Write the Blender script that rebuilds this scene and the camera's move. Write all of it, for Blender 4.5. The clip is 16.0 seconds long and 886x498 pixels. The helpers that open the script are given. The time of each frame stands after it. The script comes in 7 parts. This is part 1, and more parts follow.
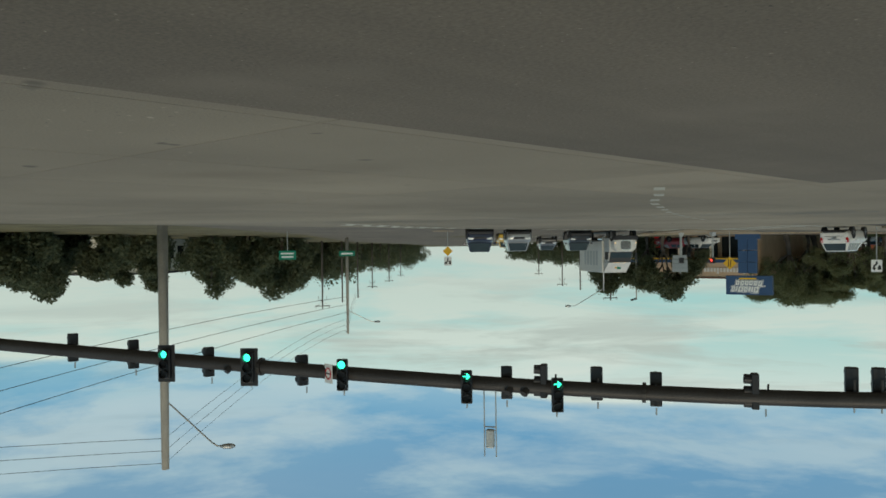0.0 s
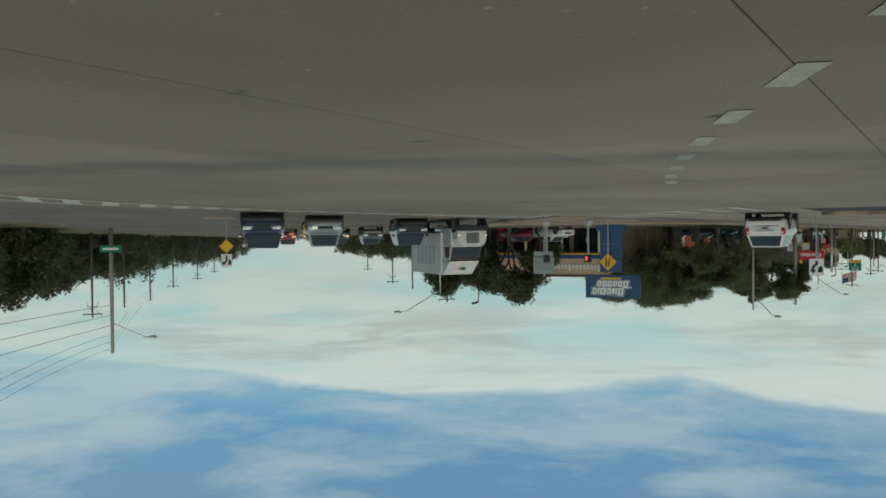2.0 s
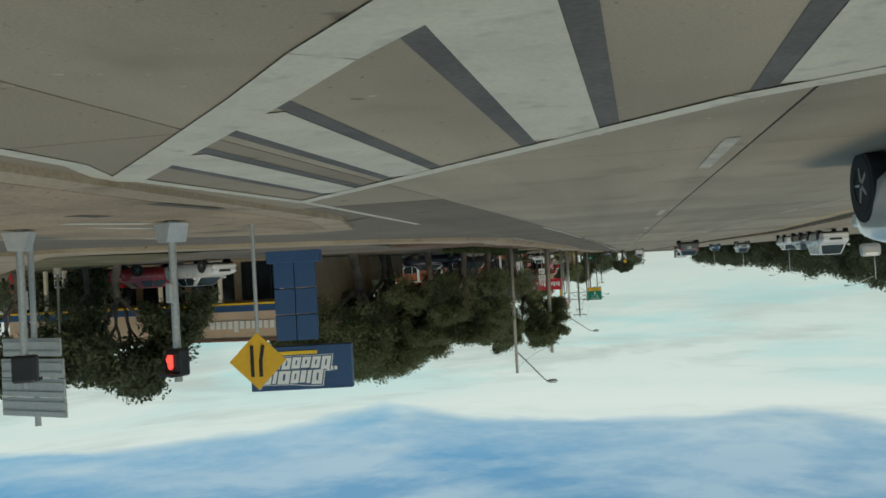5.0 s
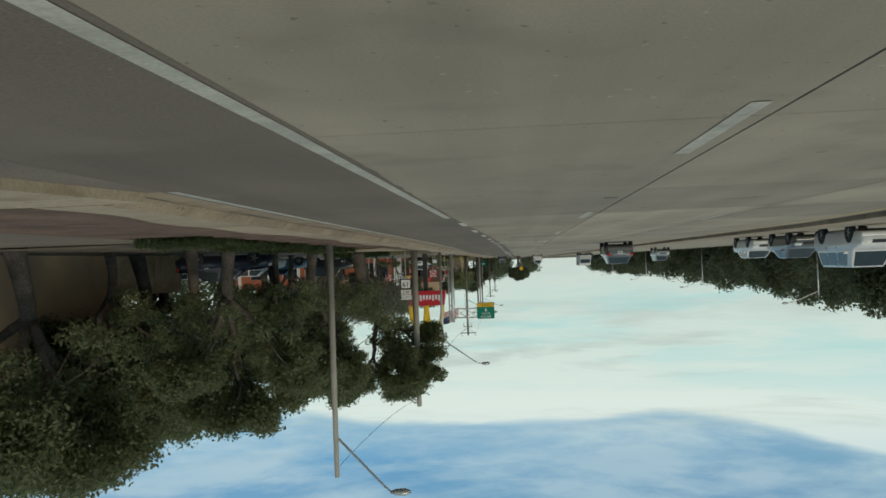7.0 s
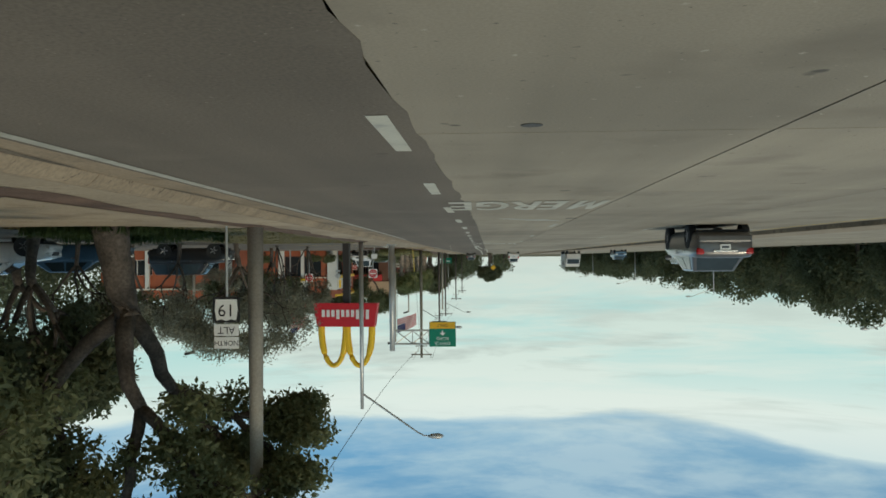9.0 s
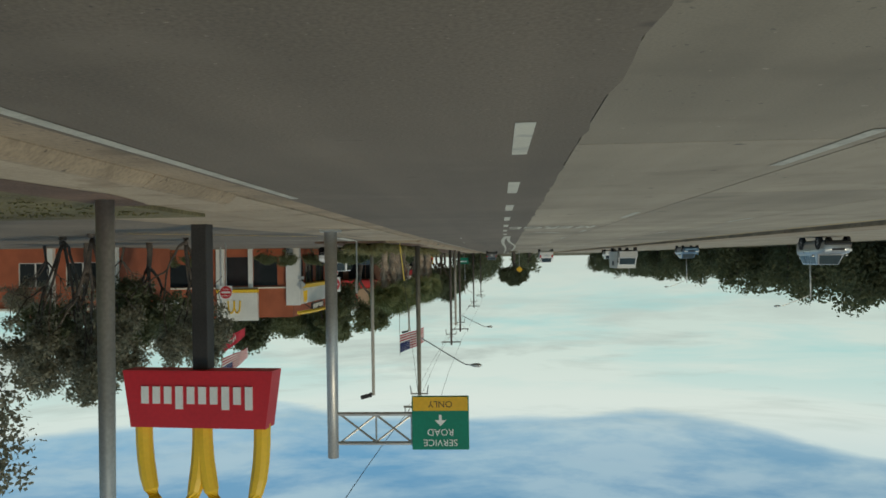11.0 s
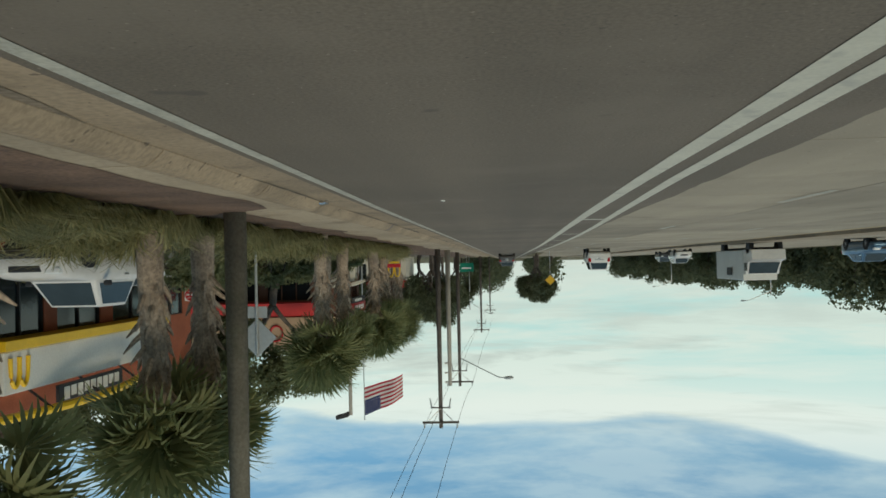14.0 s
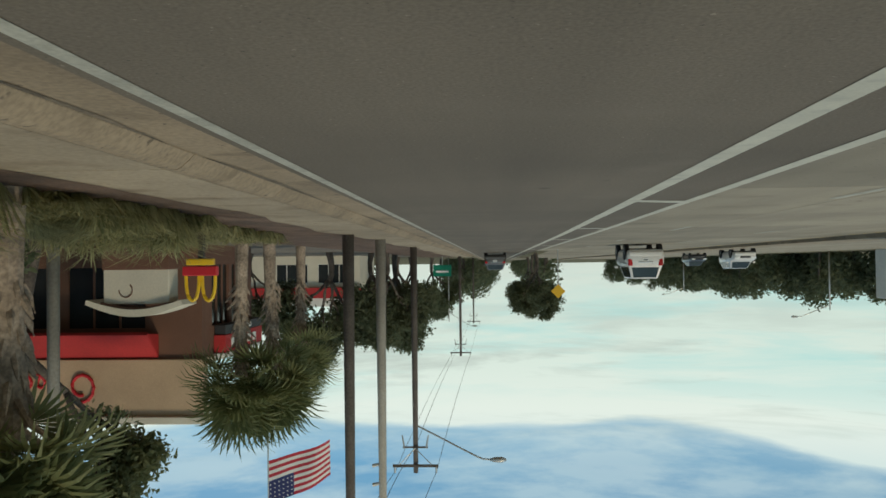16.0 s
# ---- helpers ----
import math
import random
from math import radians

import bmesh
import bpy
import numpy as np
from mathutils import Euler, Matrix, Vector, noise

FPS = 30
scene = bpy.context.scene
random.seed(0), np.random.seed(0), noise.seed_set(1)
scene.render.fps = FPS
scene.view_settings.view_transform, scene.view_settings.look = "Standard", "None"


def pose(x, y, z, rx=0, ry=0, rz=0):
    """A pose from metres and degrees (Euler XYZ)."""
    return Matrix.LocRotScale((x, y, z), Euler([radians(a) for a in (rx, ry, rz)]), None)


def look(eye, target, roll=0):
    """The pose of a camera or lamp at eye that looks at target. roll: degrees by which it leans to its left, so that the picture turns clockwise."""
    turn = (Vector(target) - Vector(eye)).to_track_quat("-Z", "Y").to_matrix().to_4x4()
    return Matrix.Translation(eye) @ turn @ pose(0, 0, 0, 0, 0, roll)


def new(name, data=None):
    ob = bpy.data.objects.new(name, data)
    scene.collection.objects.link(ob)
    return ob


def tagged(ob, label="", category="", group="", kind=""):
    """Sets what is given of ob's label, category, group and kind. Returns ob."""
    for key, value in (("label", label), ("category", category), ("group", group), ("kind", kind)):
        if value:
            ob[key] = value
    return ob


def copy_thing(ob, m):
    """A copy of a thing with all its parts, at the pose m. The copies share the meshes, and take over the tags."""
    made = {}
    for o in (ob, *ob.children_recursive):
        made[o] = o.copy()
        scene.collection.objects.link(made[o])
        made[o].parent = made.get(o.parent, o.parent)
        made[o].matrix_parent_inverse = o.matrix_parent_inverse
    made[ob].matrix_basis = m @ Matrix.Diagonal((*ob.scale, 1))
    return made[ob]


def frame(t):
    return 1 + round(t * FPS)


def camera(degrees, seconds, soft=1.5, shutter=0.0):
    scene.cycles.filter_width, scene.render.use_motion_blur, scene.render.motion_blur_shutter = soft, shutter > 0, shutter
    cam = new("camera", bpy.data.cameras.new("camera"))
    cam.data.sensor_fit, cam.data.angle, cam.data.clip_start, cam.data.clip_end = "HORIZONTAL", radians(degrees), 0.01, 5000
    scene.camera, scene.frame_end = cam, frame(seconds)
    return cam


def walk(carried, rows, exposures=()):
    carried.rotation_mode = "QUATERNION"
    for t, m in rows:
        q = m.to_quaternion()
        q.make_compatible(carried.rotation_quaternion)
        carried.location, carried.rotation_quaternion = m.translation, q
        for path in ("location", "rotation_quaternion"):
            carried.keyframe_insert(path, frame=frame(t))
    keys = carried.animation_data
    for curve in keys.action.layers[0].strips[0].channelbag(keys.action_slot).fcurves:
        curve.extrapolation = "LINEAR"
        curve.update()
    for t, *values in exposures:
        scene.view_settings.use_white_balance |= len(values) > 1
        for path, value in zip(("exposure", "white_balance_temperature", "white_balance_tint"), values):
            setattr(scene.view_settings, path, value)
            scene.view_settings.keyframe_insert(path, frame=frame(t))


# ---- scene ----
cam = camera(55.82, 16.0, soft=1.6)

# The camera lies upside down on the dashboard of a car: seconds, x, y, z, heading, pitch, lean (degrees).
DRIVE = [
    (0.0, -0.00, -0.00, 0.95, -43.05, 0.15, 0.71),
    (0.5, 2.61, 3.37, 0.95, -40.47, 0.48, 0.68),
    (1.0, 5.22, 7.07, 0.95, -37.88, 0.58, 0.32),
    (1.5, 7.91, 11.25, 0.95, -34.75, 0.87, 0.41),
    (2.0, 10.42, 15.64, 0.95, -31.65, 0.78, 0.67),
    (2.5, 12.77, 20.36, 0.95, -28.38, 0.63, 1.17),
    (3.0, 14.89, 25.38, 0.95, -25.38, 0.31, 1.98),
    (3.5, 16.90, 30.55, 0.95, -21.89, -0.18, 2.43),
    (4.0, 18.62, 36.13, 0.95, -18.36, -0.55, 2.84),
    (4.5, 20.11, 41.92, 0.95, -14.91, -0.87, 3.45),
    (5.0, 21.44, 47.95, 0.95, -11.46, -0.99, 3.14),
    (5.9, 22.26, 59.38, 0.95, -8.30, -0.90, 2.35),
    (6.6, 21.97, 68.84, 0.95, -5.60, -0.90, 2.16),
    (7.3, 21.70, 78.82, 0.95, -3.61, -0.92, 2.09),
    (7.5, 21.69, 81.77, 0.95, -3.21, -0.79, 2.03),
    (8.0, 21.71, 89.33, 0.95, -2.32, -0.68, 1.64),
    (8.5, 21.77, 97.00, 0.95, -2.23, -0.72, 1.10),
    (9.0, 21.86, 104.58, 0.95, -2.24, -0.60, 0.51),
    (9.5, 22.00, 112.18, 0.95, -2.36, -0.49, 0.44),
    (10.0, 22.05, 119.54, 0.95, -2.98, -0.53, 0.37),
    (10.2, 22.06, 122.50, 0.95, -3.12, -0.55, 0.32),
    (10.9, 22.31, 132.79, 0.95, -3.45, -0.59, 0.80),
    (11.6, 22.77, 143.01, 0.95, -3.90, -0.66, 1.33),
    (12.3, 23.14, 153.16, 0.95, -4.28, -0.76, 1.93),
    (12.5, 23.21, 156.05, 0.95, -4.23, -0.84, 1.77),
    (13.0, 23.31, 163.27, 0.95, -4.32, -0.90, 1.87),
    (13.5, 23.43, 170.25, 0.95, -4.26, -0.94, 1.52),
    (14.0, 23.52, 177.07, 0.95, -3.94, -0.97, 1.28),
    (14.5, 23.57, 183.82, 0.95, -3.67, -0.94, 1.23),
    (15.0, 23.59, 190.53, 0.95, -3.44, -0.96, 1.03),
    (15.5, 23.54, 197.11, 0.95, -3.29, -0.97, 0.67),
    (16.0, 23.52, 203.53, 0.95, -3.00, -1.06, 0.66),
]


def drive_pose(x, y, z, heading, pitch, lean):
    h, p = radians(heading), radians(pitch)
    ahead = Vector((-math.sin(h) * math.cos(p), math.cos(h) * math.cos(p), math.sin(p)))
    eye = Vector((x, y, z))
    return look(eye, eye + ahead * 10, 180 - lean)


walk(cam, [(row[0], drive_pose(*row[1:])) for row in DRIVE], [(t, e, (6620 if t < 0.8 else 6470) if t < 6 else 6480 + 18 * (t - 6), 4.5) for t, e in ((0.0, -0.2), (1.0, -0.3), (3.0, -0.35), (4.0, -0.26), (5.0, -0.15), (7.5, -0.04), (9.0, 0.0), (10.0, -0.13), (12.5, -0.12), (14.0, 0.03), (16.0, 0.05))])

# ---- daylight: hazy bright cloud with a blue band higher up, soft sun ----
world = bpy.data.worlds.new("sky")
scene.world = world
world.use_nodes = True
wn, wl = world.node_tree.nodes, world.node_tree.links
wn.clear()
SUN_EL, SUN_ROT = radians(48), radians(215)


def wnode(kind, **values):
    n = wn.new(kind)
    for key, value in values.items():
        n.inputs[key].default_value = value
    return n


def wmath(op, a, b=None, clamp=False):
    n = wn.new("ShaderNodeMath")
    n.operation, n.use_clamp = op, clamp
    for i, v in enumerate((a, b)):
        if v is None:
            continue
        if isinstance(v, (int, float)):
            n.inputs[i].default_value = v
        else:
            wl.new(v, n.inputs[i])
    return n.outputs[0]


def wramp(fac, stops):
    n = wn.new("ShaderNodeValToRGB")
    wl.new(fac, n.inputs[0])
    e = n.color_ramp.elements
    while len(e) < len(stops):
        e.new(0.5)
    for el, (pos, col) in zip(e, stops):
        el.position, el.color = pos, (*col, 1)
    return n.outputs[0]


def wmix(fac, a, b):
    n = wn.new("ShaderNodeMix")
    n.data_type = "RGBA"
    for socket, v in ((n.inputs[0], fac), (n.inputs[6], a), (n.inputs[7], b)):
        if isinstance(v, (int, float)):
            socket.default_value = v
        elif isinstance(v, tuple):
            socket.default_value = (*v, 1)
        else:
            wl.new(v, socket)
    return n.outputs[2]


sky = wn.new("ShaderNodeTexSky")
sky.sky_type, sky.sun_disc = "NISHITA", False
sky.sun_elevation, sky.sun_rotation = SUN_EL, SUN_ROT
sky.air_density, sky.dust_density, sky.ozone_density = 1.0, 0.6, 2.0
skyscale = wn.new("ShaderNodeVectorMath")
skyscale.operation = "MULTIPLY"
wl.new(sky.outputs[0], skyscale.inputs[0])
skyscale.inputs[1].default_value = (0.029, 0.079, 0.097)
coord = wn.new("ShaderNodeTexCoord")
split = wn.new("ShaderNodeSeparateXYZ")
wl.new(coord.outputs["Generated"], split.inputs[0])
height = split.outputs[2]
stretch = wn.new("ShaderNodeMapping")
stretch.inputs["Scale"].default_value = (1.0, 1.0, 4.5)
wl.new(coord.outputs["Generated"], stretch.inputs[0])


def wnoise(scale, detail, rough, distort=0.0):
    n = wnode("ShaderNodeTexNoise", Scale=scale, Detail=detail, Roughness=rough, Distortion=distort)
    wl.new(stretch.outputs[0], n.inputs["Vector"])
    return n.outputs[0]


broad = wnoise(1.7, 4.0, 0.5, 0.2)
fine = wnoise(4.2, 8.0, 0.60, 0.15)
# the wavy top of the low cloud bank
turn = wmath("ARCTAN2", split.outputs[0], split.outputs[1])
turn = wmath("DIVIDE", wmath("ADD", turn, radians(40)), radians(110))
EDGES = [(-30, 0.225), (-23, 0.212), (-18, 0.196), (-10, 0.185), (-4, 0.192), (4, 0.186), (10, 0.180), (16, 0.161), (22, 0.178), (33, 0.185), (43, 0.162), (50, 0.138), (60, 0.108)]
edge = wramp(turn, [((a + 40) / 110, (e, e, e)) for a, e in EDGES])
lift = wmath("ADD", wmath("SUBTRACT", height, edge), 0.189)
lift = wmath("ADD", lift, wmath("MULTIPLY", wmath("SUBTRACT", broad, 0.5), 0.045))
lift = wmath("ADD", lift, wmath("MULTIPLY", wmath("SUBTRACT", fine, 0.5), 0.06))
bank = wramp(lift, [(0.0, (1, 1, 1)), (0.184, (1, 1, 1)), (0.194, (0.30, 0.30, 0.30)), (0.235, (0.16, 0.16, 0.16)), (0.32, (0.32, 0.32, 0.32)), (1.0, (0.45, 0.45, 0.45))])
wisps = wramp(fine, [(0.0, (0, 0, 0)), (0.42, (0, 0, 0)), (0.60, (0.85, 0.85, 0.85)), (1.0, (1, 1, 1))])
cover = wmath("ADD", bank, wmath("MULTIPLY", wisps, 0.46), True)
cloud = wramp(height, [(0.0, (0.64, 0.71, 0.66)), (0.06, (0.63, 0.74, 0.69)), (0.11, (0.68, 0.78, 0.73)), (0.17, (0.76, 0.83, 0.79)), (0.28, (0.52, 0.67, 0.74)), (0.5, (0.33, 0.37, 0.37)), (1.0, (0.27, 0.30, 0.30))])
flat = wn.new("ShaderNodeMapping")
flat.inputs["Scale"].default_value = (1.0, 1.0, 9.0)
wl.new(coord.outputs["Generated"], flat.inputs[0])


def streaks(scale, detail, rough, lo, hi, amount, seed):
    """Long flat streaks of another tone in the low cloud."""
    n = wnode("ShaderNodeTexNoise", Scale=scale, Detail=detail, Roughness=rough, Distortion=0.35)
    off = wn.new("ShaderNodeVectorMath")
    off.inputs[1].default_value = (seed, seed * 0.7, seed * 1.3)
    wl.new(flat.outputs[0], off.inputs[0])
    wl.new(off.outputs[0], n.inputs["Vector"])
    return wmath("MULTIPLY", wramp(n.outputs[0], [(0.0, (0, 0, 0)), (lo, (0, 0, 0)), (hi, (1, 1, 1)), (1.0, (1, 1, 1))]), amount)


low = wramp(height, [(0.0, (0.35, 0.35, 0.35)), (0.04, (0.7, 0.7, 0.7)), (0.08, (1, 1, 1)), (0.12, (0.6, 0.6, 0.6)), (0.17, (0.1, 0.1, 0.1)), (1.0, (0, 0, 0))])
cloud = wmix(wmath("MULTIPLY", streaks(2.4, 7.0, 0.58, 0.45, 0.60, 0.85, 3.0), low), cloud, (0.36, 0.68, 0.69))
mid = wramp(height, [(0.0, (0.2, 0.2, 0.2)), (0.07, (0.6, 0.6, 0.6)), (0.11, (1, 1, 1)), (0.16, (0.6, 0.6, 0.6)), (0.25, (0, 0, 0)), (1.0, (0, 0, 0))])
cloud = wmix(wmath("MULTIPLY", streaks(3.6, 8.0, 0.62, 0.50, 0.63, 0.85, 11.0), mid), cloud, (0.50, 0.57, 0.54))
colour = wmix(cover, skyscale.outputs[0], cloud)
back = wn.new("ShaderNodeBackground")
wl.new(colour, back.inputs[0])
back.inputs[1].default_value = 1.0
wl.new(back.outputs[0], wn.new("ShaderNodeOutputWorld").inputs[0])

sun_data = bpy.data.lights.new("sun", "SUN")
sun_data.energy, sun_data.angle, sun_data.color = 1.35, radians(12), (1.0, 0.84, 0.62)
sun = new("sun", sun_data)
sun.matrix_world = look((0, 0, 50), (math.sin(SUN_ROT) * -10, math.cos(SUN_ROT) * -10, 50 - 10 * math.tan(SUN_EL)))

# ---- materials ----
def mat(name, col, rough=0.6, metal=0.0, vary=0.15, grain=40.0, broad=0.6, bump=0.0, stain=None, spread=0.0, coat=0.0, grain_amount=None, speck=None, wear=None):
    """A surface: base colour varied by grain (per metre) and by broad patches, with relief and, if given, stains of another colour."""
    m = bpy.data.materials.new(name)
    m.use_nodes = True
    n, l = m.node_tree.nodes, m.node_tree.links
    b = n["Principled BSDF"]
    b.inputs["Roughness"].default_value, b.inputs["Metallic"].default_value = rough, metal
    b.inputs["Coat Weight"].default_value = coat
    tc = n.new("ShaderNodeTexCoord")

    def noise_at(scale, detail=4.0):
        t = n.new("ShaderNodeTexNoise")
        t.inputs["Scale"].default_value, t.inputs["Detail"].default_value = scale, detail
        l.new(tc.outputs["Object"], t.inputs["Vector"])
        return t.outputs[0]

    def blend(kind, fac, a, c):
        x = n.new("ShaderNodeMix")
        x.data_type, x.blend_type = "RGBA", kind
        for s, v in ((x.inputs[0], fac), (x.inputs[6], a), (x.inputs[7], c)):
            if isinstance(v, (int, float)):
                s.default_value = v
            elif isinstance(v, tuple):
                s.default_value = (*v, 1)
            else:
                l.new(v, s)
        return x.outputs[2]

    def ramp(fac, lo, hi):
        r = n.new("ShaderNodeMapRange")
        l.new(fac, r.inputs[0])
        r.inputs[1].default_value, r.inputs[2].default_value = lo, hi
        return r.outputs[0]

    dark = tuple(c * (1 - vary) for c in col)
    light = tuple(min(1, c * (1 + vary)) for c in col)
    fine = noise_at(grain, 3.0)
    out = blend("MIX", ramp(noise_at(broad, 5.0), 0.35, 0.65), dark, light)
    ga = vary if grain_amount is None else grain_amount
    out = blend("MULTIPLY", 1.0, out, blend("MIX", ramp(fine, 0.35, 0.65), (1 - ga,) * 3, (1 + ga * 0.4,) * 3))
    if stain:
        out = blend("MIX", ramp(noise_at(broad * 2.7, 6.0), 0.56, 0.74), out, stain)
    if speck:
        # chips and aggregate: (scale per metre, threshold, colour), each a scatter of small marks
        for scale, limit, tone in speck:
            out = blend("MIX", ramp(noise_at(scale, 2.0), limit, limit + 0.05), out, tone)
    if wear:
        # long soft tracks along the road: (strength)
        mp = n.new("ShaderNodeMapping")
        mp.inputs["Scale"].default_value = (1.1, 0.025, 1.0)
        l.new(tc.outputs["Object"], mp.inputs[0])
        t = n.new("ShaderNodeTexNoise")
        t.inputs["Scale"].default_value, t.inputs["Detail"].default_value = 1.0, 5.0
        l.new(mp.outputs[0], t.inputs["Vector"])
        out = blend("MULTIPLY", 1.0, out, blend("MIX", ramp(t.outputs[0], 0.35, 0.68), (1 + wear,) * 3, (1 - wear,) * 3))
    if spread:
        oi = n.new("ShaderNodeObjectInfo")
        out = blend("MULTIPLY", 1.0, out, blend("MIX", oi.outputs["Random"], (1 - spread,) * 3, (1 + spread * 0.5,) * 3))
    l.new(out, b.inputs["Base Color"])
    if bump:
        bp = n.new("ShaderNodeBump")
        bp.inputs["Strength"].default_value, bp.inputs["Distance"].default_value = bump, 0.01
        l.new(fine, bp.inputs["Height"])
        l.new(bp.outputs[0], b.inputs["Normal"])
    return m


def glow(name, col, strength):
    m = bpy.data.materials.new(name)
    m.use_nodes = True
    b = m.node_tree.nodes["Principled BSDF"]
    b.inputs["Base Color"].default_value = (*col, 1)
    b.inputs["Emission Color"].default_value = (*col, 1)
    b.inputs["Emission Strength"].default_value = strength
    return m


def leafmat(name, col, col2):
    m = bpy.data.materials.new(name)
    m.use_nodes = True
    n, l = m.node_tree.nodes, m.node_tree.links
    b = n["Principled BSDF"]
    b.inputs["Roughness"].default_value = 0.65
    geo = n.new("ShaderNodeNewGeometry")
    x = n.new("ShaderNodeMix")
    x.data_type = "RGBA"
    x.inputs[6].default_value, x.inputs[7].default_value = (*col, 1), (*col2, 1)
    l.new(geo.outputs["Random Per Island"], x.inputs[0])
    l.new(x.outputs[2], b.inputs["Base Color"])
    tr = n.new("ShaderNodeBsdfTranslucent")
    l.new(x.outputs[2], tr.inputs[0])
    mx = n.new("ShaderNodeMixShader")
    mx.inputs[0].default_value = 0.55
    l.new(b.outputs[0], mx.inputs[1])
    l.new(tr.outputs[0], mx.inputs[2])
    l.new(mx.outputs[0], n["Material Output"].inputs[0])
    return m


CONCRETE = mat("road_concrete", (0.319, 0.274, 0.202), 0.85, vary=0.13, grain=55, broad=0.25, bump=0.05, stain=(0.221, 0.187, 0.137), spread=0.22, grain_amount=0.10, speck=[(2.6, 0.715, (0.103, 0.087, 0.067)), (14.0, 0.69, (0.165, 0.141, 0.105)), (11.0, 0.71, (0.443, 0.389, 0.302))], wear=0.10)
INTERSECT = mat("intersection_concrete", (0.274, 0.231, 0.169), 0.85, vary=0.24, grain=55, broad=0.09, bump=0.05, stain=(0.185, 0.152, 0.108), spread=0.10, grain_amount=0.16, speck=[(1.7, 0.715, (0.112, 0.094, 0.071)), (14.0, 0.69, (0.153, 0.129, 0.097)), (9.0, 0.71, (0.367, 0.315, 0.239))])
ASPHALT = mat("asphalt", (0.149, 0.122, 0.090), 0.88, vary=0.13, grain=42, broad=0.2, bump=0.12, stain=(0.172, 0.143, 0.108), grain_amount=0.20, speck=[(30.0, 0.69, (0.075, 0.062, 0.046)), (24.0, 0.70, (0.255, 0.214, 0.160)), (1.6, 0.72, (0.095, 0.079, 0.060))], wear=0.10)
ASPHALT_OLD = mat("worn_asphalt", (0.168, 0.141, 0.109), 0.9, vary=0.16, grain=42, broad=0.15, bump=0.12, stain=(0.209, 0.179, 0.138), grain_amount=0.3, speck=[(30.0, 0.67, (0.071, 0.060, 0.045)), (24.0, 0.68, (0.306, 0.265, 0.205))])
JOINT = mat("joint_sealant", (0.05, 0.046, 0.04), 0.9, vary=0.3, grain=12)
KERB = mat("kerb_concrete", (0.307, 0.234, 0.152), 0.85, vary=0.2, grain=20, broad=0.5, bump=0.35, stain=(0.158, 0.118, 0.074), spread=0.1, grain_amount=0.2, speck=[(9.0, 0.67, (0.130, 0.099, 0.067))], wear=0.12)
WALK = mat("sidewalk_concrete", (0.372, 0.299, 0.206), 0.85, vary=0.12, grain=20, broad=0.4, bump=0.25, stain=(0.200, 0.146, 0.091), spread=0.14, grain_amount=0.15, speck=[(5.0, 0.70, (0.158, 0.123, 0.083))])
PAINT = mat("road_paint_white", (0.53, 0.505, 0.405), 0.6, vary=0.07, grain=30, broad=1.5, stain=(0.36, 0.345, 0.29))
PAINT_WORN = mat("worn_road_paint", (0.42, 0.405, 0.335), 0.7, vary=0.15, grain=30, broad=2.0, stain=(0.29, 0.27, 0.215))
PAINT_WORD = mat("thermoplastic_letters", (0.50, 0.48, 0.39), 0.65, vary=0.12, grain=30, broad=2.0, stain=(0.35, 0.33, 0.27))
BLACKOUT = mat("blackout_paint", (0.105, 0.10, 0.09), 0.75, vary=0.2, grain=25, broad=1.5, stain=(0.13, 0.12, 0.105))
IRON = mat("iron_cover", (0.11, 0.105, 0.095), 0.7, 0.2, vary=0.25, grain=30)
BLUEMARK = mat("blue_kerb_paint", (0.05, 0.06, 0.10), 0.7, vary=0.2, grain=25)
STAIN = mat("damp_dirt", (0.09, 0.075, 0.055), 0.8, vary=0.3, grain=15)
PAINT_Y = mat("road_paint_yellow", (0.6, 0.38, 0.05), 0.6, vary=0.1, grain=30)
GRASS = mat("grass_ground", (0.150, 0.130, 0.062), 0.95, vary=0.35, grain=14, broad=0.4, bump=1.0, stain=(0.15, 0.12, 0.06))
MULCH = mat("red_mulch", (0.135, 0.083, 0.056), 0.95, vary=0.35, grain=25, broad=0.8, bump=1.0)
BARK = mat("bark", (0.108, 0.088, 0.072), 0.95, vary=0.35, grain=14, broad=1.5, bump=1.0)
PALMBARK = mat("palm_bark", (0.37, 0.29, 0.22), 0.95, vary=0.35, grain=18, broad=2.0, bump=1.0)
LEAF = leafmat("oak_leaf", (0.150, 0.170, 0.080), (0.235, 0.250, 0.125))
LEAF2 = leafmat("scrub_leaf", (0.105, 0.122, 0.066), (0.165, 0.182, 0.098))
LEAFDRY = leafmat("sparse_leaf", (0.18, 0.18, 0.125), (0.36, 0.35, 0.26))
PALMLEAF = leafmat("palm_leaf", (0.15, 0.18, 0.075), (0.32, 0.33, 0.155))
BLADE = leafmat("grass_blade", (0.20, 0.20, 0.085), (0.50, 0.46, 0.24))
GALV = mat("galvanised_steel", (0.48, 0.48, 0.46), 0.45, 0.7, vary=0.12, grain=20)
DARKSTEEL = mat("dark_painted_steel", (0.05, 0.045, 0.042), 0.55, 0.3, vary=0.2, grain=20)
SIGNALBLACK = mat("signal_housing", (0.018, 0.018, 0.02), 0.5, vary=0.2, grain=25)
POLECON = mat("concrete_pole", (0.36, 0.33, 0.28), 0.85, vary=0.14, grain=20, broad=0.7, bump=0.2)
POLEOLD = mat("weathered_pole", (0.19, 0.17, 0.13), 0.9, vary=0.2, grain=20, broad=1.0, bump=0.5, stain=(0.13, 0.13, 0.085))
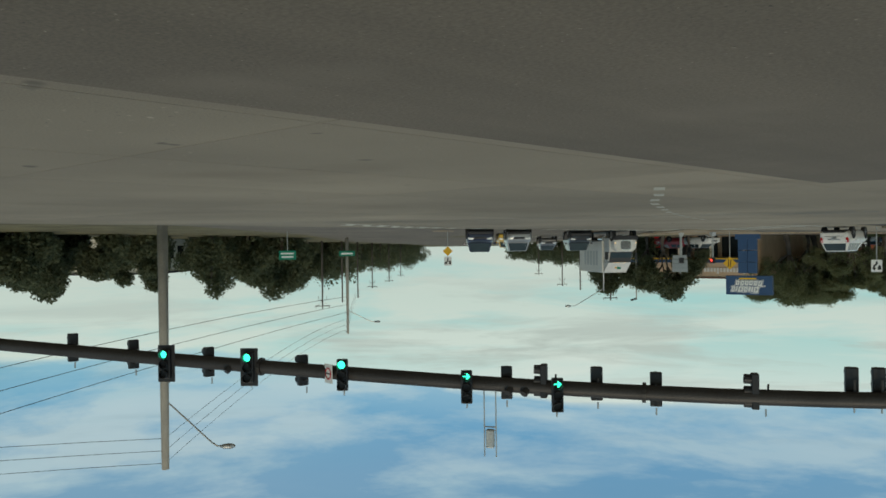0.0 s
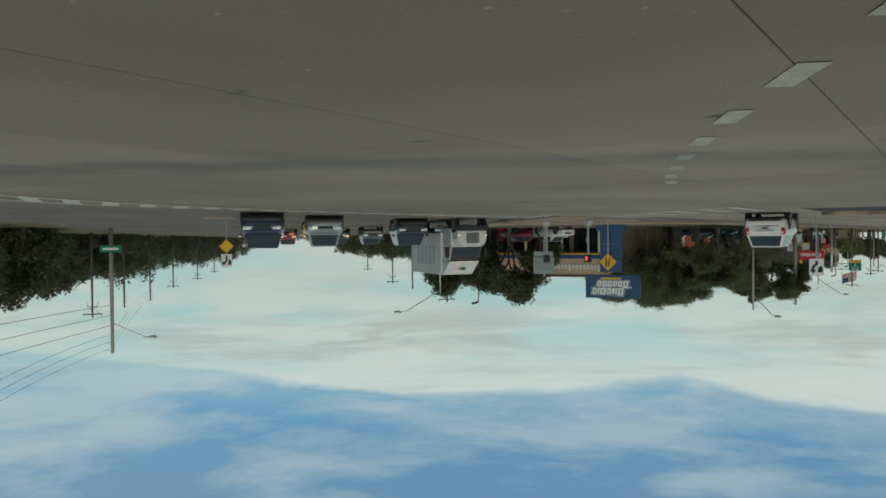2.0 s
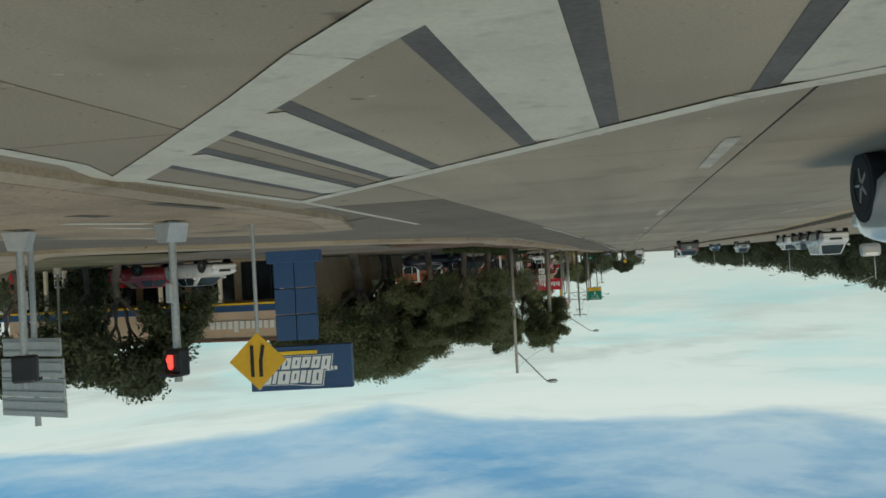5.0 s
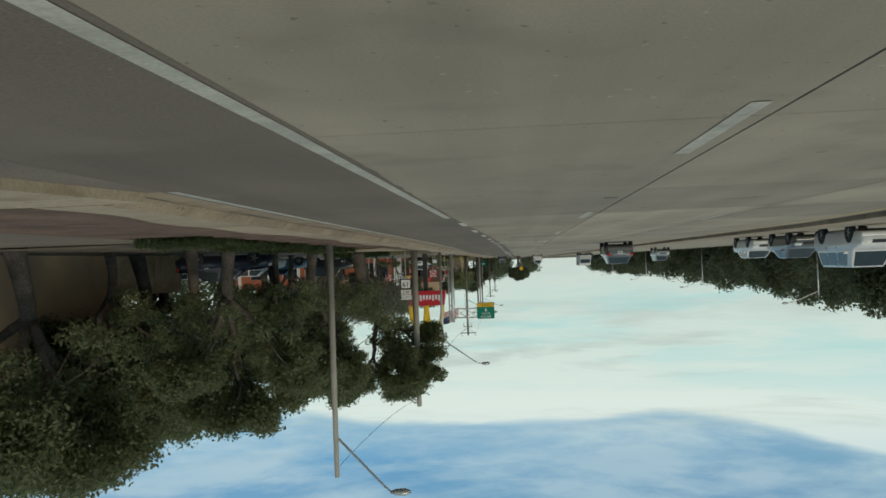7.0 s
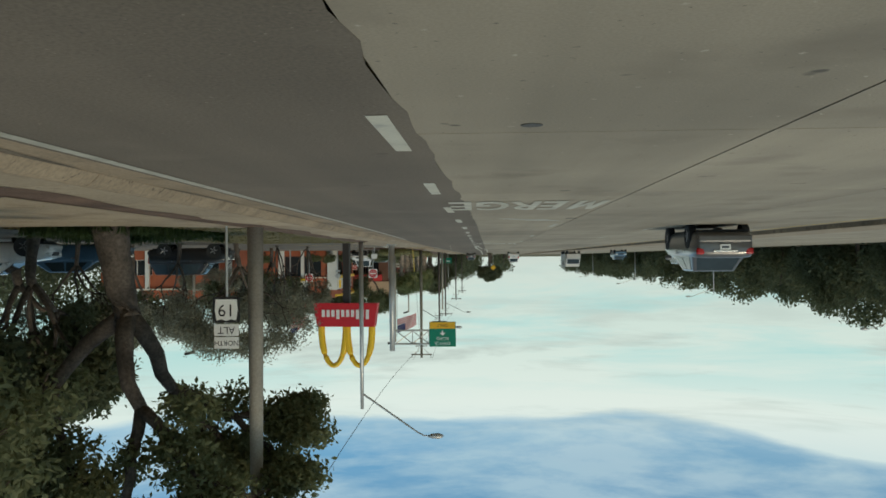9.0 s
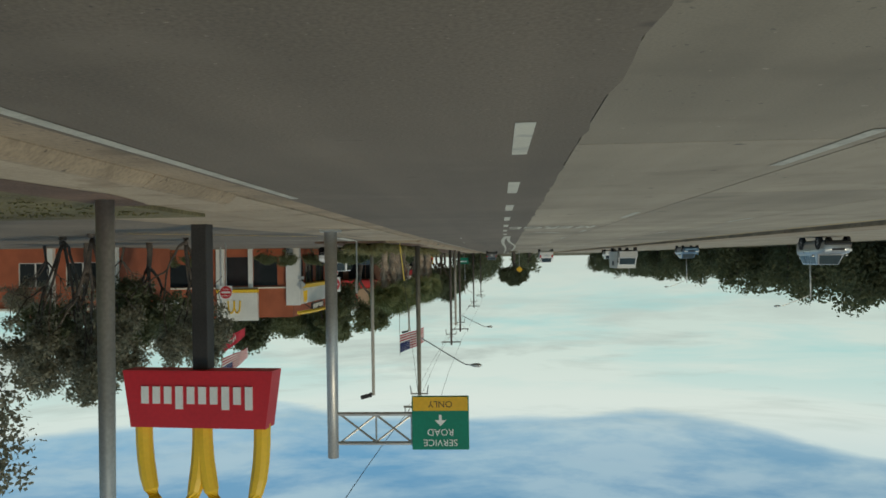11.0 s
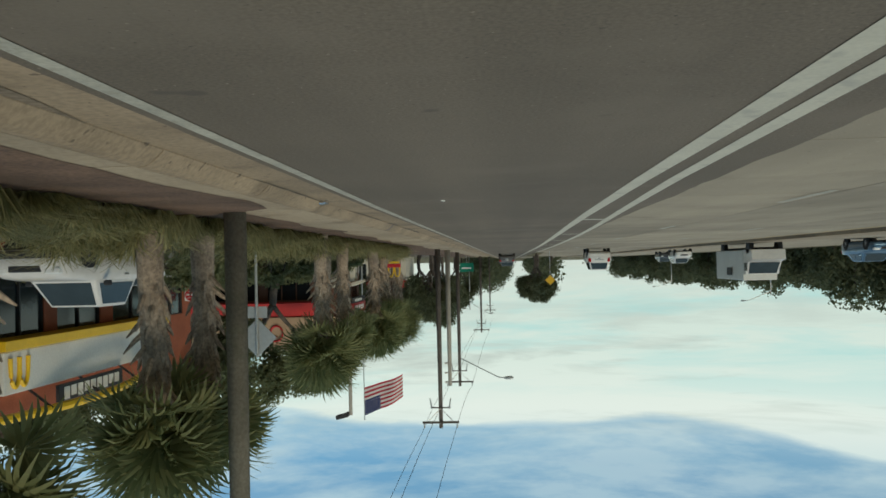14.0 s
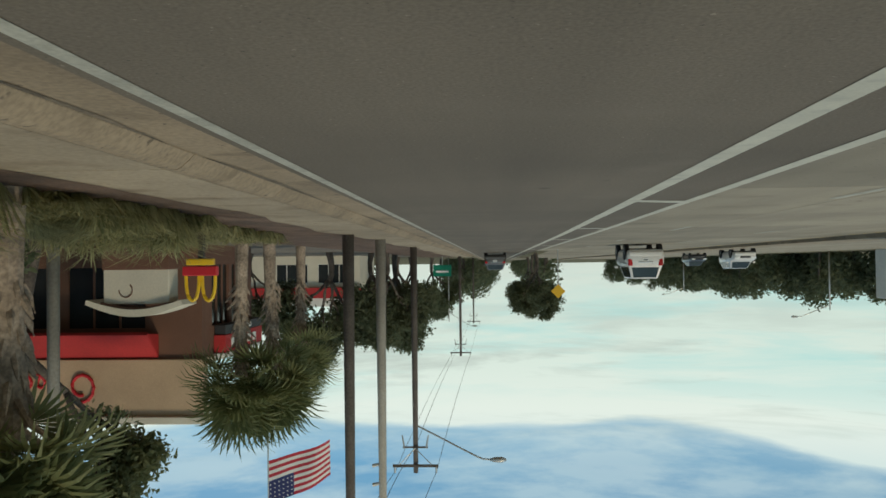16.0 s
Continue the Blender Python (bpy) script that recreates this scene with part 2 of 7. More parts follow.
POLEWOOD = mat("timber_pole", (0.12, 0.1, 0.085), 0.9, vary=0.25, grain=20, broad=1.0, bump=0.6)
SIGNBACK = mat("sign_back_aluminium", (0.5, 0.5, 0.48), 0.45, 0.5, vary=0.08, grain=10)
SIGNWHITE = mat("sign_white", (0.78, 0.78, 0.75), 0.5, vary=0.05, grain=10)
SIGNBLACK = mat("sign_black", (0.02, 0.02, 0.02), 0.6, vary=0.1, grain=10)
SIGNYEL = mat("sign_yellow", (0.75, 0.43, 0.02), 0.5, vary=0.06, grain=10)
SIGNGREEN = mat("sign_green", (0.0, 0.20, 0.12), 0.5, vary=0.06, grain=10)
SIGNRED = mat("sign_red", (0.55, 0.02, 0.03), 0.5, vary=0.06, grain=10)
SIGNBLUE = mat("sign_blue", (0.03, 0.075, 0.17), 0.5, vary=0.08, grain=8)
TAN = mat("tan_stucco", (0.52, 0.37, 0.24), 0.9, vary=0.08, grain=30, broad=0.6, bump=0.15)
CREAM = mat("cream_panel", (0.66, 0.60, 0.48), 0.7, vary=0.07, grain=20)
WHITEWALL = mat("white_panel", (0.68, 0.66, 0.60), 0.6, vary=0.06, grain=12)
BRICKRED = mat("red_brown_wall", (0.36, 0.10, 0.045), 0.85, vary=0.14, grain=25, broad=0.8, bump=0.2)
BROWNWALL = mat("brown_stucco", (0.17, 0.085, 0.055), 0.9, vary=0.12, grain=25, bump=0.2)
ARCHYEL = mat("arch_yellow", (0.80, 0.50, 0.02), 0.45, vary=0.05, grain=10)
AWNRED = mat("awning_red", (0.42, 0.025, 0.025), 0.7, vary=0.1, grain=12)
ROOFDARK = mat("roof_dark", (0.1, 0.09, 0.085), 0.85, vary=0.15, grain=10)
WINGLASS = mat("window_glass", (0.025, 0.03, 0.033), 0.08, vary=0.1, grain=2)
CARGLASS = mat("car_glass", (0.035, 0.05, 0.055), 0.06, vary=0.1, grain=2)
RUBBER = mat("tyre_rubber", (0.03, 0.03, 0.03), 0.85, vary=0.2, grain=20)
RIM = mat("alloy_rim", (0.42, 0.42, 0.42), 0.35, 0.8, vary=0.1, grain=10)
CHROME = mat("chrome_trim", (0.7, 0.7, 0.7), 0.2, 0.9, vary=0.05, grain=10)
TAIL = mat("tail_light_red", (0.42, 0.012, 0.015), 0.2, vary=0.1, grain=10)
HEAD = mat("headlight_lens", (0.75, 0.76, 0.74), 0.12, vary=0.05, grain=10)
AMBER = glow("lit_headlamp", (1.0, 0.62, 0.28), 0.9)
UNDER = mat("car_underside", (0.03, 0.03, 0.03), 0.9, vary=0.2, grain=10)
PLASTIC = mat("dark_plastic_trim", (0.03, 0.03, 0.032), 0.6, vary=0.15, grain=20)
GREENLIT = glow("green_signal_lens", (0.05, 1.0, 0.55), 3.0)
REDLIT = glow("red_hand_lens", (1.0, 0.06, 0.04), 2.0)
WOODFENCE = mat("fence_board", (0.56, 0.44, 0.30), 0.85, vary=0.2, grain=18, broad=1.0, bump=0.4)
FLAGRED = mat("flag_red_cloth", (0.45, 0.03, 0.05), 0.85, vary=0.1, grain=20)
FLAGWHITE = mat("flag_white_cloth", (0.72, 0.70, 0.66), 0.85, vary=0.06, grain=20)
FLAGBLUE = mat("flag_blue_cloth", (0.03, 0.04, 0.13), 0.85, vary=0.1, grain=20)
WIRE = mat("wire", (0.03, 0.03, 0.03), 0.7, vary=0.1, grain=5)
YELLOWTUBE = mat("yellow_guard", (0.7, 0.5, 0.08), 0.6, vary=0.1, grain=10)


def carpaint(name, col, metal=0.2, rough=0.3):
    return mat("paint_" + name, col, rough, metal, vary=0.05, grain=6, broad=1.0, coat=0.6)


P_WHITE = carpaint("white", (0.66, 0.64, 0.60), 0.0)
P_SILVER = carpaint("silver", (0.38, 0.38, 0.37), 0.5)
P_GREY = carpaint("grey", (0.13, 0.125, 0.12), 0.4)
P_BLACK = carpaint("black", (0.02, 0.022, 0.025), 0.2)
P_NAVY = carpaint("navy", (0.02, 0.025, 0.05), 0.3)
P_YELLOW = carpaint("taxi_yellow", (0.65, 0.4, 0.04), 0.0)
P_BLUE = carpaint("blue", (0.08, 0.16, 0.24), 0.4)
P_RED = carpaint("red", (0.3, 0.02, 0.025), 0.2)


# ---- mesh helpers ----
def thing(name, x=0, y=0, z=0, turn=0, label="", category="", group="", kind=""):
    ob = new(name)
    ob.matrix_basis = pose(x, y, z, 0, 0, turn)
    return tagged(ob, label, category, group, kind)


def part(name, bm, material, parent, label="", smooth=False):
    me = bpy.data.meshes.new(name)
    bmesh.ops.recalc_face_normals(bm, faces=bm.faces)
    bm.to_mesh(me)
    bm.free()
    me.materials.append(material)
    if smooth:
        me.polygons.foreach_set("use_smooth", [True] * len(me.polygons))
    ob = new(name, me)
    ob.parent = parent
    return tagged(ob, label)


def solo(name, bm, material, label, category, group="", kind="", smooth=False, at=None):
    ob = part(name, bm, material, None, "", smooth)
    if at is not None:
        ob.matrix_basis = at
    return tagged(ob, label, category, group, kind)


def raw_mesh(name, verts, faces, material, smooth=False):
    me = bpy.data.meshes.new(name)
    me.from_pydata(verts, [], faces)
    me.materials.append(material)
    if smooth:
        me.polygons.foreach_set("use_smooth", [True] * len(me.polygons))
    me.update()
    return me


def box(bm, cx, cy, cz, sx, sy, sz, bevel=0.0, turn=0.0):
    g = bmesh.ops.create_cube(bm, size=1.0)
    bmesh.ops.transform(bm, matrix=Matrix.Translation((cx, cy, cz)) @ Matrix.Rotation(radians(turn), 4, "Z") @ Matrix.Diagonal((sx, sy, sz, 1)), verts=g["verts"])
    if bevel:
        edges = list({e for v in g["verts"] for e in v.link_edges})
        bmesh.ops.bevel(bm, geom=edges, offset=bevel, segments=2, affect="EDGES", profile=0.5)
    return bm


def abox(*a, **k):
    return box(bmesh.new(), *a, **k)


def tube(bm, pts, radii, seg=8, caps=True):
    """A round bar through the points, with a radius at each."""
    pts = [Vector(p) for p in pts]
    if isinstance(radii, (int, float)):
        radii = [radii] * len(pts)
    rings = []
    for i, (p, r) in enumerate(zip(pts, radii)):
        d = (pts[min(i + 1, len(pts) - 1)] - pts[max(i - 1, 0)]).normalized()
        u = d.cross(Vector((0, 0, 1)) if abs(d.z) < 0.95 else Vector((0, 1, 0))).normalized()
        w = d.cross(u)
        rings.append([bm.verts.new(p + (u * math.cos(a) + w * math.sin(a)) * r) for a in (2 * math.pi * k / seg for k in range(seg))])
    for a, b in zip(rings, rings[1:]):
        for k in range(seg):
            bm.faces.new((a[k], a[(k + 1) % seg], b[(k + 1) % seg], b[k]))
    if caps:
        bm.faces.new(rings[0]), bm.faces.new(list(reversed(rings[-1])))
    return bm


def atube(pts, radii, seg=8):
    return tube(bmesh.new(), pts, radii, seg)


def prism(bm, outline, lo, hi, axis="z"):
    """An outline of 2D points extruded from lo to hi along an axis (x: outline is y,z; y: outline is x,z; z: x,y)."""
    def at(p, v):
        return {"z": (p[0], p[1], v), "y": (p[0], v, p[1]), "x": (v, p[0], p[1])}[axis]
    a = [bm.verts.new(at(p, lo)) for p in outline]
    b = [bm.verts.new(at(p, hi)) for p in outline]
    n = len(a)
    for k in range(n):
        bm.faces.new((a[k], a[(k + 1) % n], b[(k + 1) % n], b[k]))
    bm.faces.new(list(reversed(a))), bm.faces.new(b)
    return bm


def aprism(*a, **k):
    return prism(bmesh.new(), *a, **k)


def smoothstep(v):
    v = min(1.0, max(0.0, v))
    return v * v * (3 - 2 * v)


def ground_z(x, y):
    """The cross road falls away gently from the junction."""
    return -0.45 * smoothstep((x - 29) / 9) * smoothstep((75 - y) / 20)


def lerp_at(table, v):
    return float(np.interp(v, [p[0] for p in table], [p[1] for p in table]))


def text_bm(words, size, depth=0.0, bold=0.0):
    """Letters of the built-in font as a bmesh, centred, standing in x (across) and y (up)."""
    cu = bpy.data.curves.new("letters", "FONT")
    cu.body, cu.size, cu.align_x, cu.align_y, cu.extrude, cu.resolution_u, cu.offset = words, size, "CENTER", "CENTER", depth, 3, bold
    ob = new("letters", cu)
    me = bpy.data.meshes.new_from_object(ob.evaluated_get(bpy.context.evaluated_depsgraph_get()))
    bm = bmesh.new()
    bm.from_mesh(me)
    bpy.data.objects.remove(ob)
    bpy.data.curves.remove(cu)
    bpy.data.meshes.remove(me)
    return bm


def moved(bm, m):
    bmesh.ops.transform(bm, matrix=m, verts=bm.verts)
    return bm


UPRIGHT = Matrix.Rotation(radians(90), 4, "X")  # letters from lying to facing -y

# ---- ground and roads ----
EDGE = [(50, 25.7), (90, 25.65), (112, 25.35), (128, 25.3), (165, 25.55), (190, 25.55), (210, 25.35), (240, 25.1), (420, 23.6)]      # right edge line
SEAM = [(50, 24.2), (82, 23.12), (88, 23.02), (92, 22.93), (97, 22.77), (101, 22.61), (105, 22.5), (114, 22.22), (126, 21.9), (168, 21.25), (190, 20.9), (240, 20.1), (420, 17.8)]          # asphalt lane meets concrete
LANE = [(50, 20.2), (70, 20.02), (87, 19.82), (110, 19.6), (127, 19.35), (195, 18.3), (240, 17.6), (420, 15.0)]                        # first lane joint
MEDIAN = [(56, 15.6), (75, 13.8), (105, 10.9), (130, 10.7), (200, 9.8), (420, 7.0)]                                                   # kerb of the central reservation
CROSS = Vector((0.667, 0.745, 0))      # the cross road leaves this way
CROSS_R = Vector((0.745, -0.667, 0))
CROSS_0 = Vector((32, 48, 0))


def edge_x(y): return lerp_at(EDGE, y)
def seam_x(y): return lerp_at(SEAM, y)
def lane_x(y): return lerp_at(LANE, y)
def median_x(y): return lerp_at(MEDIAN, y)


def sheet(name, xs, ys, z, material, label, category, height=ground_z):
    verts = [(x, y, height(x, y) + z) for y in ys for x in xs]
    w = len(xs)
    faces = [(j * w + i, j * w + i + 1, (j + 1) * w + i + 1, (j + 1) * w + i) for j in range(len(ys) - 1) for i in range(w - 1)]
    return tagged(new(name, raw_mesh(name, verts, faces, material)), label, category, kind="structure")


def strip(name, lefts, rights, z, material, parent=None, label="", category="", thick=0.0):
    """A band between two rows of (x, y) points, z above the ground; with a thickness it gets sides and a bottom."""
    n = len(lefts)
    verts = [(x, y, ground_z(x, y) + z) for x, y in lefts] + [(x, y, ground_z(x, y) + z) for x, y in rights]
    faces = [(i, n + i, n + i + 1, i + 1) for i in range(n - 1)]
    if thick:
        verts += [(x, y, h - thick) for x, y, h in verts]
        m = 2 * n
        faces += [(i + m, i + 1 + m, n + i + 1 + m, n + i + m) for i in range(n - 1)]
        faces += [(i, i + 1, i + 1 + m, i + m) for i in range(n - 1)] + [(n + i, n + i + m, n + i + 1 + m, n + i + 1) for i in range(n - 1)]
        faces += [(0, m, n + m, n), (n - 1, 2 * n - 1, 2 * n - 1 + m, n - 1 + m)]
    ob = new(name, raw_mesh(name, verts, faces, material))
    if parent:
        ob.parent = parent
        return ob
    return tagged(ob, label, category, kind="structure")


def steps(a, b, d):
    n = max(1, round((b - a) / d))
    return [a + (b - a) * i / n for i in range(n + 1)]


def band(name, fl, fr, y0, y1, z, material, parent=None, label="", category="", thick=0.0, d=6.0):
    ys = steps(y0, y1, d)
    return strip(name, [(fl(y), y) for y in ys], [(fr(y), y) for y in ys], z, material, parent, label, category, thick)


GX = [-2600, -900, -300, -120, -60, -30, -10, 0, 10, 20, 26, 29, 31, 33, 35, 38, 42, 50, 65, 90, 130, 200, 320, 900, 2600]
GY = [-2600, -700, -200, -80, -30, 0, 20, 30, 40, 50, 55, 58, 61, 64, 67, 70, 75, 85, 110, 150, 200, 260, 340, 500, 1000, 2600]
ground = sheet("ground", GX, GY, -0.10, GRASS, "flat patchy grass ground beyond the roads", "ground")

junction = sheet("road_junction", [-40, -20, 5, 15, 24, 27, 29, 31, 33, 35], [-40, -20, 0, 15, 30, 40, 50, 53, 56, 60], -0.03, JOINT, "pale worn concrete junction with dark sealed joints", "road junction")
road = band("road", median_x, seam_x, 50, 420, -0.03, JOINT, None, "pale worn concrete carriageway of slabs", "road")
rough = random.Random(77)
lane_ys = steps(60, 82, 4) + steps(82.5, 215, 0.45) + steps(216, 420, 6)
strip("road_asphalt_lane", [(seam_x(y) - 0.025 + rough.uniform(-0.03, 0.03), y) for y in lane_ys], [(edge_x(y) + 0.14, y) for y in lane_ys], 0.002, ASPHALT, None,
      "dark grey asphalt outer lane beside the concrete", "road lane")


def cross_at(along, right):
    v = CROSS_0 + CROSS * along + CROSS_R * right
    return (v.x, v.y)


ss = [-20 + 6 * k for k in range(9)] + [60, 120, 300, 700, 900]
strip("road_cross", [cross_at(s, -8.5) for s in [8 + 4 * k for k in range(9)] + [60, 120, 300, 700, 900]], [cross_at(s, 24) for s in ss], 0.003, ASPHALT_OLD, None, "worn grey asphalt cross road with waiting traffic", "road")
strip("road_side_asphalt", [(-40, -40), (-40, 14)], [(4.95, -40), (4.7, 14)], 0.003, ASPHALT, None, "worn asphalt at the mouth of the junction", "road")

strip("road_approach", [cross_at(-80, -9), cross_at(-500, -9)], [cross_at(-80, 20), cross_at(-500, 20)], 0.0015, ASPHALT_OLD, None, "worn asphalt road by which the car came", "road")
strip("road_south", [(-12, -40), (-12, -500)], [(20, -40), (20, -500)], -0.002, CONCRETE, None, "pale concrete main road south of the junction", "road")
# turning lane round the traffic island
arc = [cross_at(21, -8.6), (37.0, 69.6), (33.0, 71.8), (29.2, 75.5), (27.0, 79.5), (25.98, 84)]
strip("road_slip_lane", [(33.0, 61.0), (31.0, 64.0), (28.4, 66.0), (25.75, 63.0), (25.75, 74), (25.75, 84)], arc, 0.004, ASPHALT_OLD, None, "grey asphalt slip lane round the island", "road")
strip("road_slip_bed", [(25.0, 59.9), (25.0, 72)], [(33.2, 59.9), (29.5, 72)], -0.008, ASPHALT_OLD, None, "grey asphalt under the slip lane", "road")
strip("road_slip_mouth", [(33.4, 60.6), (33.4, 62.6)], [cross_at(9, -8.0), cross_at(21, -8.6)], 0.0035, ASPHALT_OLD, None, "grey asphalt mouth of the slip lane", "road")
strip("pavement_corner", [cross_at(90, -8.6), cross_at(50, -8.6)] + arc, [cross_at(90, -10.4), cross_at(50, -10.4), cross_at(22, -10.4), (37.6, 71.4), (33.9, 73.5), (30.4, 76.9), (28.7, 80.3), (28.1, 84)], 0.12, WALK, None, "tan concrete sidewalk curving round the corner", "sidewalk", 0.25)
strip("car_park_front", [(31.6, 80.5), (31.6, 99.9)], [cross_at(25, -16), cross_at(52, -16)], 0.0, ASPHALT_OLD, None, "grey asphalt car park in front of the shops", "car park")

# opposite carriageway, beyond the reservation
strip("road_opposite", [(-11, 52), (-12, 130), (-13, 420)], [(12.6, 56), (7.6, 130), (4.0, 420)], -0.02, CONCRETE, None, "pale concrete opposite carriageway", "road")


def slab(parent, x0, x1, x2, x3, y0, y1, top=0.0, material=CONCRETE, name="slab", g=0.012):
    """One paving slab: x0..x1 at its near end, x3..x2 at its far end."""
    q = [(x0 + g, y0 + g), (x1 - g, y0 + g), (x2 - g, y1 - g), (x3 + g, y1 - g)]
    v = [(x, y, ground_z(x, y) + top) for x, y in q] + [(x, y, ground_z(x, y) + top - 0.1) for x, y in q]
    ob = new(name, raw_mesh(name, v, [(0, 1, 2, 3), (0, 4, 5, 1), (1, 5, 6, 2), (2, 6, 7, 3), (3, 7, 4, 0)], material))
    ob.parent = parent
    return ob


# kerb, gutter and pavement on the right
def off(d): return lambda y: edge_x(y) + d


def bars_of(name, parent, fl, fr, y0, y1, length, z, thick, material, gap=0.012):
    ys = steps(y0, y1, length)
    for a, b in zip(ys, ys[1:]):
        strip(name, [(fl(a), a + gap), (fl(b), b - gap)], [(fr(a), a + gap), (fr(b), b - gap)], z, material, parent, thick=thick)


gutter = band("gutter", off(0.13), off(0.60), 82, 420, 0.0, KERB, None, "tan stained concrete gutter along the asphalt lane", "gutter")
for y0, y1 in ((84, 146), (177.5, 300)):
    band("sidewalk_bed", off(0.7), off(2.44), y0, y1, 0.0, STAIN, None, "dark earth under the sidewalk joints", "earth")
kerb_root = tagged(new("kerb_right"), "tan stained concrete kerb stones", "kerb", kind="structure")
pavement = tagged(new("pavement_right"), "tan concrete sidewalk of square flags", "sidewalk", kind="structure")
ROLL = [(0.59, -0.05), (0.60, 0.012), (0.64, 0.055), (0.71, 0.115), (0.76, 0.135), (0.82, 0.138), (0.825, -0.05)]


def kerbstone(y0, y1):
    """A rolled kerb stone with a sloping face."""
    v = [(edge_x(y) + d, y, h) for y in (y0 + 0.01, y1 - 0.01) for d, h in ROLL]
    n = len(ROLL)
    ob = new("kerbstone", raw_mesh("kerbstone", v, [(i, i + 1, n + i + 1, n + i) for i in range(n - 1)] + [tuple(range(n)), tuple(range(2 * n - 1, n - 1, -1))], KERB))
    ob.parent = kerb_root


mark_v = [(edge_x(196.9) + d - 0.003, y, h + 0.004) for y in (196.9, 197.02) for d, h in ROLL[1:6]]
solo("kerb_mark", bmesh.new(), BLUEMARK, "short dark blue paint mark across the kerb", "paint mark").data = raw_mesh("kerb_mark", mark_v, [(i, i + 1, i + 6, i + 5) for i in range(4)], BLUEMARK)
DIRT = mat("gutter_silt", (0.17, 0.135, 0.095), 0.9, vary=0.3, grain=18, broad=0.7, bump=0.3, stain=(0.24, 0.20, 0.14))
dirt_rng = random.Random(31)
for y0, y1 in ((84, 146), (178, 260)):
    y = y0
    while y < y1 - 6:
        # a lens of silt that thins out to both ends
        span = dirt_rng.uniform(1.5, 5.5)
        ys = [y + span * k / 10 for k in range(11)]
        wide = dirt_rng.uniform(0.05, 0.16)
        reach = [0.596 - wide * math.sin(math.pi * k / 10) ** 0.7 * dirt_rng.uniform(0.7, 1.1) for k in range(11)]
        strip("gutter_silt", [(edge_x(v) + r, v) for v, r in zip(ys, reach)], [(edge_x(v) + 0.598, v) for v in ys], 0.005, DIRT, None, "patch of dark silt in the gutter at the kerb foot", "dirt")
        y += span + dirt_rng.uniform(0.2, 4.5)
    ys = steps(y0, y1, 0.7)
    reach = [(1.25 if 178 < y < 189 else 1.75 if y < 197 else 2.05) + 0.14 * math.sin(y * 0.43) + 0.1 * math.sin(y * 1.3) + dirt_rng.uniform(-0.05, 0.05) for y in ys]
    strip("verge_soil", [(edge_x(y) + r, y) for y, r in zip(ys, reach)], [(edge_x(y) + 2.449, y) for y in ys], 0.135, MULCH, None, "brown soil washed over the edge of the sidewalk", "dirt")
for y0, y1 in ((84, 146), (177.5, 300)):
    ys = steps(y0, y1, 3.0)
    for a, b in zip(ys, ys[1:]):
        kerbstone(a, b)
    bars_of("flag", pavement, off(0.858), off(2.45), y0, y1, 3.0, 0.13, 0.12, WALK, 0.015)
bars_of("flag", pavement, off(0.62), off(2.46), 146, 177.5, 3.5, 0.024, 0.12, WALK)
band("verge_mulch", off(2.45), lambda y: edge_x(y) + 5.5, 84, 118.5, 0.10, MULCH, None, "red-brown mulch verge with weeds", "verge", 0.2)
band("verge_grass", off(2.45), lambda y: edge_x(y) + (5.2 if y < 126 else 9.6), 118.5, 150, 0.10, GRASS, None, "thin grass verge beside the sidewalk", "verge", 0.2)
band("verge_planting", off(2.45), lambda y: edge_x(y) + 6.2, 177.5, 300, 0.11, MULCH, None, "mulched planting strip behind the sidewalk", "verge", 0.2)
strip("car_park", [(28.2, 146), (27.9, 177)], [(90, 146), (90, 177)], 0.02, ASPHALT_OLD, None, "grey asphalt service road and entrance", "service road")
strip("car_park_rear", [(31.6, 100), (31.6, 124), (35.3, 127), (35.2, 146)], [(90, 100), (90, 124), (90, 127), (90, 146)], 0.02, ASPHALT_OLD, None, "grey asphalt car park behind the verge", "car park")
strip("car_park_restaurant", [(31.7, 177), (31.0, 300)], [(90, 177), (90, 300)], 0.02, ASPHALT_OLD, None, "grey asphalt restaurant car park", "car park")
strip("car_park_shop", [cross_at(25, -15.9), cross_at(90, -15.9)], [cross_at(24, -10.5), cross_at(90, -10.5)], 0.03, GRASS, None, "grass strip beside the cross road", "verge")

# concrete drive that leaves the sidewalk between the oaks
strip("entrance_drive", [(27.72, 114.8), (30.3, 117.6), (32.5, 117.6), (34.1, 116.9), (35.6, 116.9)], [(27.72, 126.2), (29.4, 124.6), (30.8, 123.9), (33.5, 123.9), (35.6, 123.9)], 0.135, WALK, None, "pale concrete drive between the oaks", "driveway")
# concrete crossing of the entrance, with a dark filled trench
strip("entrance_apron", [(27.75, 148), (27.75, 160.2), (28.0, 164.5), (28.1, 168), (27.8, 176.8)], [(30.6, 148), (30.0, 156.0), (29.0, 164.0), (28.7, 169), (28.6, 176.8)], 0.03, WALK, None, "pale concrete apron at the entrance", "apron")
strip("trench_patch", [(26.2, 159.9), (26.3, 160.4)], [(27.9, 160.6), (27.9, 161.1)], 0.036, ASPHALT, None, "dark filled trench across the sidewalk", "patch")
strip("trench_patch_north", [(26.75, 178.3), (26.7, 178.8)], [(28.0, 178.4), (28.0, 178.9)], 0.142, ASPHALT, None, "dark filled trench across the sidewalk", "patch")
strip("median_bed", [(18.9, 266), (17.8, 300), (17.0, 345)], [(19.9, 266), (19.5, 300), (18.9, 345)], 0.03, GRASS, None, "narrow grass bed with trees between the lanes", "median")

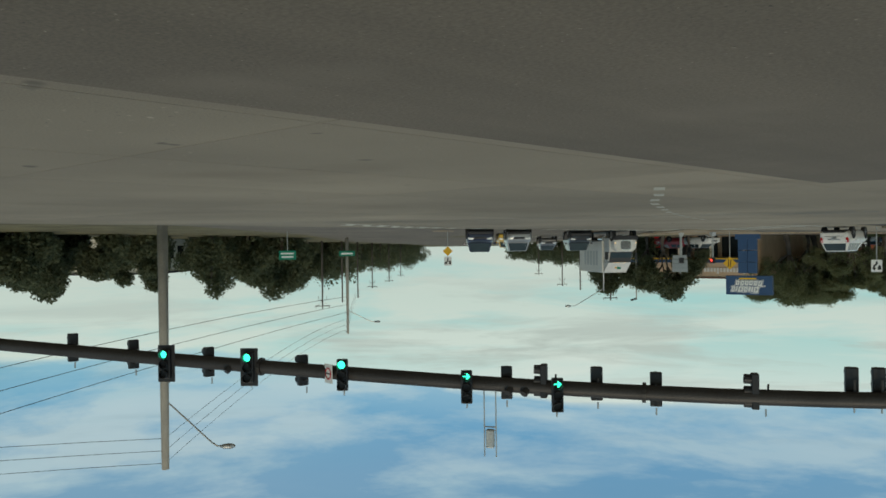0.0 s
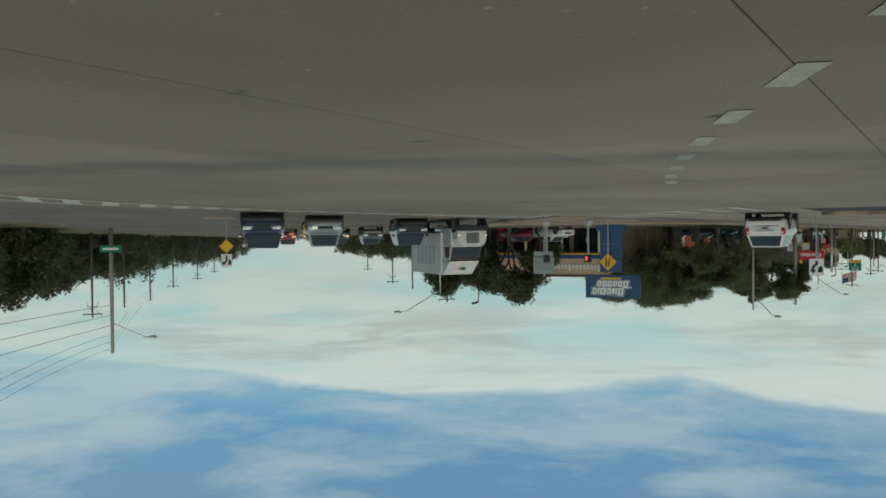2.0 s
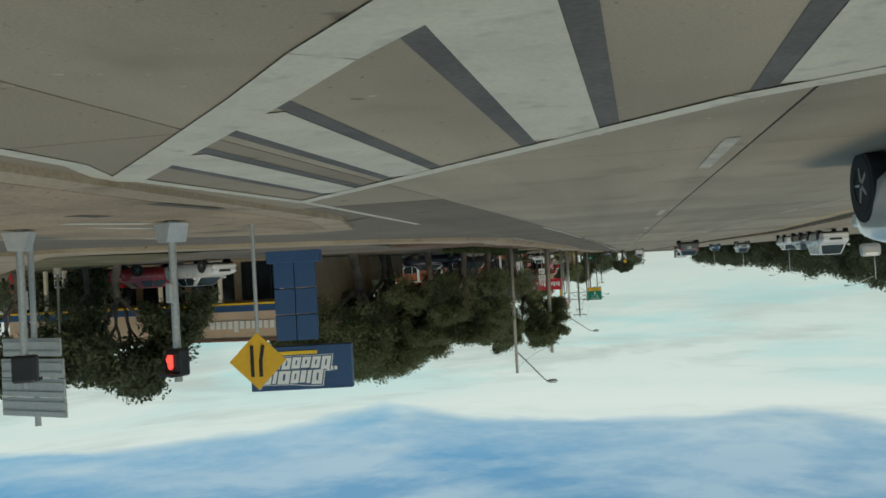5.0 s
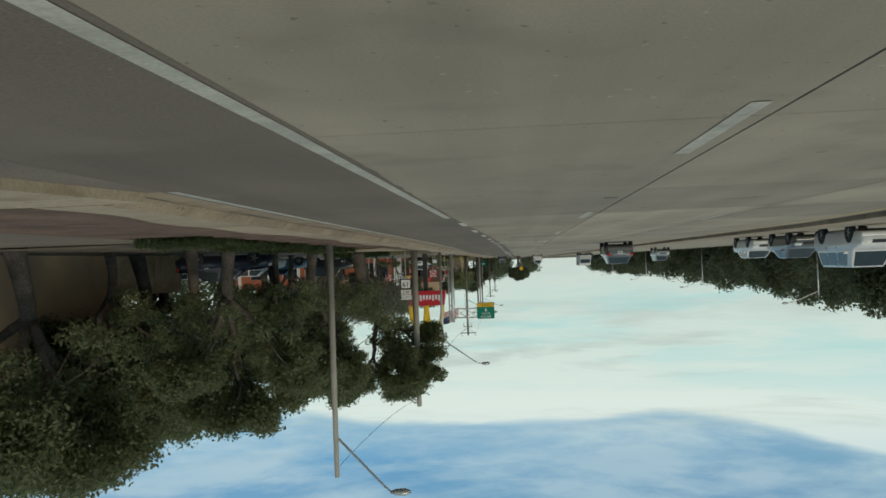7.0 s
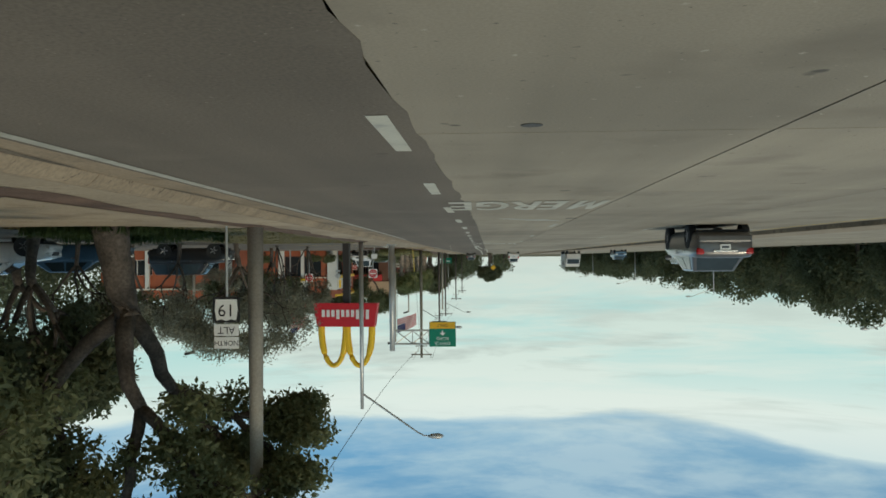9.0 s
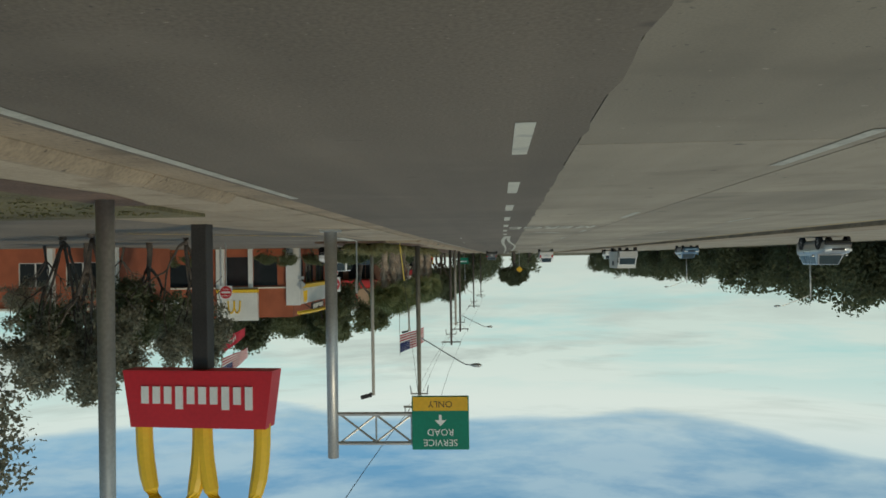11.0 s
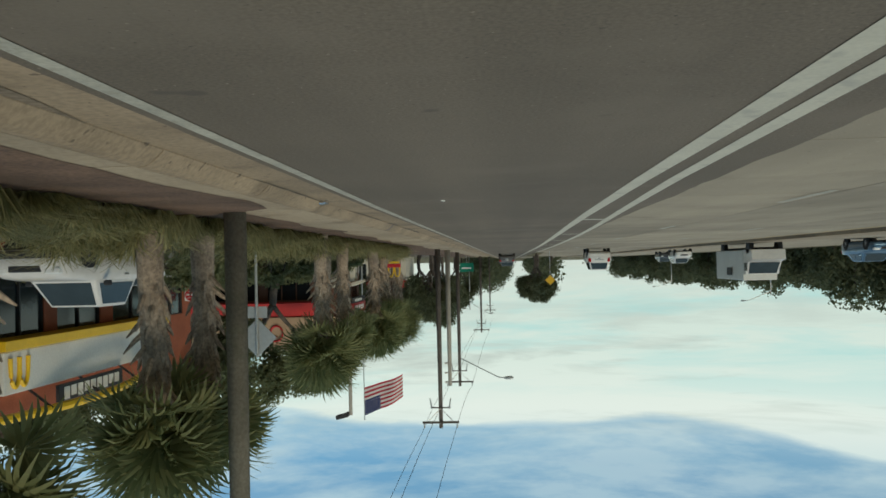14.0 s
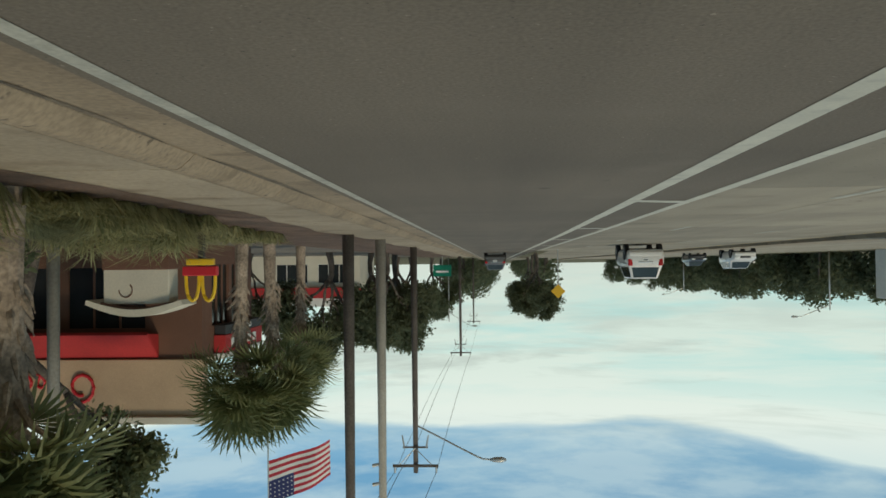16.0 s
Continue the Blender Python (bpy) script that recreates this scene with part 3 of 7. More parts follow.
# central reservation with its kerb
reservation = band("reservation", lambda y: median_x(y) - 2.6, lambda y: median_x(y) - 0.2, 58, 420, 0.12, WALK, None, "narrow raised concrete central reservation", "traffic median", 0.2)
kerb_mid = tagged(new("kerb_median"), "grey concrete kerb of the reservation", "kerb", kind="structure")
bars_of("kerbstone", kerb_mid, lambda y: median_x(y) - 0.2, median_x, 58, 300, 4.0, 0.15, 0.25, KERB)
kerb_nose = aprism([(14.9 + 0.95 * math.cos(a), 58 + 1.4 * math.sin(a)) for a in (math.pi + math.pi * k / 10 for k in range(11))], -0.1, 0.13)
solo("median_nose", kerb_nose, WALK, "rounded concrete nose of the reservation", "traffic median", kind="structure")

# traffic island at the slip lane
ISLE = [(25.85, 51.0), (26.4, 51.35), (27.6, 53.0), (29.8, 56.1), (32.2, 58.3), (33.2, 60.5), (31.4, 64.2), (28.6, 66.6), (27.2, 66.2), (26.25, 62.5), (26.1, 58.5), (25.95, 54.0)]
island = solo("traffic_island", aprism(ISLE, -0.2, 0.07), WALK, "low tan concrete traffic island with posts", "traffic island", kind="structure")
inner = [(29.0 + (x - 29.0) * 0.84, 59.5 + (y - 59.5) * 0.86) for x, y in ISLE]
part("island_paving", aprism(inner, 0.05, 0.078), KERB, island)


# ---- painted markings ----
def paint(parent, corners, material=PAINT, name="road_marking", z=0.007):
    v = [(x, y, ground_z(x, y) + z) for x, y in corners]
    ob = new(name, raw_mesh(name, v, [tuple(range(len(v)))], material))
    ob.parent = parent
    return ob


def stripe(parent, a, b, width, material=PAINT, name="road_marking", z=0.007, pieces=1):
    a, b = Vector((*a, 0)), Vector((*b, 0))
    d = (b - a).normalized()
    s = Vector((-d.y, d.x, 0)) * width / 2
    for k in range(pieces):
        p, q = a.lerp(b, k / pieces), a.lerp(b, (k + 1) / pieces)
        paint(parent, [tuple((p + s).xy), tuple((p - s).xy), tuple((q - s).xy), tuple((q + s).xy)], material, name, z)


def along(parent, f, y0, y1, width, material=PAINT, name="lane_line"):
    ys = steps(y0, y1, 7)
    strip(name, [(f(y) - width / 2, y) for y in ys], [(f(y) + width / 2, y) for y in ys], 0.007, material, parent)


markings = tagged(new("road_markings"), "white painted lines and words on the road", "road marking", kind="structure")
along(markings, edge_x, 84, 147, 0.13, PAINT_WORN)
along(markings, edge_x, 177, 420, 0.11, PAINT_WORN)
# dotted line between asphalt and concrete, drifting with the seam
along(markings, lambda y: seam_x(y) + 0.09, 74, 92.4, 0.13, PAINT_WORN)
for k in range(16):
    y = lerp_at([(-2, 84.7), (8, 135.45), (14, 163.67), (15, 168.6)], k)
    f = lambda v: lerp_at([(80, 23.1), (95.7, 22.85), (101, 22.73), (106, 22.6), (112, 22.48), (119, 22.42), (131, 22.2), (164, 21.98), (174, 21.85)], v)
    strip("lane_dash", [(f(y) - 0.08, y), (f(y + 1.85) - 0.07, y + 1.85)], [(f(y) + 0.07, y), (f(y + 1.85) + 0.07, y + 1.85)], 0.007, PAINT, markings)
# the pointed gap with rungs that opens between the two lanes
GORE_R = [(173, 21.8), (182, 21.89), (195, 21.72), (202, 21.58), (208, 21.45), (212, 21.36), (230, 21.05), (420, 19.2)]
GORE_L = [(173, 21.68), (182, 21.59), (187, 21.43), (196, 21.05), (203.5, 20.71), (207, 20.6), (214, 20.42), (230, 20.1), (420, 18.2)]
along(markings, lambda y: lerp_at(GORE_R, y), 173, 400, 0.2)
along(markings, lambda y: lerp_at(GORE_L, y), 173, 400, 0.16)
for y in (196.6, 207.3, 216.5, 226.5, 237, 248, 260):
    stripe(markings, (lerp_at(GORE_R, y), y), (lerp_at(GORE_L, y + 0.4), y + 0.4), 0.35, z=0.008)
# skip dashes of the concrete lanes
for k in range(40):
    y = 55.5 + 12.2 * k * 0.5
    if y > 300:
        break
    if k % 2 == 0 and not 114 < y < 123:
        stripe(markings, (lane_x(y) + 0.22, y), (lane_x(y + 2.6) + 0.22, y + 2.6), 0.14, PAINT_WORN, "lane_dash")
        stripe(markings, (lane_x(y) - 3.5, y + 4), (lane_x(y + 2.6) - 3.5, y + 6.6), 0.13, PAINT_WORN, "lane_dash")
along(markings, lambda y: median_x(y) + 0.5, 60, 400, 0.12, PAINT_Y)


def road_word(words, x, y, width, height, turn=0):
    bm = text_bm(words, 1.0, 0.0, 0.022)
    # the first letter, an M, is laid anew from four bars, since its own outline crosses itself when thickened
    order = sorted(v.co.x for v in bm.verts)
    cut = next((p + q) / 2 for p, q in zip(order, order[1:]) if q - p > 0.05 and p > order[0] + 0.4)
    first = [v for v in bm.verts if v.co.x < cut]
    lo, hi = min(v.co.x for v in first), max(v.co.x for v in first)
    foot, head = min(v.co.y for v in first), max(v.co.y for v in first)
    bmesh.ops.delete(bm, geom=first, context="VERTS")
    mid, w = (lo + hi) / 2, 0.14
    for bar_ in ([(lo, foot), (lo + w, foot), (lo + w, head), (lo, head)], [(hi - w, foot), (hi, foot), (hi, head), (hi - w, head)],
                 [(lo + w, head), (lo + w, head - 0.3), (mid, foot), (mid, foot + 0.3)], [(hi - w, head - 0.3), (hi - w, head), (mid, foot + 0.3), (mid, foot)]):
        bm.faces.new([bm.verts.new((px, py, 0)) for px, py in bar_])
    xs = [v.co.x for v in bm.verts]
    ys = [v.co.y for v in bm.verts]
    m = Matrix.Translation((x, y, 0.012)) @ Matrix.Rotation(radians(turn), 4, "Z") @ Matrix.Diagonal((width / (max(xs) - min(xs)), height / (max(ys) - min(ys)), 1, 1)) @ Matrix.Translation((-(max(xs) + min(xs)) / 2, -(max(ys) + min(ys)) / 2, 0))
    ob = part("road_word", moved(bm, m), PAINT_WORD, markings)
    for face in ob.data.polygons:
        if face.normal.z < 0:
            face.flip()
    return ob


road_word("MERGE", 20.95, 119.95, 2.75, 2.5)
road_word("MERGE", 20.5, 161.9, 2.75, 2.2)
ARROW = [(0.0, 0.0), (-0.32, -0.14), (-0.75, 0.28), (-1.1, 0.45), (-1.18, 0.41), (-1.83, 1.62), (-0.74, 1.11), (-0.9, 0.92), (-0.5, 0.6)]
paint(markings, [(21.35 + a, 125.14 + b) for a, b in ARROW], PAINT_WORN, "road_arrow")
paint(markings, [(20.9 + 0.8 * a, 167.3 + b) for a, b in ARROW], PAINT_WORN, "road_arrow")
# dotted turning guide through the junction
GUIDE = [(12.0, 6.5), (12.8, 6.95), (14.9, 8.1), (17.0, 9.4), (17.8, 9.78), (19.8, 10.69), (22.6, 11.97), (24.3, 12.65), (25.9, 13.26), (27.5, 13.83), (29.0, 14.35), (30.7, 14.84), (32.5, 15.3)]
y = 12.62
while y < 30.6:
    stripe(markings, (lerp_at(GUIDE, y), y), (lerp_at(GUIDE, y + 0.7), y + 0.7), 0.19, PAINT_WORN, "guide_dash")
    y += 1.61
# striped band in front of the island, its bars edged with old blackout paint
LINE_A = [(17.0, 45.9), (18.36, 47.2), (20.16, 48.93), (22.64, 51.45), (23.3, 52.22), (24.46, 53.5), (25.95, 55.12)]
LINE_B = [(17.0, 51.0), (17.45, 51.34), (20.6, 53.45), (23.09, 56.15), (25.6, 58.8)]
for p, q in zip(LINE_A, LINE_A[1:]):
    stripe(markings, p, q, 0.33, z=0.011)
for p, q in zip(LINE_B, LINE_B[1:]):
    stripe(markings, p, q, 0.2, z=0.0125)
stripe(markings, (25.8, 55.0), (25.55, 58.8), 0.18, z=0.0095)
stripe(markings, (25.55, 58.8), (25.85, 67.0), 0.13, z=0.007)
for x in (17.3, 18.6, 20.28, 21.86, 23.55, 24.74):
    foot, head_ = (x, lerp_at(LINE_A, x) + 0.1), (x - 0.12, lerp_at(LINE_B, x - 0.12) - 0.05)
    for d in (-0.33, 0.33):
        shift = lambda q: (q[0] + d, q[1] + d * 0.95)
        stripe(markings, shift(foot), shift(head_), 0.15, BLACKOUT, "blackout_paint", z=0.004)
    stripe(markings, foot, head_, 0.53, z=0.008)
# pointed outline round the nose of the island
apex, far_a = Vector((25.4, 49.2, 0)), Vector((32.0, 56.5, 0))
stripe(markings, apex.xy, far_a.xy, 0.38, z=0.0095, pieces=8)
stripe(markings, apex.xy, (25.6, 53.9), 0.18, z=0.008)
stripe(markings, (25.6, 53.9), (26.0, 55.0), 0.18, z=0.008)
for k in (0.22, 0.34, 0.46):
    q = apex.lerp(far_a, k)
    stripe(markings, q.xy, (q.x - 0.9, q.y + 0.35), 0.28, z=0.008)
# ladder crossing over the cross road, stop line and lane lines
NEAR = [(20, 24.6), (22, 25.2), (25.5, 26.7), (28, 27.7), (31, 28.4), (34, 28.9), (38, 29.1), (41, 29.0), (45, 28.5), (49.4, 28.0), (52.0, 27.8)]


def near_at(y): return (lerp_at(NEAR, y), y)
def far_at(y): return (lerp_at(NEAR, y) + 1.75, y + 1.3)


for y in steps(21, 51, 3)[:-1]:
    stripe(markings, near_at(y), near_at(y + 3), 0.2, PAINT, z=0.0095, pieces=2)
    stripe(markings, far_at(y), far_at(y + 3), 0.2, PAINT, z=0.0095, pieces=2)
for k in range(-14, 8):
    y = 40.94 + 1.4 * k
    paint(markings, [near_at(y), near_at(y + 0.62), far_at(y + 0.62), far_at(y)], PAINT, "crossing_bar")
stripe(markings, (37.6, 59.4), (42.6, 54.9), 0.35, PAINT_WORN, pieces=3)
for right in (-5.2 + 1.7, 0.0, 3.6):
    stripe(markings, cross_at(3 - right * 0.35, right), cross_at(26, right), 0.13, pieces=6)
    stripe(markings, cross_at(30, right), cross_at(60, right), 0.13, pieces=2)
stripe(markings, (32.6, 171.8), (30.3, 173.7), 0.18, z=0.037)
stripe(markings, (29.0, 169.6), (29.45, 176.2), 0.42, z=0.037)
stripe(markings, (34, 160.2), (29.4, 167.2), 0.13, PAINT_Y, z=0.027)
stripe(markings, (34.3, 160.4), (29.7, 167.4), 0.13, PAINT_Y, z=0.027)
# dark damp stains on the island
for x, y, w, l in ((26.6, 56.7, 0.22, 1.4), (28.2, 57.5, 0.3, 0.5)):
    stripe(island, (x, y), (x - 0.15, y + l), w, STAIN, "damp_stain", z=0.082)

for k in range(6):
    a, b = Vector((29.2, 58.7)).lerp(Vector((32.0, 64.1)), k / 5), Vector((28.5, 59.8)).lerp(Vector((31.4, 65.6)), k / 5)
    stripe(island, a, b, 0.34, PAINT, z=0.083)

cross_median = solo("cross_median", aprism([cross_at(*q) for q in ((7, 9.4), (8, 8.7), (60, 8.7), (60, 10.4), (8, 10.4), (7, 9.9))], -0.5, -0.28), KERB, "low tan concrete median nose of the cross road", "traffic median", kind="structure")

# manholes and dark patches
for x, y, r in ((20.6, 36.3, 0.13), (20.05, 88.2, 0.12), (19.5, 125.3, 0.14), (18.6, 35.5, 0.07), (21.45, 110.6, 0.08)):
    m = solo("manhole_cover", aprism([(x + r * math.cos(k * 0.3927), y + r * math.sin(k * 0.3927)) for k in range(16)], 0.0, 0.006), IRON, "round dark iron manhole cover in the road", "manhole cover", "manhole covers")

# ---- vehicles ----
def quad_patch(a, b, c, d, u0, u1, v0, v1, proud, inward):
    """A thin pane on the four-cornered face a b c d (a-b below, d-c above), standing proud away from the point inward."""
    def at(u, v):
        return a.lerp(b, u).lerp(d.lerp(c, u), v)
    q = [at(u0, v0), at(u1, v0), at(u1, v1), at(u0, v1)]
    n = (q[1] - q[0]).cross(q[3] - q[0]).normalized()
    if n.dot(q[0] - inward) < 0:
        n = -n
    bm = bmesh.new()
    lo, hi = [bm.verts.new(p) for p in q], [bm.verts.new(p + n * proud) for p in q]
    bm.faces.new(hi)
    for k in range(4):
        bm.faces.new((lo[k], lo[(k + 1) % 4], hi[(k + 1) % 4], hi[k]))
    return bm


def loft_body(stations, seg_top=1):
    """A body skinned through stations (y, half width, bottom, deck): the sides bulge, the shoulders are rounded."""
    bm = bmesh.new()
    rings = []
    for y, w, lo, hi in stations:
        h = hi - lo
        half = [(w * 0.86, lo), (w * 0.965, lo + 0.12 * h), (w, lo + 0.45 * h), (w * 0.985, lo + 0.74 * h), (w * 0.945, hi - 0.06 * h), (w * 0.86, hi - 0.005), (w * 0.5, hi + 0.012)]
        rings.append([bm.verts.new((x, y, z)) for x, z in half] + [bm.verts.new((-x, y, z)) for x, z in reversed(half)])
    n = len(rings[0])
    for a, b in zip(rings, rings[1:]):
        for k in range(n):
            bm.faces.new((a[k], a[(k + 1) % n], b[(k + 1) % n], b[k]))
    bm.faces.new(list(reversed(rings[0]))), bm.faces.new(rings[-1])
    return bm


WHEELS = {}


def wheel_meshes(r, w):
    key = (round(r, 2), round(w, 2))
    if key not in WHEELS:
        tyre = bmesh.new()
        prof = [(r * 0.64, -w / 2), (r * 0.93, -w / 2), (r, -w * 0.32), (r, w * 0.32), (r * 0.93, w / 2), (r * 0.64, w / 2)]
        seg = 22
        rings = [[tyre.verts.new((x, q * math.cos(2 * math.pi * k / seg), q * math.sin(2 * math.pi * k / seg))) for q, x in prof] for k in range(seg)]
        for k in range(seg):
            for j in range(len(prof)):
                a, b = rings[k], rings[(k + 1) % seg]
                tyre.faces.new((a[j], a[(j + 1) % len(prof)], b[(j + 1) % len(prof)], b[j]))
        rim = bmesh.new()
        tube(rim, [(-w * 0.3, 0, 0), (w * 0.3, 0, 0)], r * 0.645, 22)
        for k in range(5):
            a = 2 * math.pi * k / 5
            for side in (-1, 1):
                tube(rim, [(side * w * 0.36, 0.1 * r * math.cos(a), 0.1 * r * math.sin(a)), (side * w * 0.34, 0.6 * r * math.cos(a), 0.6 * r * math.sin(a))], r * 0.1, 5)
        for side in (-1, 1):
            tube(rim, [(side * w * 0.2, 0, 0), (side * w * 0.42, 0, 0)], r * 0.16, 10)
        WHEELS[key] = (tyre, rim)
    return WHEELS[key]


KINDS = {
    # length, width, height, wheel radius, clearance, belt, bonnet, boot deck, (windscreen base, roof front, roof rear, rear glass base) from the nose as shares
    "sedan": (4.8, 1.82, 1.46, 0.33, 0.24, 0.96, 0.92, 1.02, (0.26, 0.42, 0.72, 0.86)),
    "hatch": (4.3, 1.84, 1.55, 0.34, 0.27, 1.00, 0.95, 1.02, (0.24, 0.40, 0.91, 0.985)),
    "suv": (4.7, 1.9, 1.80, 0.38, 0.32, 1.15, 1.10, 1.15, (0.25, 0.36, 0.92, 0.985)),
    "van": (5.1, 1.98, 1.85, 0.35, 0.28, 1.12, 1.02, 1.12, (0.17, 0.31, 0.95, 0.985)),
    "pickup": (5.6, 2.0, 1.85, 0.39, 0.38, 1.18, 1.14, 1.16, (0.25, 0.35, 0.56, 0.60)),
}


def car(name, kind, paint_mat, x, y, turn, label, z=0.0, lights=False, group="", roofrack=False, category="car"):
    """A car that stands at (x, y) with its nose towards its +y."""
    L, W, H, R, clear, belt, bonnet, boot, (g0, g1, g2, g3) = KINDS[kind]
    ob = thing(name, x, y, z, turn, label, category, group)
    nose, tail, w = L / 2, -L / 2, W / 2
    ax_f, ax_r = nose - 0.19 * L, tail + 0.2 * L

    def yy(share):
        return nose - share * L
    st = [(tail, w * 0.80, clear + 0.16, boot - 0.22), (tail + 0.05, w * 0.90, clear + 0.06, boot - 0.07), (tail + 0.22, w * 0.96, clear, boot), (yy(g3), w * 0.99, clear - 0.02, max(boot, belt - 0.02) + 0.0),
          (yy((g2 + g3) / 2), w, clear - 0.04, belt + 0.02), (0, w, clear - 0.05, belt), (yy(g0), w, clear - 0.04, belt - 0.01), (yy(g0 * 0.6), w * 0.985, clear - 0.02, bonnet), (nose - 0.35, w * 0.95, clear, bonnet - 0.06),
          (nose - 0.12, w * 0.88, clear + 0.03, bonnet - 0.15), (nose, w * 0.74, clear + 0.12, bonnet - 0.30)]
    st = sorted(st, key=lambda s: s[0])
    clean = [st[0]]
    for s in st[1:]:
        if s[0] - clean[-1][0] > 0.02:
            clean.append(s)
    part("body", loft_body(clean), paint_mat, ob, smooth=True)
    part("underside", abox(0, 0, clear - 0.02, W * 0.82, L * 0.9, 0.12), UNDER, ob)
    # cabin
    bw, rw = w * 0.90, w * 0.70
    B = [Vector((s * bw, yy(g), belt - 0.03)) for s in (1, -1) for g in (g0, g3)]
    T = [Vector((s * rw, yy(g), H)) for s in (1, -1) for g in (g1, g2)]
    bm = bmesh.new()
    lowf, lowr, uppf, uppr = bm.verts.new(B[0]), bm.verts.new(B[1]), bm.verts.new(T[0]), bm.verts.new(T[1])
    lowf2, lowr2, uppf2, uppr2 = bm.verts.new(B[2]), bm.verts.new(B[3]), bm.verts.new(T[2]), bm.verts.new(T[3])
    for f in ((lowf, lowr, uppr, uppf), (lowf2, uppf2, uppr2, lowr2), (lowf, uppf, uppf2, lowf2), (lowr, lowr2, uppr2, uppr), (uppf, uppr, uppr2, uppf2)):
        bm.faces.new(f)
    bmesh.ops.bevel(bm, geom=list(bm.edges), offset=0.13 if kind == "hatch" else 0.08, segments=4, affect="EDGES", profile=0.6)
    part("cabin", bm, paint_mat, ob, smooth=True)
    mid = Vector((0, 0, (belt + H) / 2))
    part("windscreen", quad_patch(B[0], B[2], T[2], T[0], 0.07, 0.93, 0.10, 0.92, 0.012, mid), CARGLASS, ob)
    part("rear_window", quad_patch(B[1], B[3], T[3], T[1], 0.08, 0.92, 0.14, 0.90, 0.012, mid), CARGLASS, ob)
    cuts = {"pickup": [(0.1, 0.92)], "sedan": [(0.14, 0.48), (0.52, 0.84)], "hatch": [(0.14, 0.42), (0.45, 0.72), (0.75, 0.93)]}.get(kind, [(0.13, 0.40), (0.43, 0.68), (0.71, 0.95)])
    for s, (bf, br, tr, tf) in ((1, (B[0], B[1], T[1], T[0])), (-1, (B[2], B[3], T[3], T[2]))):
        for u0, u1 in cuts:
            part("side_window", quad_patch(bf, br, tr, tf, u0, u1, 0.12, 0.88, 0.012, mid), CARGLASS, ob)
    # wheels in dark arches
    tyre, rim = wheel_meshes(R, 0.22)
    tm, rm = bpy.data.meshes.get("tyre_%s" % kind), bpy.data.meshes.get("rim_%s" % kind)
    if tm is None:
        tm, rm = bpy.data.meshes.new("tyre_%s" % kind), bpy.data.meshes.new("rim_%s" % kind)
        tyre.to_mesh(tm), rim.to_mesh(rm)
        tm.materials.append(RUBBER), rm.materials.append(RIM)
    for ya in (ax_f, ax_r):
        for s in (1, -1):
            part("wheel_arch", tube(bmesh.new(), [(s * (w - 0.20), ya, R + 0.02), (s * (w + 0.004), ya, R + 0.02)], R + 0.055, 20), UNDER, ob)
            wh = new("wheel")
            wh.parent, wh.matrix_basis = ob, pose(s * (w - 0.095), ya, R)
            for nm, me in (("tyre", tm), ("rim", rm)):
                o = new(nm, me)
                o.parent = wh
    # lamps, bumpers, plates, mirrors, handles
    for s in (1, -1):
        part("headlight", abox(s * w * 0.68, nose - 0.12, bonnet - 0.24, 0.38, 0.2, 0.16, 0.04), AMBER if lights else HEAD, ob)
        if kind == "hatch":
            lamp = part("tail_light", moved(abox(0, 0, 0, 0.20, 0.16, 0.36, 0.07), Matrix.Translation((s * w * 0.80, tail + 0.075, boot - 0.21)) @ Matrix.Rotation(radians(s * 7), 4, "Y") @ Matrix.Rotation(radians(s * 14), 4, "Z")), TAIL, ob, smooth=True)
            part("reversing_lens", atube([(s * w * 0.78, tail - 0.012, boot - 0.13), (s * w * 0.78, tail + 0.02, boot - 0.13)], 0.045, 14), HEAD, lamp)
        else:
            part("tail_light", abox(s * w * 0.80, tail + 0.06, boot - 0.20, 0.24, 0.13, 0.36 if kind == "suv" else 0.2, 0.05), TAIL, ob)
        part("mirror", abox(s * (w + 0.09), yy(g0 + 0.05), belt + 0.05, 0.2, 0.12, 0.14, 0.04), paint_mat if kind != "pickup" else PLASTIC, ob)
        for ys_ in ((0.1,) if kind == "pickup" else (0.1, 0.1 - 0.21 * L)):
            part("door_handle", abox(s * (w * 0.985), ys_, belt - 0.16, 0.04, 0.2, 0.035), CHROME, ob)
    part("front_bumper", abox(0, nose - 0.08, clear + 0.14, W * 0.86, 0.22, 0.2, 0.06), PLASTIC if kind in ("pickup", "suv") else paint_mat, ob)
    part("rear_bumper", abox(0, tail + 0.05, clear + 0.2, W * 0.88, 0.2, 0.24, 0.06), paint_mat if kind != "pickup" else CHROME, ob)
    part("grille", abox(0, nose - 0.07, bonnet - 0.29, W * 0.42, 0.16, 0.16, 0.03), PLASTIC, ob)
    if kind == "hatch":
        part("tailgate_line", abox(0, tail - 0.002, clear + 0.33, 1.1, 0.03, 0.016), UNDER, ob)
        part("rear_diffuser", abox(0, tail + 0.06, clear + 0.06, W * 0.72, 0.2, 0.14, 0.03), UNDER, ob)
    plate = part("number_plate", abox(0, tail - 0.015, boot - 0.32, 0.31, 0.03, 0.16), SIGNBACK if kind == "hatch" else SIGNWHITE, ob)
    part("plate_bar", abox(0, tail - 0.032, boot - 0.32, 0.22, 0.006, 0.06), PLASTIC, plate)
    part("boot_trim", abox(0, tail - 0.012, boot - 0.21, 0.74, 0.06, 0.06, 0.02), CHROME, ob)
    if kind == "pickup":
        part("load_bed", abox(0, (yy(g3) + tail) / 2 - 0.02, belt + 0.002, W * 0.76, yy(g3) - tail - 0.35, 0.04), UNDER, ob)
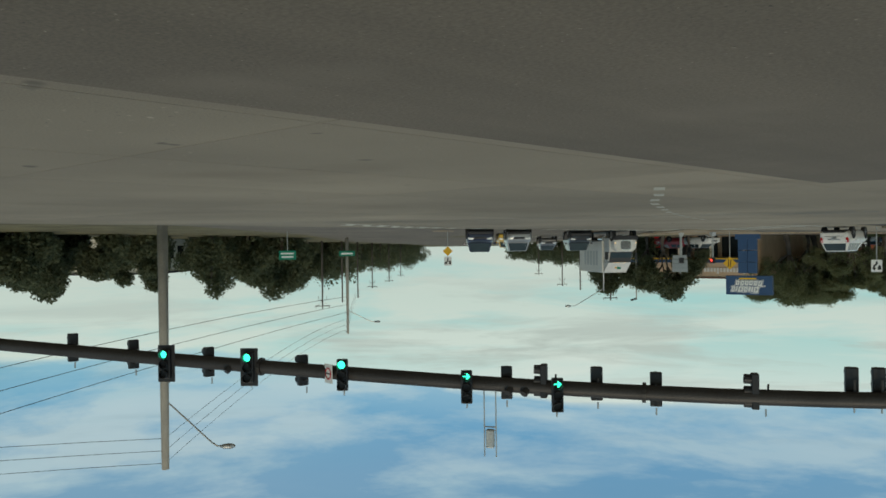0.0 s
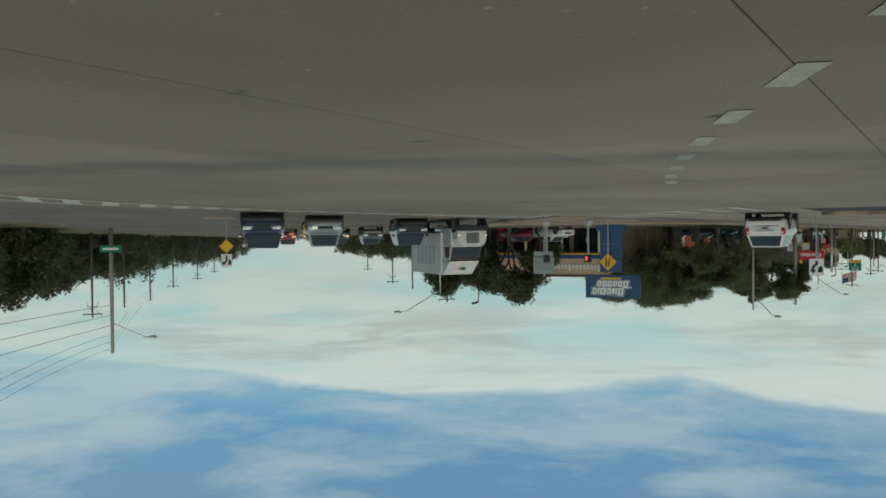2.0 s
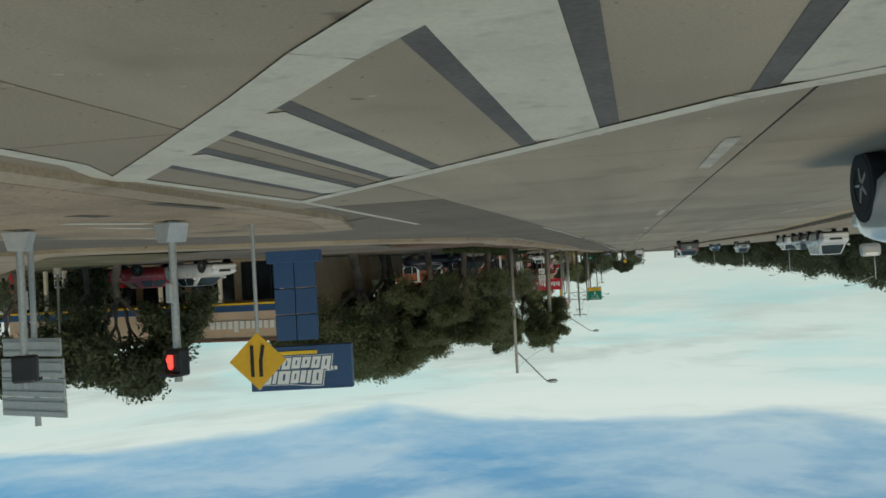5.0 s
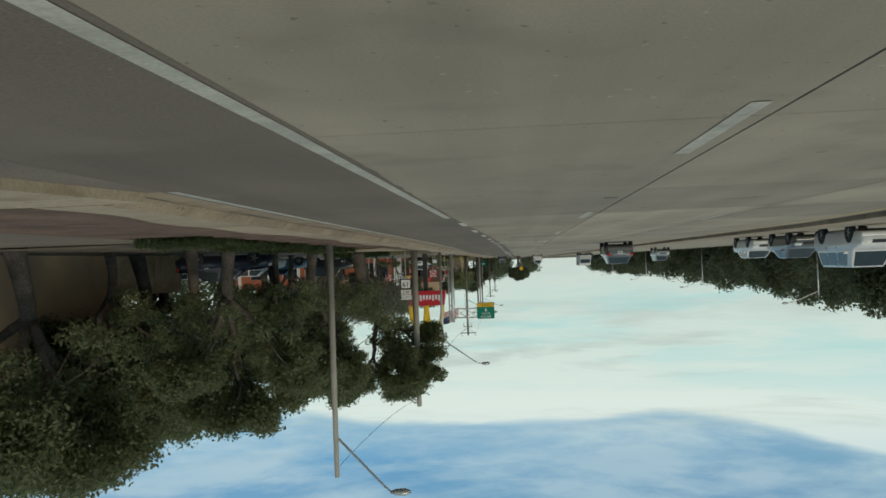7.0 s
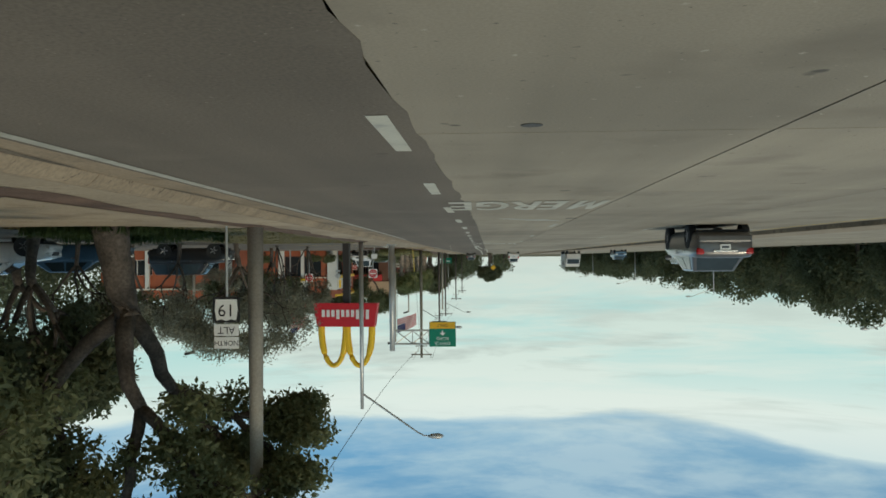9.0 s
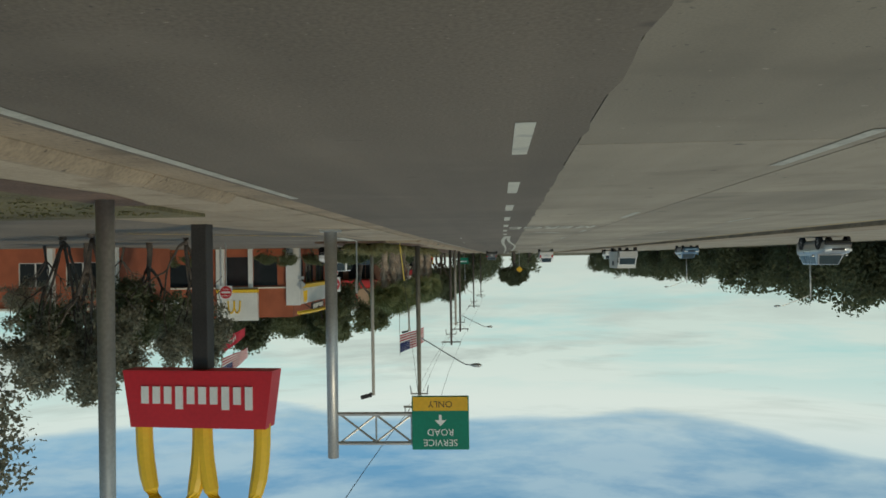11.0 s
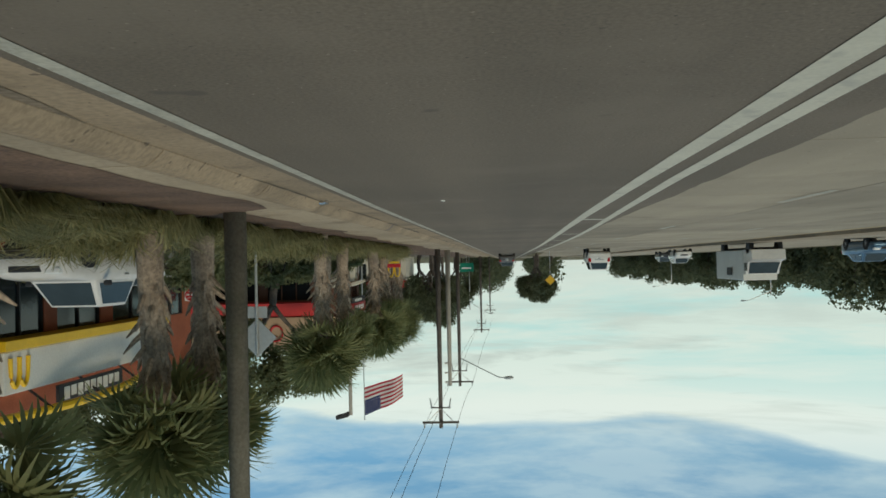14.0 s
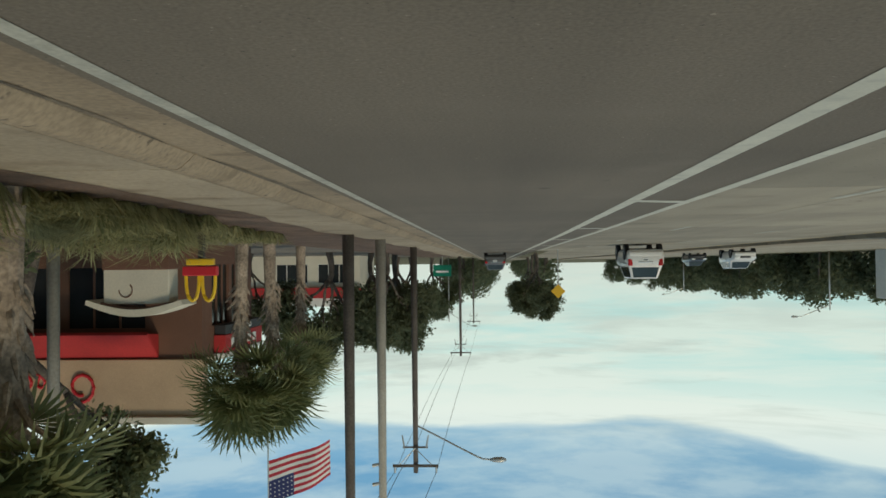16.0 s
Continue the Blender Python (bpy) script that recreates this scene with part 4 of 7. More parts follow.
    if roofrack:
        for s in (1, -1):
            part("roof_rail", atube([(s * rw * 0.9, yy(g1) - 0.1, H + 0.02), (s * rw * 0.9, yy(g1) - 0.3, H + 0.07), (s * rw * 0.9, yy(g2) + 0.3, H + 0.07), (s * rw * 0.9, yy(g2) + 0.1, H + 0.02)], 0.02, 6), PLASTIC, ob)
        part("aerial", atube([(0.3, yy(g2) + 0.1, H), (0.36, yy(g2) - 0.25, H + 0.4)], 0.006, 5), PLASTIC, ob)
    return ob


FACING = 180 - 41.85   # nose towards the junction from the cross road


def cross_car(name, kind, p, x, y, label, lights=False, **k):
    c = Vector((x, y, 0)) + CROSS * 2.3
    return car(name, kind, p, c.x, c.y, FACING, label, ground_z(c.x, c.y), lights, **k)


cross_car("black_suv", "suv", P_BLACK, 38.1, 57.2, "black sport utility car waiting at the stop line")
cross_car("silver_suv", "suv", P_SILVER, 37.9, 48.8, "silver sport utility car waiting at the stop line")
cross_car("dark_suv", "suv", P_NAVY, 36.9, 43.2, "dark blue sport utility car with chrome grille waiting")
cross_car("taxi", "sedan", P_YELLOW, 46.6, 58.4, "yellow taxi sedan waiting behind another car", False, group="queue on the cross road")
cross_car("dark_sedan", "sedan", P_BLACK, 60.7, 78.6, "dark sedan with lit headlights far down the road", True, group="queue on the cross road")
cross_car("far_sedan", "sedan", P_GREY, 52.0, 72.0, "grey sedan in the queue behind the truck", False, group="queue on the cross road")
cross_car("red_sedan", "sedan", P_RED, 66.0, 77.0, "dull red sedan far down the queue", True, group="queue on the cross road")

car("white_wagon", "hatch", P_WHITE, 17.75, 56.6, -2, "white tall hatchback with round red tail lights", 0.0, roofrack=True)
car("bronze_sedan", "sedan", P_GREY, 14.3, 132.5, 1, "dark bronze sedan driving in the inner lane")
car("white_suv", "suv", P_WHITE, 15.4, 249, 1, "white sport utility car ahead in its lane")
car("small_car", "sedan", P_GREY, 22.8, 276, 1, "small grey sedan far ahead in the lane")
for nm, kind, p, x, y, lab in (("oncoming_sedan", "sedan", P_WHITE, 4.6, 134, "white sedan waiting in the opposite carriageway"), ("oncoming_sedan", "sedan", P_GREY, 5.2, 124, "grey sedan waiting in the opposite carriageway"),
                               ("oncoming_van", "van", P_WHITE, 6.2, 113, "white minivan in the opposite carriageway"), ("oncoming_sedan", "sedan", P_SILVER, 0.2, 139, "silver sedan in the far opposite lane"),
                               ("oncoming_suv", "suv", P_SILVER, 1.0, 190, "silver sport utility car in the opposite carriageway"), ("oncoming_sedan", "sedan", P_BLUE, 0.5, 231, "blue sedan in the opposite carriageway"),
                               ("oncoming_sedan", "hatch", P_WHITE, 4.0, 270, "white hatchback in the opposite carriageway"), ("oncoming_sedan", "sedan", P_BLACK, 0.0, 300, "black sedan far off in the opposite carriageway")):
    car(nm, kind, p, x, y, 180, lab, -0.02, group="oncoming traffic")

# parked cars
for nm, kind, p, x, y, t, lab in (
        ("parked_car", "sedan", P_NAVY, 36.5, 117.4, 74, "dark navy sedan parked behind the verge"),
        ("parked_car", "sedan", P_WHITE, 41, 137, 80, "white sedan parked beyond the trees"), ("parked_car", "sedan", P_BLUE, 40.5, 143, 80, "pale blue sedan parked beyond the trees"),
        ("parked_car", "suv", P_BLACK, 38.7, 153.7, 85, "black sport utility car parked by the red building"), ("parked_car", "sedan", P_SILVER, 43, 130, 80, "silver sedan parked in the car park"),
        ("parked_car", "sedan", P_WHITE, 45, 124, 80, "white sedan parked in the car park"), ("parked_car", "suv", P_GREY, 47, 118, 80, "grey sport utility car in the car park"),
        ("parked_car", "sedan", P_SILVER, 36.0, 204.5, 178, "silver sedan parked nose out behind the palms"), ("parked_pickup", "pickup", P_WHITE, 34.3, 198.6, 186, "white pickup truck parked behind the palms"),
        ("parked_car", "sedan", P_BLACK, 34.2, 210.5, 184, "black sedan parked behind the hedge"), ("parked_car", "sedan", P_GREY, 34.6, 216.5, 184, "grey sedan parked behind the hedge"),
        ("parked_car", "sedan", P_WHITE, 44.9, 92.6, 118, "white sedan parked outside the shop"), ("parked_car", "sedan", P_RED, 50, 96, 30, "red sedan parked in front of the shop"),
        ("parked_car", "sedan", P_SILVER, 46, 104, 30, "silver sedan parked in the shop car park"), ("parked_car", "sedan", P_WHITE, 44, 108, 30, "white sedan parked in the shop car park")):
    car(nm, kind, p, x, y, t, lab, 0.02 + ground_z(x, y), group="parked cars")


def box_truck(x, y, turn, z):
    """A conventional delivery truck: bonnet, cab, box body."""
    ob = thing("box_truck", x, y, z, turn, "white delivery truck with a tall box body waiting", "truck")
    part("chassis", abox(0, -3.2, 0.75, 0.9, 8.6, 0.3), UNDER, ob)
    bon = bmesh.new()
    prism(bon, [(-1.05, 0.75), (-1.05, 1.45), (-0.8, 1.78), (0.8, 1.78), (1.05, 1.45), (1.05, 0.75)], 0.0, 1.15, "y")
    bmesh.ops.bevel(bon, geom=list(bon.edges), offset=0.08, segments=2, affect="EDGES")
    part("bonnet", bon, P_WHITE, ob, smooth=False)
    cab = bmesh.new()
    prism(cab, [(0.05, 0.7), (0.05, 1.85), (-0.32, 2.62), (-1.5, 2.72), (-1.5, 0.7)], -1.12, 1.12, "x")
    bmesh.ops.bevel(cab, geom=list(cab.edges), offset=0.07, segments=2, affect="EDGES")
    part("cab", cab, P_WHITE, ob)
    part("windscreen", quad_patch(Vector((-1.0, 0.03, 1.9)), Vector((1.0, 0.03, 1.9)), Vector((0.92, -0.29, 2.57)), Vector((-0.92, -0.29, 2.57)), 0, 1, 0, 1, 0.03, Vector((0, -1, 2))), CARGLASS, ob)
    for s in (1, -1):
        part("side_window", abox(s * 1.125, -0.75, 2.15, 0.03, 0.8, 0.6), CARGLASS, ob)
        part("headlight", abox(s * 0.84, 1.13, 1.12, 0.26, 0.1, 0.17, 0.05), HEAD, ob)
        part("side_lamp", abox(s * 0.98, 1.14, 1.13, 0.1, 0.1, 0.09, 0.02), AMBER, ob)
        mirror = part("mirror", abox(s * 1.42, 0.05, 2.2, 0.2, 0.1, 0.55, 0.03), PLASTIC, ob)
        part("mirror_arm", atube([(s * 1.1, -0.05, 1.9), (s * 1.42, 0.05, 1.85), (s * 1.42, 0.05, 2.6), (s * 1.1, -0.1, 2.6)], 0.02, 6), DARKSTEEL, mirror)
        part("fuel_tank", atube([(s * 0.95, -1.6, 0.75), (s * 0.95, -2.9, 0.75)], 0.3, 12), CHROME, ob)
        for ya in (0.45, -5.6):
            wh = new("wheel")
            wh.parent, wh.matrix_basis = ob, pose(s * 0.98, ya, 0.5)
            part("tyre", atube([(-0.14, 0, 0), (0.14, 0, 0)], 0.5, 22), RUBBER, wh)
            part("rim", atube([(-0.15, 0, 0), (0.15, 0, 0)], 0.28, 16), RIM, wh)
    grille = part("grille", aprism([(0.52 * math.copysign(abs(math.cos(k * math.pi / 12)) ** 0.6, math.cos(k * math.pi / 12)), 1.3 + 0.40 * math.copysign(abs(math.sin(k * math.pi / 12)) ** 0.6, math.sin(k * math.pi / 12))) for k in range(24)], 1.10, 1.17, "y"), CHROME, ob)
    for k in range(9):
        part("grille_bar", abox(-0.4 + 0.1 * k, 1.19, 1.3, 0.045, 0.03, 0.6), UNDER, grille)
    part("bumper", abox(0, 1.25, 0.72, 2.2, 0.28, 0.34, 0.06), PLASTIC, ob)
    box_ = part("box_body", abox(0, -5.1, 2.2, 2.42, 6.6, 2.7, 0.03), WHITEWALL, ob)
    part("roof_fairing", aprism([(-0.35, 2.7), (-1.6, 3.5), (-1.75, 3.5), (-1.75, 2.7)], -1.1, 1.1, "x"), P_WHITE, ob)
    part("front_mark", abox(0.12, -0.95, 3.12, 0.36, 0.05, 0.26), SIGNGREEN, ob, "plain green brand mark")
    part("front_mark", abox(-0.18, -0.95, 3.10, 0.14, 0.05, 0.2), SIGNYEL, ob, "plain orange brand mark")
    part("windscreen_surround", aprism([(0.045, 1.84), (0.075, 1.86), (-0.285, 2.64), (-0.315, 2.62)], -1.06, 1.06, "x"), PLASTIC, ob)
    for k in range(5):
        part("roof_marker", abox(-0.5 + 0.25 * k, -0.42, 2.72, 0.1, 0.08, 0.05, 0.01), AMBER, ob)
    for s in (1, -1):
        for k in range(5):
            part("side_mark", abox(s * 1.215, -3.2 - 0.85 * k, 2.35, 0.02, 0.5, 1.2), SIGNBACK, box_, "plain grey letter block")
        part("box_rail", abox(s * 1.21, -5.1, 0.92, 0.05, 6.6, 0.12), DARKSTEEL, box_)
    return ob


tc = Vector((35.2, 58.95, 0)) + CROSS * 1.2
box_truck(tc.x, tc.y, FACING - 8, ground_z(tc.x, tc.y)).scale = (0.87, 1.0, 1.02)


def white_truck(x, y, turn):
    ob = thing("box_van", x, y, 0, turn, "white box van in the opposite carriageway", "truck", "oncoming traffic")
    part("box_body", abox(0, -2.7, 1.5, 2.1, 6.4, 1.9, 0.05), WHITEWALL, ob)
    part("cab", aprism([(0.5, 0.5), (2.2, 0.55), (2.3, 1.15), (1.5, 1.3), (0.9, 2.05), (0.5, 2.1)], -1.0, 1.0, "x"), P_WHITE, ob)
    part("windscreen", quad_patch(Vector((-0.9, 1.5, 1.33)), Vector((0.9, 1.5, 1.33)), Vector((0.85, 0.93, 2.0)), Vector((-0.85, 0.93, 2.0)), 0, 1, 0, 1, 0.03, Vector((0, 0, 1))), CARGLASS, ob)
    part("chassis", abox(0, -1.9, 0.55, 1.0, 7.6, 0.3), UNDER, ob)
    for s in (1, -1):
        part("side_window", abox(s * 1.005, 0.95, 1.6, 0.03, 0.6, 0.5), CARGLASS, ob)
        part("side_mark", abox(s * 1.11, -2.4, 1.9, 0.02, 1.2, 0.5), SIGNBLACK, ob, "dark letter block")
        for ya in (1.4, -4.4):
            part("wheel", atube([(s * 0.72, ya, 0.4), (s * 1.0, ya, 0.4)], 0.4, 18), RUBBER, ob)
    return ob


white_truck(7.4, 231, 180)

# ---- signals over the junction ----
BEAM_A, BEAM_B = Vector((36.4, 8.95, 4.0)), Vector((-1.5, 28.52, 5.0))
beam_dir = (BEAM_B - BEAM_A).normalized()
BEAM_TURN = math.degrees(math.atan2(beam_dir.y, beam_dir.x)) - 180


BEAM_Z = [(-1.5, 5.0), (6.6, 5.21), (9.7, 5.24), (13.4, 5.19), (16.9, 5.08), (20.4, 4.92), (26.0, 4.64), (32.3, 4.27), (36.4, 4.0)]


def beam_at(x):
    s = (x - BEAM_A.x) / (BEAM_B.x - BEAM_A.x)
    v = BEAM_A.lerp(BEAM_B, s)
    v.z = lerp_at(BEAM_Z, x)
    return v


gantry = thing("signal_gantry", 0, 0, 0, 0, "dark steel mast arm spanning the junction with signals", "signal gantry")
part("mast_arm", atube([beam_at(36.4 - 37.9 * k / 16) for k in range(17)], 0.22, 14), DARKSTEEL, gantry, smooth=True)
for e in (BEAM_A, BEAM_B):
    part("post", atube([(e.x, e.y, -0.3), (e.x, e.y, e.z + 0.4)], [0.3, 0.25], 16), DARKSTEEL, gantry, smooth=True)
    part("base_plate", abox(e.x, e.y, 0.0, 0.8, 0.8, 0.1), DARKSTEEL, gantry)
for x in (12.2, 23.0):
    c = beam_at(x)
    part("flange", atube([c - beam_dir * 0.05, c + beam_dir * 0.05], 0.29, 14), DARKSTEEL, gantry)


def signal(x, dz, turn, lit=None, sections=3, name="traffic_signal", plate=False, big=1.0):
    """A hanging signal head clamped to the mast arm: its lenses look along its -y."""
    c = beam_at(x)
    ob = thing(name, c.x, c.y, c.z + dz, turn, "black three-lens traffic signal" + (" showing green" if lit else " seen from behind"), "traffic signal", "signals on the mast arm")
    h = 0.33 * sections * big
    hw = 0.17 * big
    part("housing", abox(0, -0.33, 0, hw * 2, 0.2, h, 0.03), SIGNALBLACK, ob)
    if plate:
        part("backplate", abox(0, -0.27, 0, hw * 2 + 0.24, 0.02, h + 0.24, 0.01), SIGNALBLACK, ob)
    part("bracket", atube([(0, -0.25, h * 0.3), (0, 0, h * 0.3), (0, 0.02, -h * 0.2)], 0.03, 6), DARKSTEEL, ob)
    part("bracket_pin", atube([(0, -0.05, h / 2), (0, -0.05, h / 2 + 0.2)], 0.025, 6), GALV, ob)
    for k in range(sections):
        z = (k - (sections - 1) / 2) * 0.33 * big
        on = lit and k == 0
        visor = bmesh.new()
        tube(visor, [(0, -0.43, z), (0, -0.62, z - 0.01)], 0.135 * big, 14, caps=False)
        lens = part("lens", atube([(0, -0.425, z), (0, -0.45, z)], 0.125 * big, 16), GREENLIT if on and lit == "ball" else PLASTIC, ob)
        part("visor", visor, SIGNALBLACK, ob)
        if on and lit == "arrow":
            part("arrow", aprism([(-0.11, z), (-0.02, z + 0.095), (0.015, z + 0.07), (-0.03, z + 0.016), (0.105, z + 0.016), (0.105, z - 0.016), (-0.03, z - 0.016), (0.015, z - 0.07), (-0.02, z - 0.095)], -0.462, -0.452, "y"), GREENLIT, lens)
    return ob


AIM = -40
signal(26.05, 0.1, AIM, "ball", plate=True)
signal(23.32, 0.0, AIM, "ball", plate=True)
signal(20.42, 0.0, AIM, "ball")
signal(16.86, 0.08, AIM, "arrow")
signal(14.44, 0.15, AIM, "arrow")
for x, dz, t in ((29.4, -0.1, 100), (27.2, -0.05, 100), (24.6, 0.0, 100), (21.55, 0.03, 100), (15.76, -0.02, 140), (14.47, -0.2, 60), (13.36, -0.15, 140), (11.9, -0.06, 150), (9.25, -0.18, 60), (7.3, -0.35, 150), (6.7, -0.35, 150)):
    signal(x, dz, t)
for x in (23.9, 15.57, 15.15):
    c = beam_at(x)
    part("detector", atube([c + Vector((0, 0, -0.05)), c + Vector((0, -0.3, 0.2))], 0.12, 10), DARKSTEEL, gantry)
c = beam_at(16.23)
aerial = thing("signal_aerial", c.x, c.y, c.z, BEAM_TURN, "small steel camera box on two thin rods", "camera")
for s in (-0.18, 0.18):
    part("rod", atube([(s, 0, 0.15), (s, 0, 2.2)], 0.02, 6), GALV, aerial)
part("camera_box", abox(0, 0, 1.65, 0.24, 0.2, 0.55, 0.03), SIGNBACK, aerial)
part("bracket", atube([(-0.18, 0, 1.3), (0.18, 0, 1.3)], 0.02, 6), GALV, aerial)


def sign(name, x, y, z0, turn, label, shape, w, h, face, post_mat=GALV, post=0.035, z_foot=0.0, category="road sign"):
    """A plate on a post; its face looks along its -y. Returns the thing and its plate."""
    ob = thing(name, x, y, z_foot, turn, label, category)
    if post:
        part("post", atube([(0, 0.045, -0.2), (0, 0.045, z0 + h)], post, 8), post_mat, ob)
    zc = z0 + h / 2
    if shape == "diamond":
        out = [(0, zc - h / 2), (w / 2, zc), (0, zc + h / 2), (-w / 2, zc)]
    elif shape == "disc":
        out = [(w / 2 * math.cos(k * math.pi / 14), zc + h / 2 * math.sin(k * math.pi / 14)) for k in range(28)]
    elif shape == "octagon":
        out = [(w / 2 / math.cos(math.pi / 8) * math.cos((k + 0.5) * math.pi / 4), zc + h / 2 / math.cos(math.pi / 8) * math.sin((k + 0.5) * math.pi / 4)) for k in range(8)]
    else:
        r = min(w, h) * 0.06
        out = []
        for cx, cz, a0 in ((w / 2 - r, zc + h / 2 - r, 0), (-w / 2 + r, zc + h / 2 - r, 90), (-w / 2 + r, zc - h / 2 + r, 180), (w / 2 - r, zc - h / 2 + r, 270)):
            out += [(cx + r * math.cos(radians(a0 + d)), cz + r * math.sin(radians(a0 + d))) for d in (0, 45, 90)]
    plate = part("plate", aprism(out, -0.008, 0.008, "y"), face, ob)
    return ob, plate


def words(plate, txt, size, x, z, material, y=-0.011):
    return part("letters", moved(text_bm(txt, size, depth=0.001), Matrix.Translation((x, y, z)) @ UPRIGHT), material, plate)


def bar(plate, x, z, w, h, material, name="letter_bar", y=-0.011):
    return part(name, abox(x, y, z, w, 0.006, h), material, plate)


# signs of the junction
c = beam_at(20.8)
ob, pl = sign("turn_ban_sign", c.x, c.y, -0.3, AIM, "white square sign with a red ring and slash", "box", 0.5, 0.6, SIGNWHITE, post=0, z_foot=c.z)
ob.matrix_basis = pose(c.x - 0.15, c.y - 0.25, c.z, 0, 0, AIM + 52)
ring = bmesh.new()
tube(ring, [(0.17 * math.cos(k * math.pi / 10), -0.015, 0.17 * math.sin(k * math.pi / 10)) for k in range(21)], 0.02, 6)
part("ring", ring, SIGNRED, pl)
part("slash", abox(0, -0.013, 0, 0.36, 0.006, 0.04), SIGNBLACK, pl)

ob, pl = sign("street_sign", 52.6, 38.8, 1.55, -45, "green street name sign on a thin post", "box", 1.3, 0.7, SIGNGREEN, z_foot=-0.45)
bar(pl, 0, 2.03, 0.9, 0.12, SIGNWHITE), bar(pl, 0, 1.77, 1.0, 0.12, SIGNWHITE)

ob, pl = sign("arrow_sign", 15.89, 56.73, 2.0, -14, "white arrow sign on a thin post at the reservation", "box", 0.62, 0.76, SIGNWHITE, z_foot=0.1)
part("island_symbol", aprism([(-0.25, 2.62), (-0.25, 2.48), (-0.2, 2.34), (-0.12, 2.34), (-0.05, 2.48), (-0.05, 2.62)], -0.014, -0.009, "y"), SIGNBLACK, pl)
part("arrow_symbol", aprism([(-0.06, 2.1), (0.05, 2.1), (0.06, 2.24), (0.2, 2.36), (0.21, 2.5), (0.28, 2.5), (0.15, 2.68), (0.02, 2.5), (0.1, 2.5), (0.09, 2.4), (-0.05, 2.28)], -0.014, -0.009, "y"), SIGNBLACK, pl)

ob, pl = sign("lane_ends_sign", 27.6, 61.6, 1.85, -10, "yellow diamond warning sign with two converging lines", "diamond", 1.0, 1.0, SIGNYEL, z_foot=0.12)
for s, o in ((-1, 0.02), (1, -0.02)):
    part("line_symbol", atube([(s * 0.1, -0.012, 2.08), (s * 0.1 + (0.05 if s < 0 else 0), -0.012, 2.35), (s * 0.1 + (0.05 if s < 0 else 0), -0.012, 2.62)], 0.032, 6), SIGNBLACK, pl)


def pedestrian_signal(x, y, turn, lit):
    ob = thing("pedestrian_signal", x, y, 0.12, turn, "black pedestrian signal on a white post" + (" showing a red hand" if lit else ""), "pedestrian signal", "signals on the island")
    part("post", atube([(0, 0, -0.1), (0, 0, 2.4)], 0.06, 12), GALV, ob)
    part("base", aprism([(-0.2, 0), (0.2, 0), (0.12, 0.28), (-0.12, 0.28)], -0.17, 0.17, "y"), SIGNBACK, ob)
    part("housing", abox(0, 0, 2.1, 0.36, 0.2, 0.42, 0.04), SIGNALBLACK, ob)
    part("hood", abox(0, -0.16, 2.28, 0.36, 0.14, 0.05, 0.01), SIGNALBLACK, ob)
    lens = part("hand_lens", abox(0.0, -0.104, 2.1, 0.29, 0.02, 0.33, 0.03), PLASTIC, ob)
    if lit:
        symbol = abox(0.0, -0.13, 2.04, 0.12, 0.012, 0.11)
        for dx, h in ((-0.048, 0.09), (-0.016, 0.12), (0.016, 0.12), (0.048, 0.1)):
            box(symbol, dx, -0.13, 2.085 + h / 2, 0.022, 0.012, h)
        box(symbol, 0.082, -0.13, 2.06, 0.03, 0.012, 0.075)
        part("palm_symbol", symbol, REDLIT, lens, "glowing red palm symbol")
    part("push_button", abox(0, -0.08, 1.05, 0.12, 0.08, 0.3, 0.02), SIGNBACK, ob)
    return ob


pedestrian_signal(28.0, 59.6, 25, True)
pedestrian_signal(30.4, 59.3, 160, False)
ob = thing("guide_sign_back", 31.05, 60.38, 0.0, 14, "grey slatted back of a large guide sign", "road sign")
part("post", atube([(0, 0, -0.2), (0, 0, 3.3)], 0.05, 8), GALV, ob)
for z, w, tall in ((1.975, 1.4, 0.3), (2.325, 1.5, 0.315), (2.65, 1.52, 0.315), (2.975, 1.54, 0.315)):
    pan = part("panel", abox(0, -0.06, z, w, 0.03, tall, 0.006), SIGNBACK, ob)
    for d in (-0.08, 0.08):
        part("rib", abox(0, -0.085, z + d, w - 0.06, 0.025, 0.035), SIGNBACK, pan)

# small signs of the cross road
ob, pl = sign("lane_sign", 46.0, 49.8, 1.35, -42, "small yellow diamond sign above a white arrow sign on one post", "diamond", 0.8, 0.8, SIGNYEL, z_foot=-0.45)
pl2 = part("arrow_plate", abox(0, 0, 2.56, 0.6, 0.016, 0.72), SIGNWHITE, ob)
part("arrow_symbol", aprism([(-0.05, 2.28), (0.05, 2.28), (0.05, 2.56), (0.18, 2.66), (0.22, 2.60), (0.28, 2.81), (0.04, 2.79), (0.11, 2.73), (-0.05, 2.60)], -0.014, -0.009, "y"), SIGNBLACK, pl2)
part("island_symbol", aprism([(-0.26, 2.81), (-0.26, 2.60), (-0.17, 2.48), (-0.1, 2.60), (-0.1, 2.81)], -0.014, -0.009, "y"), SIGNBLACK, pl2)
part("post_top", atube([(0, 0.045, 2.04), (0, 0.045, 2.92)], 0.035, 8), GALV, ob)
ob, pl = sign("street_name_plate", 74.2, 63.15, 1.75, -45, "green street name plate fixed to a utility pole", "box", 1.8, 0.6, SIGNGREEN, post=0, z_foot=-0.45)
bar(pl, 0, 2.05, 1.3, 0.2, SIGNWHITE)

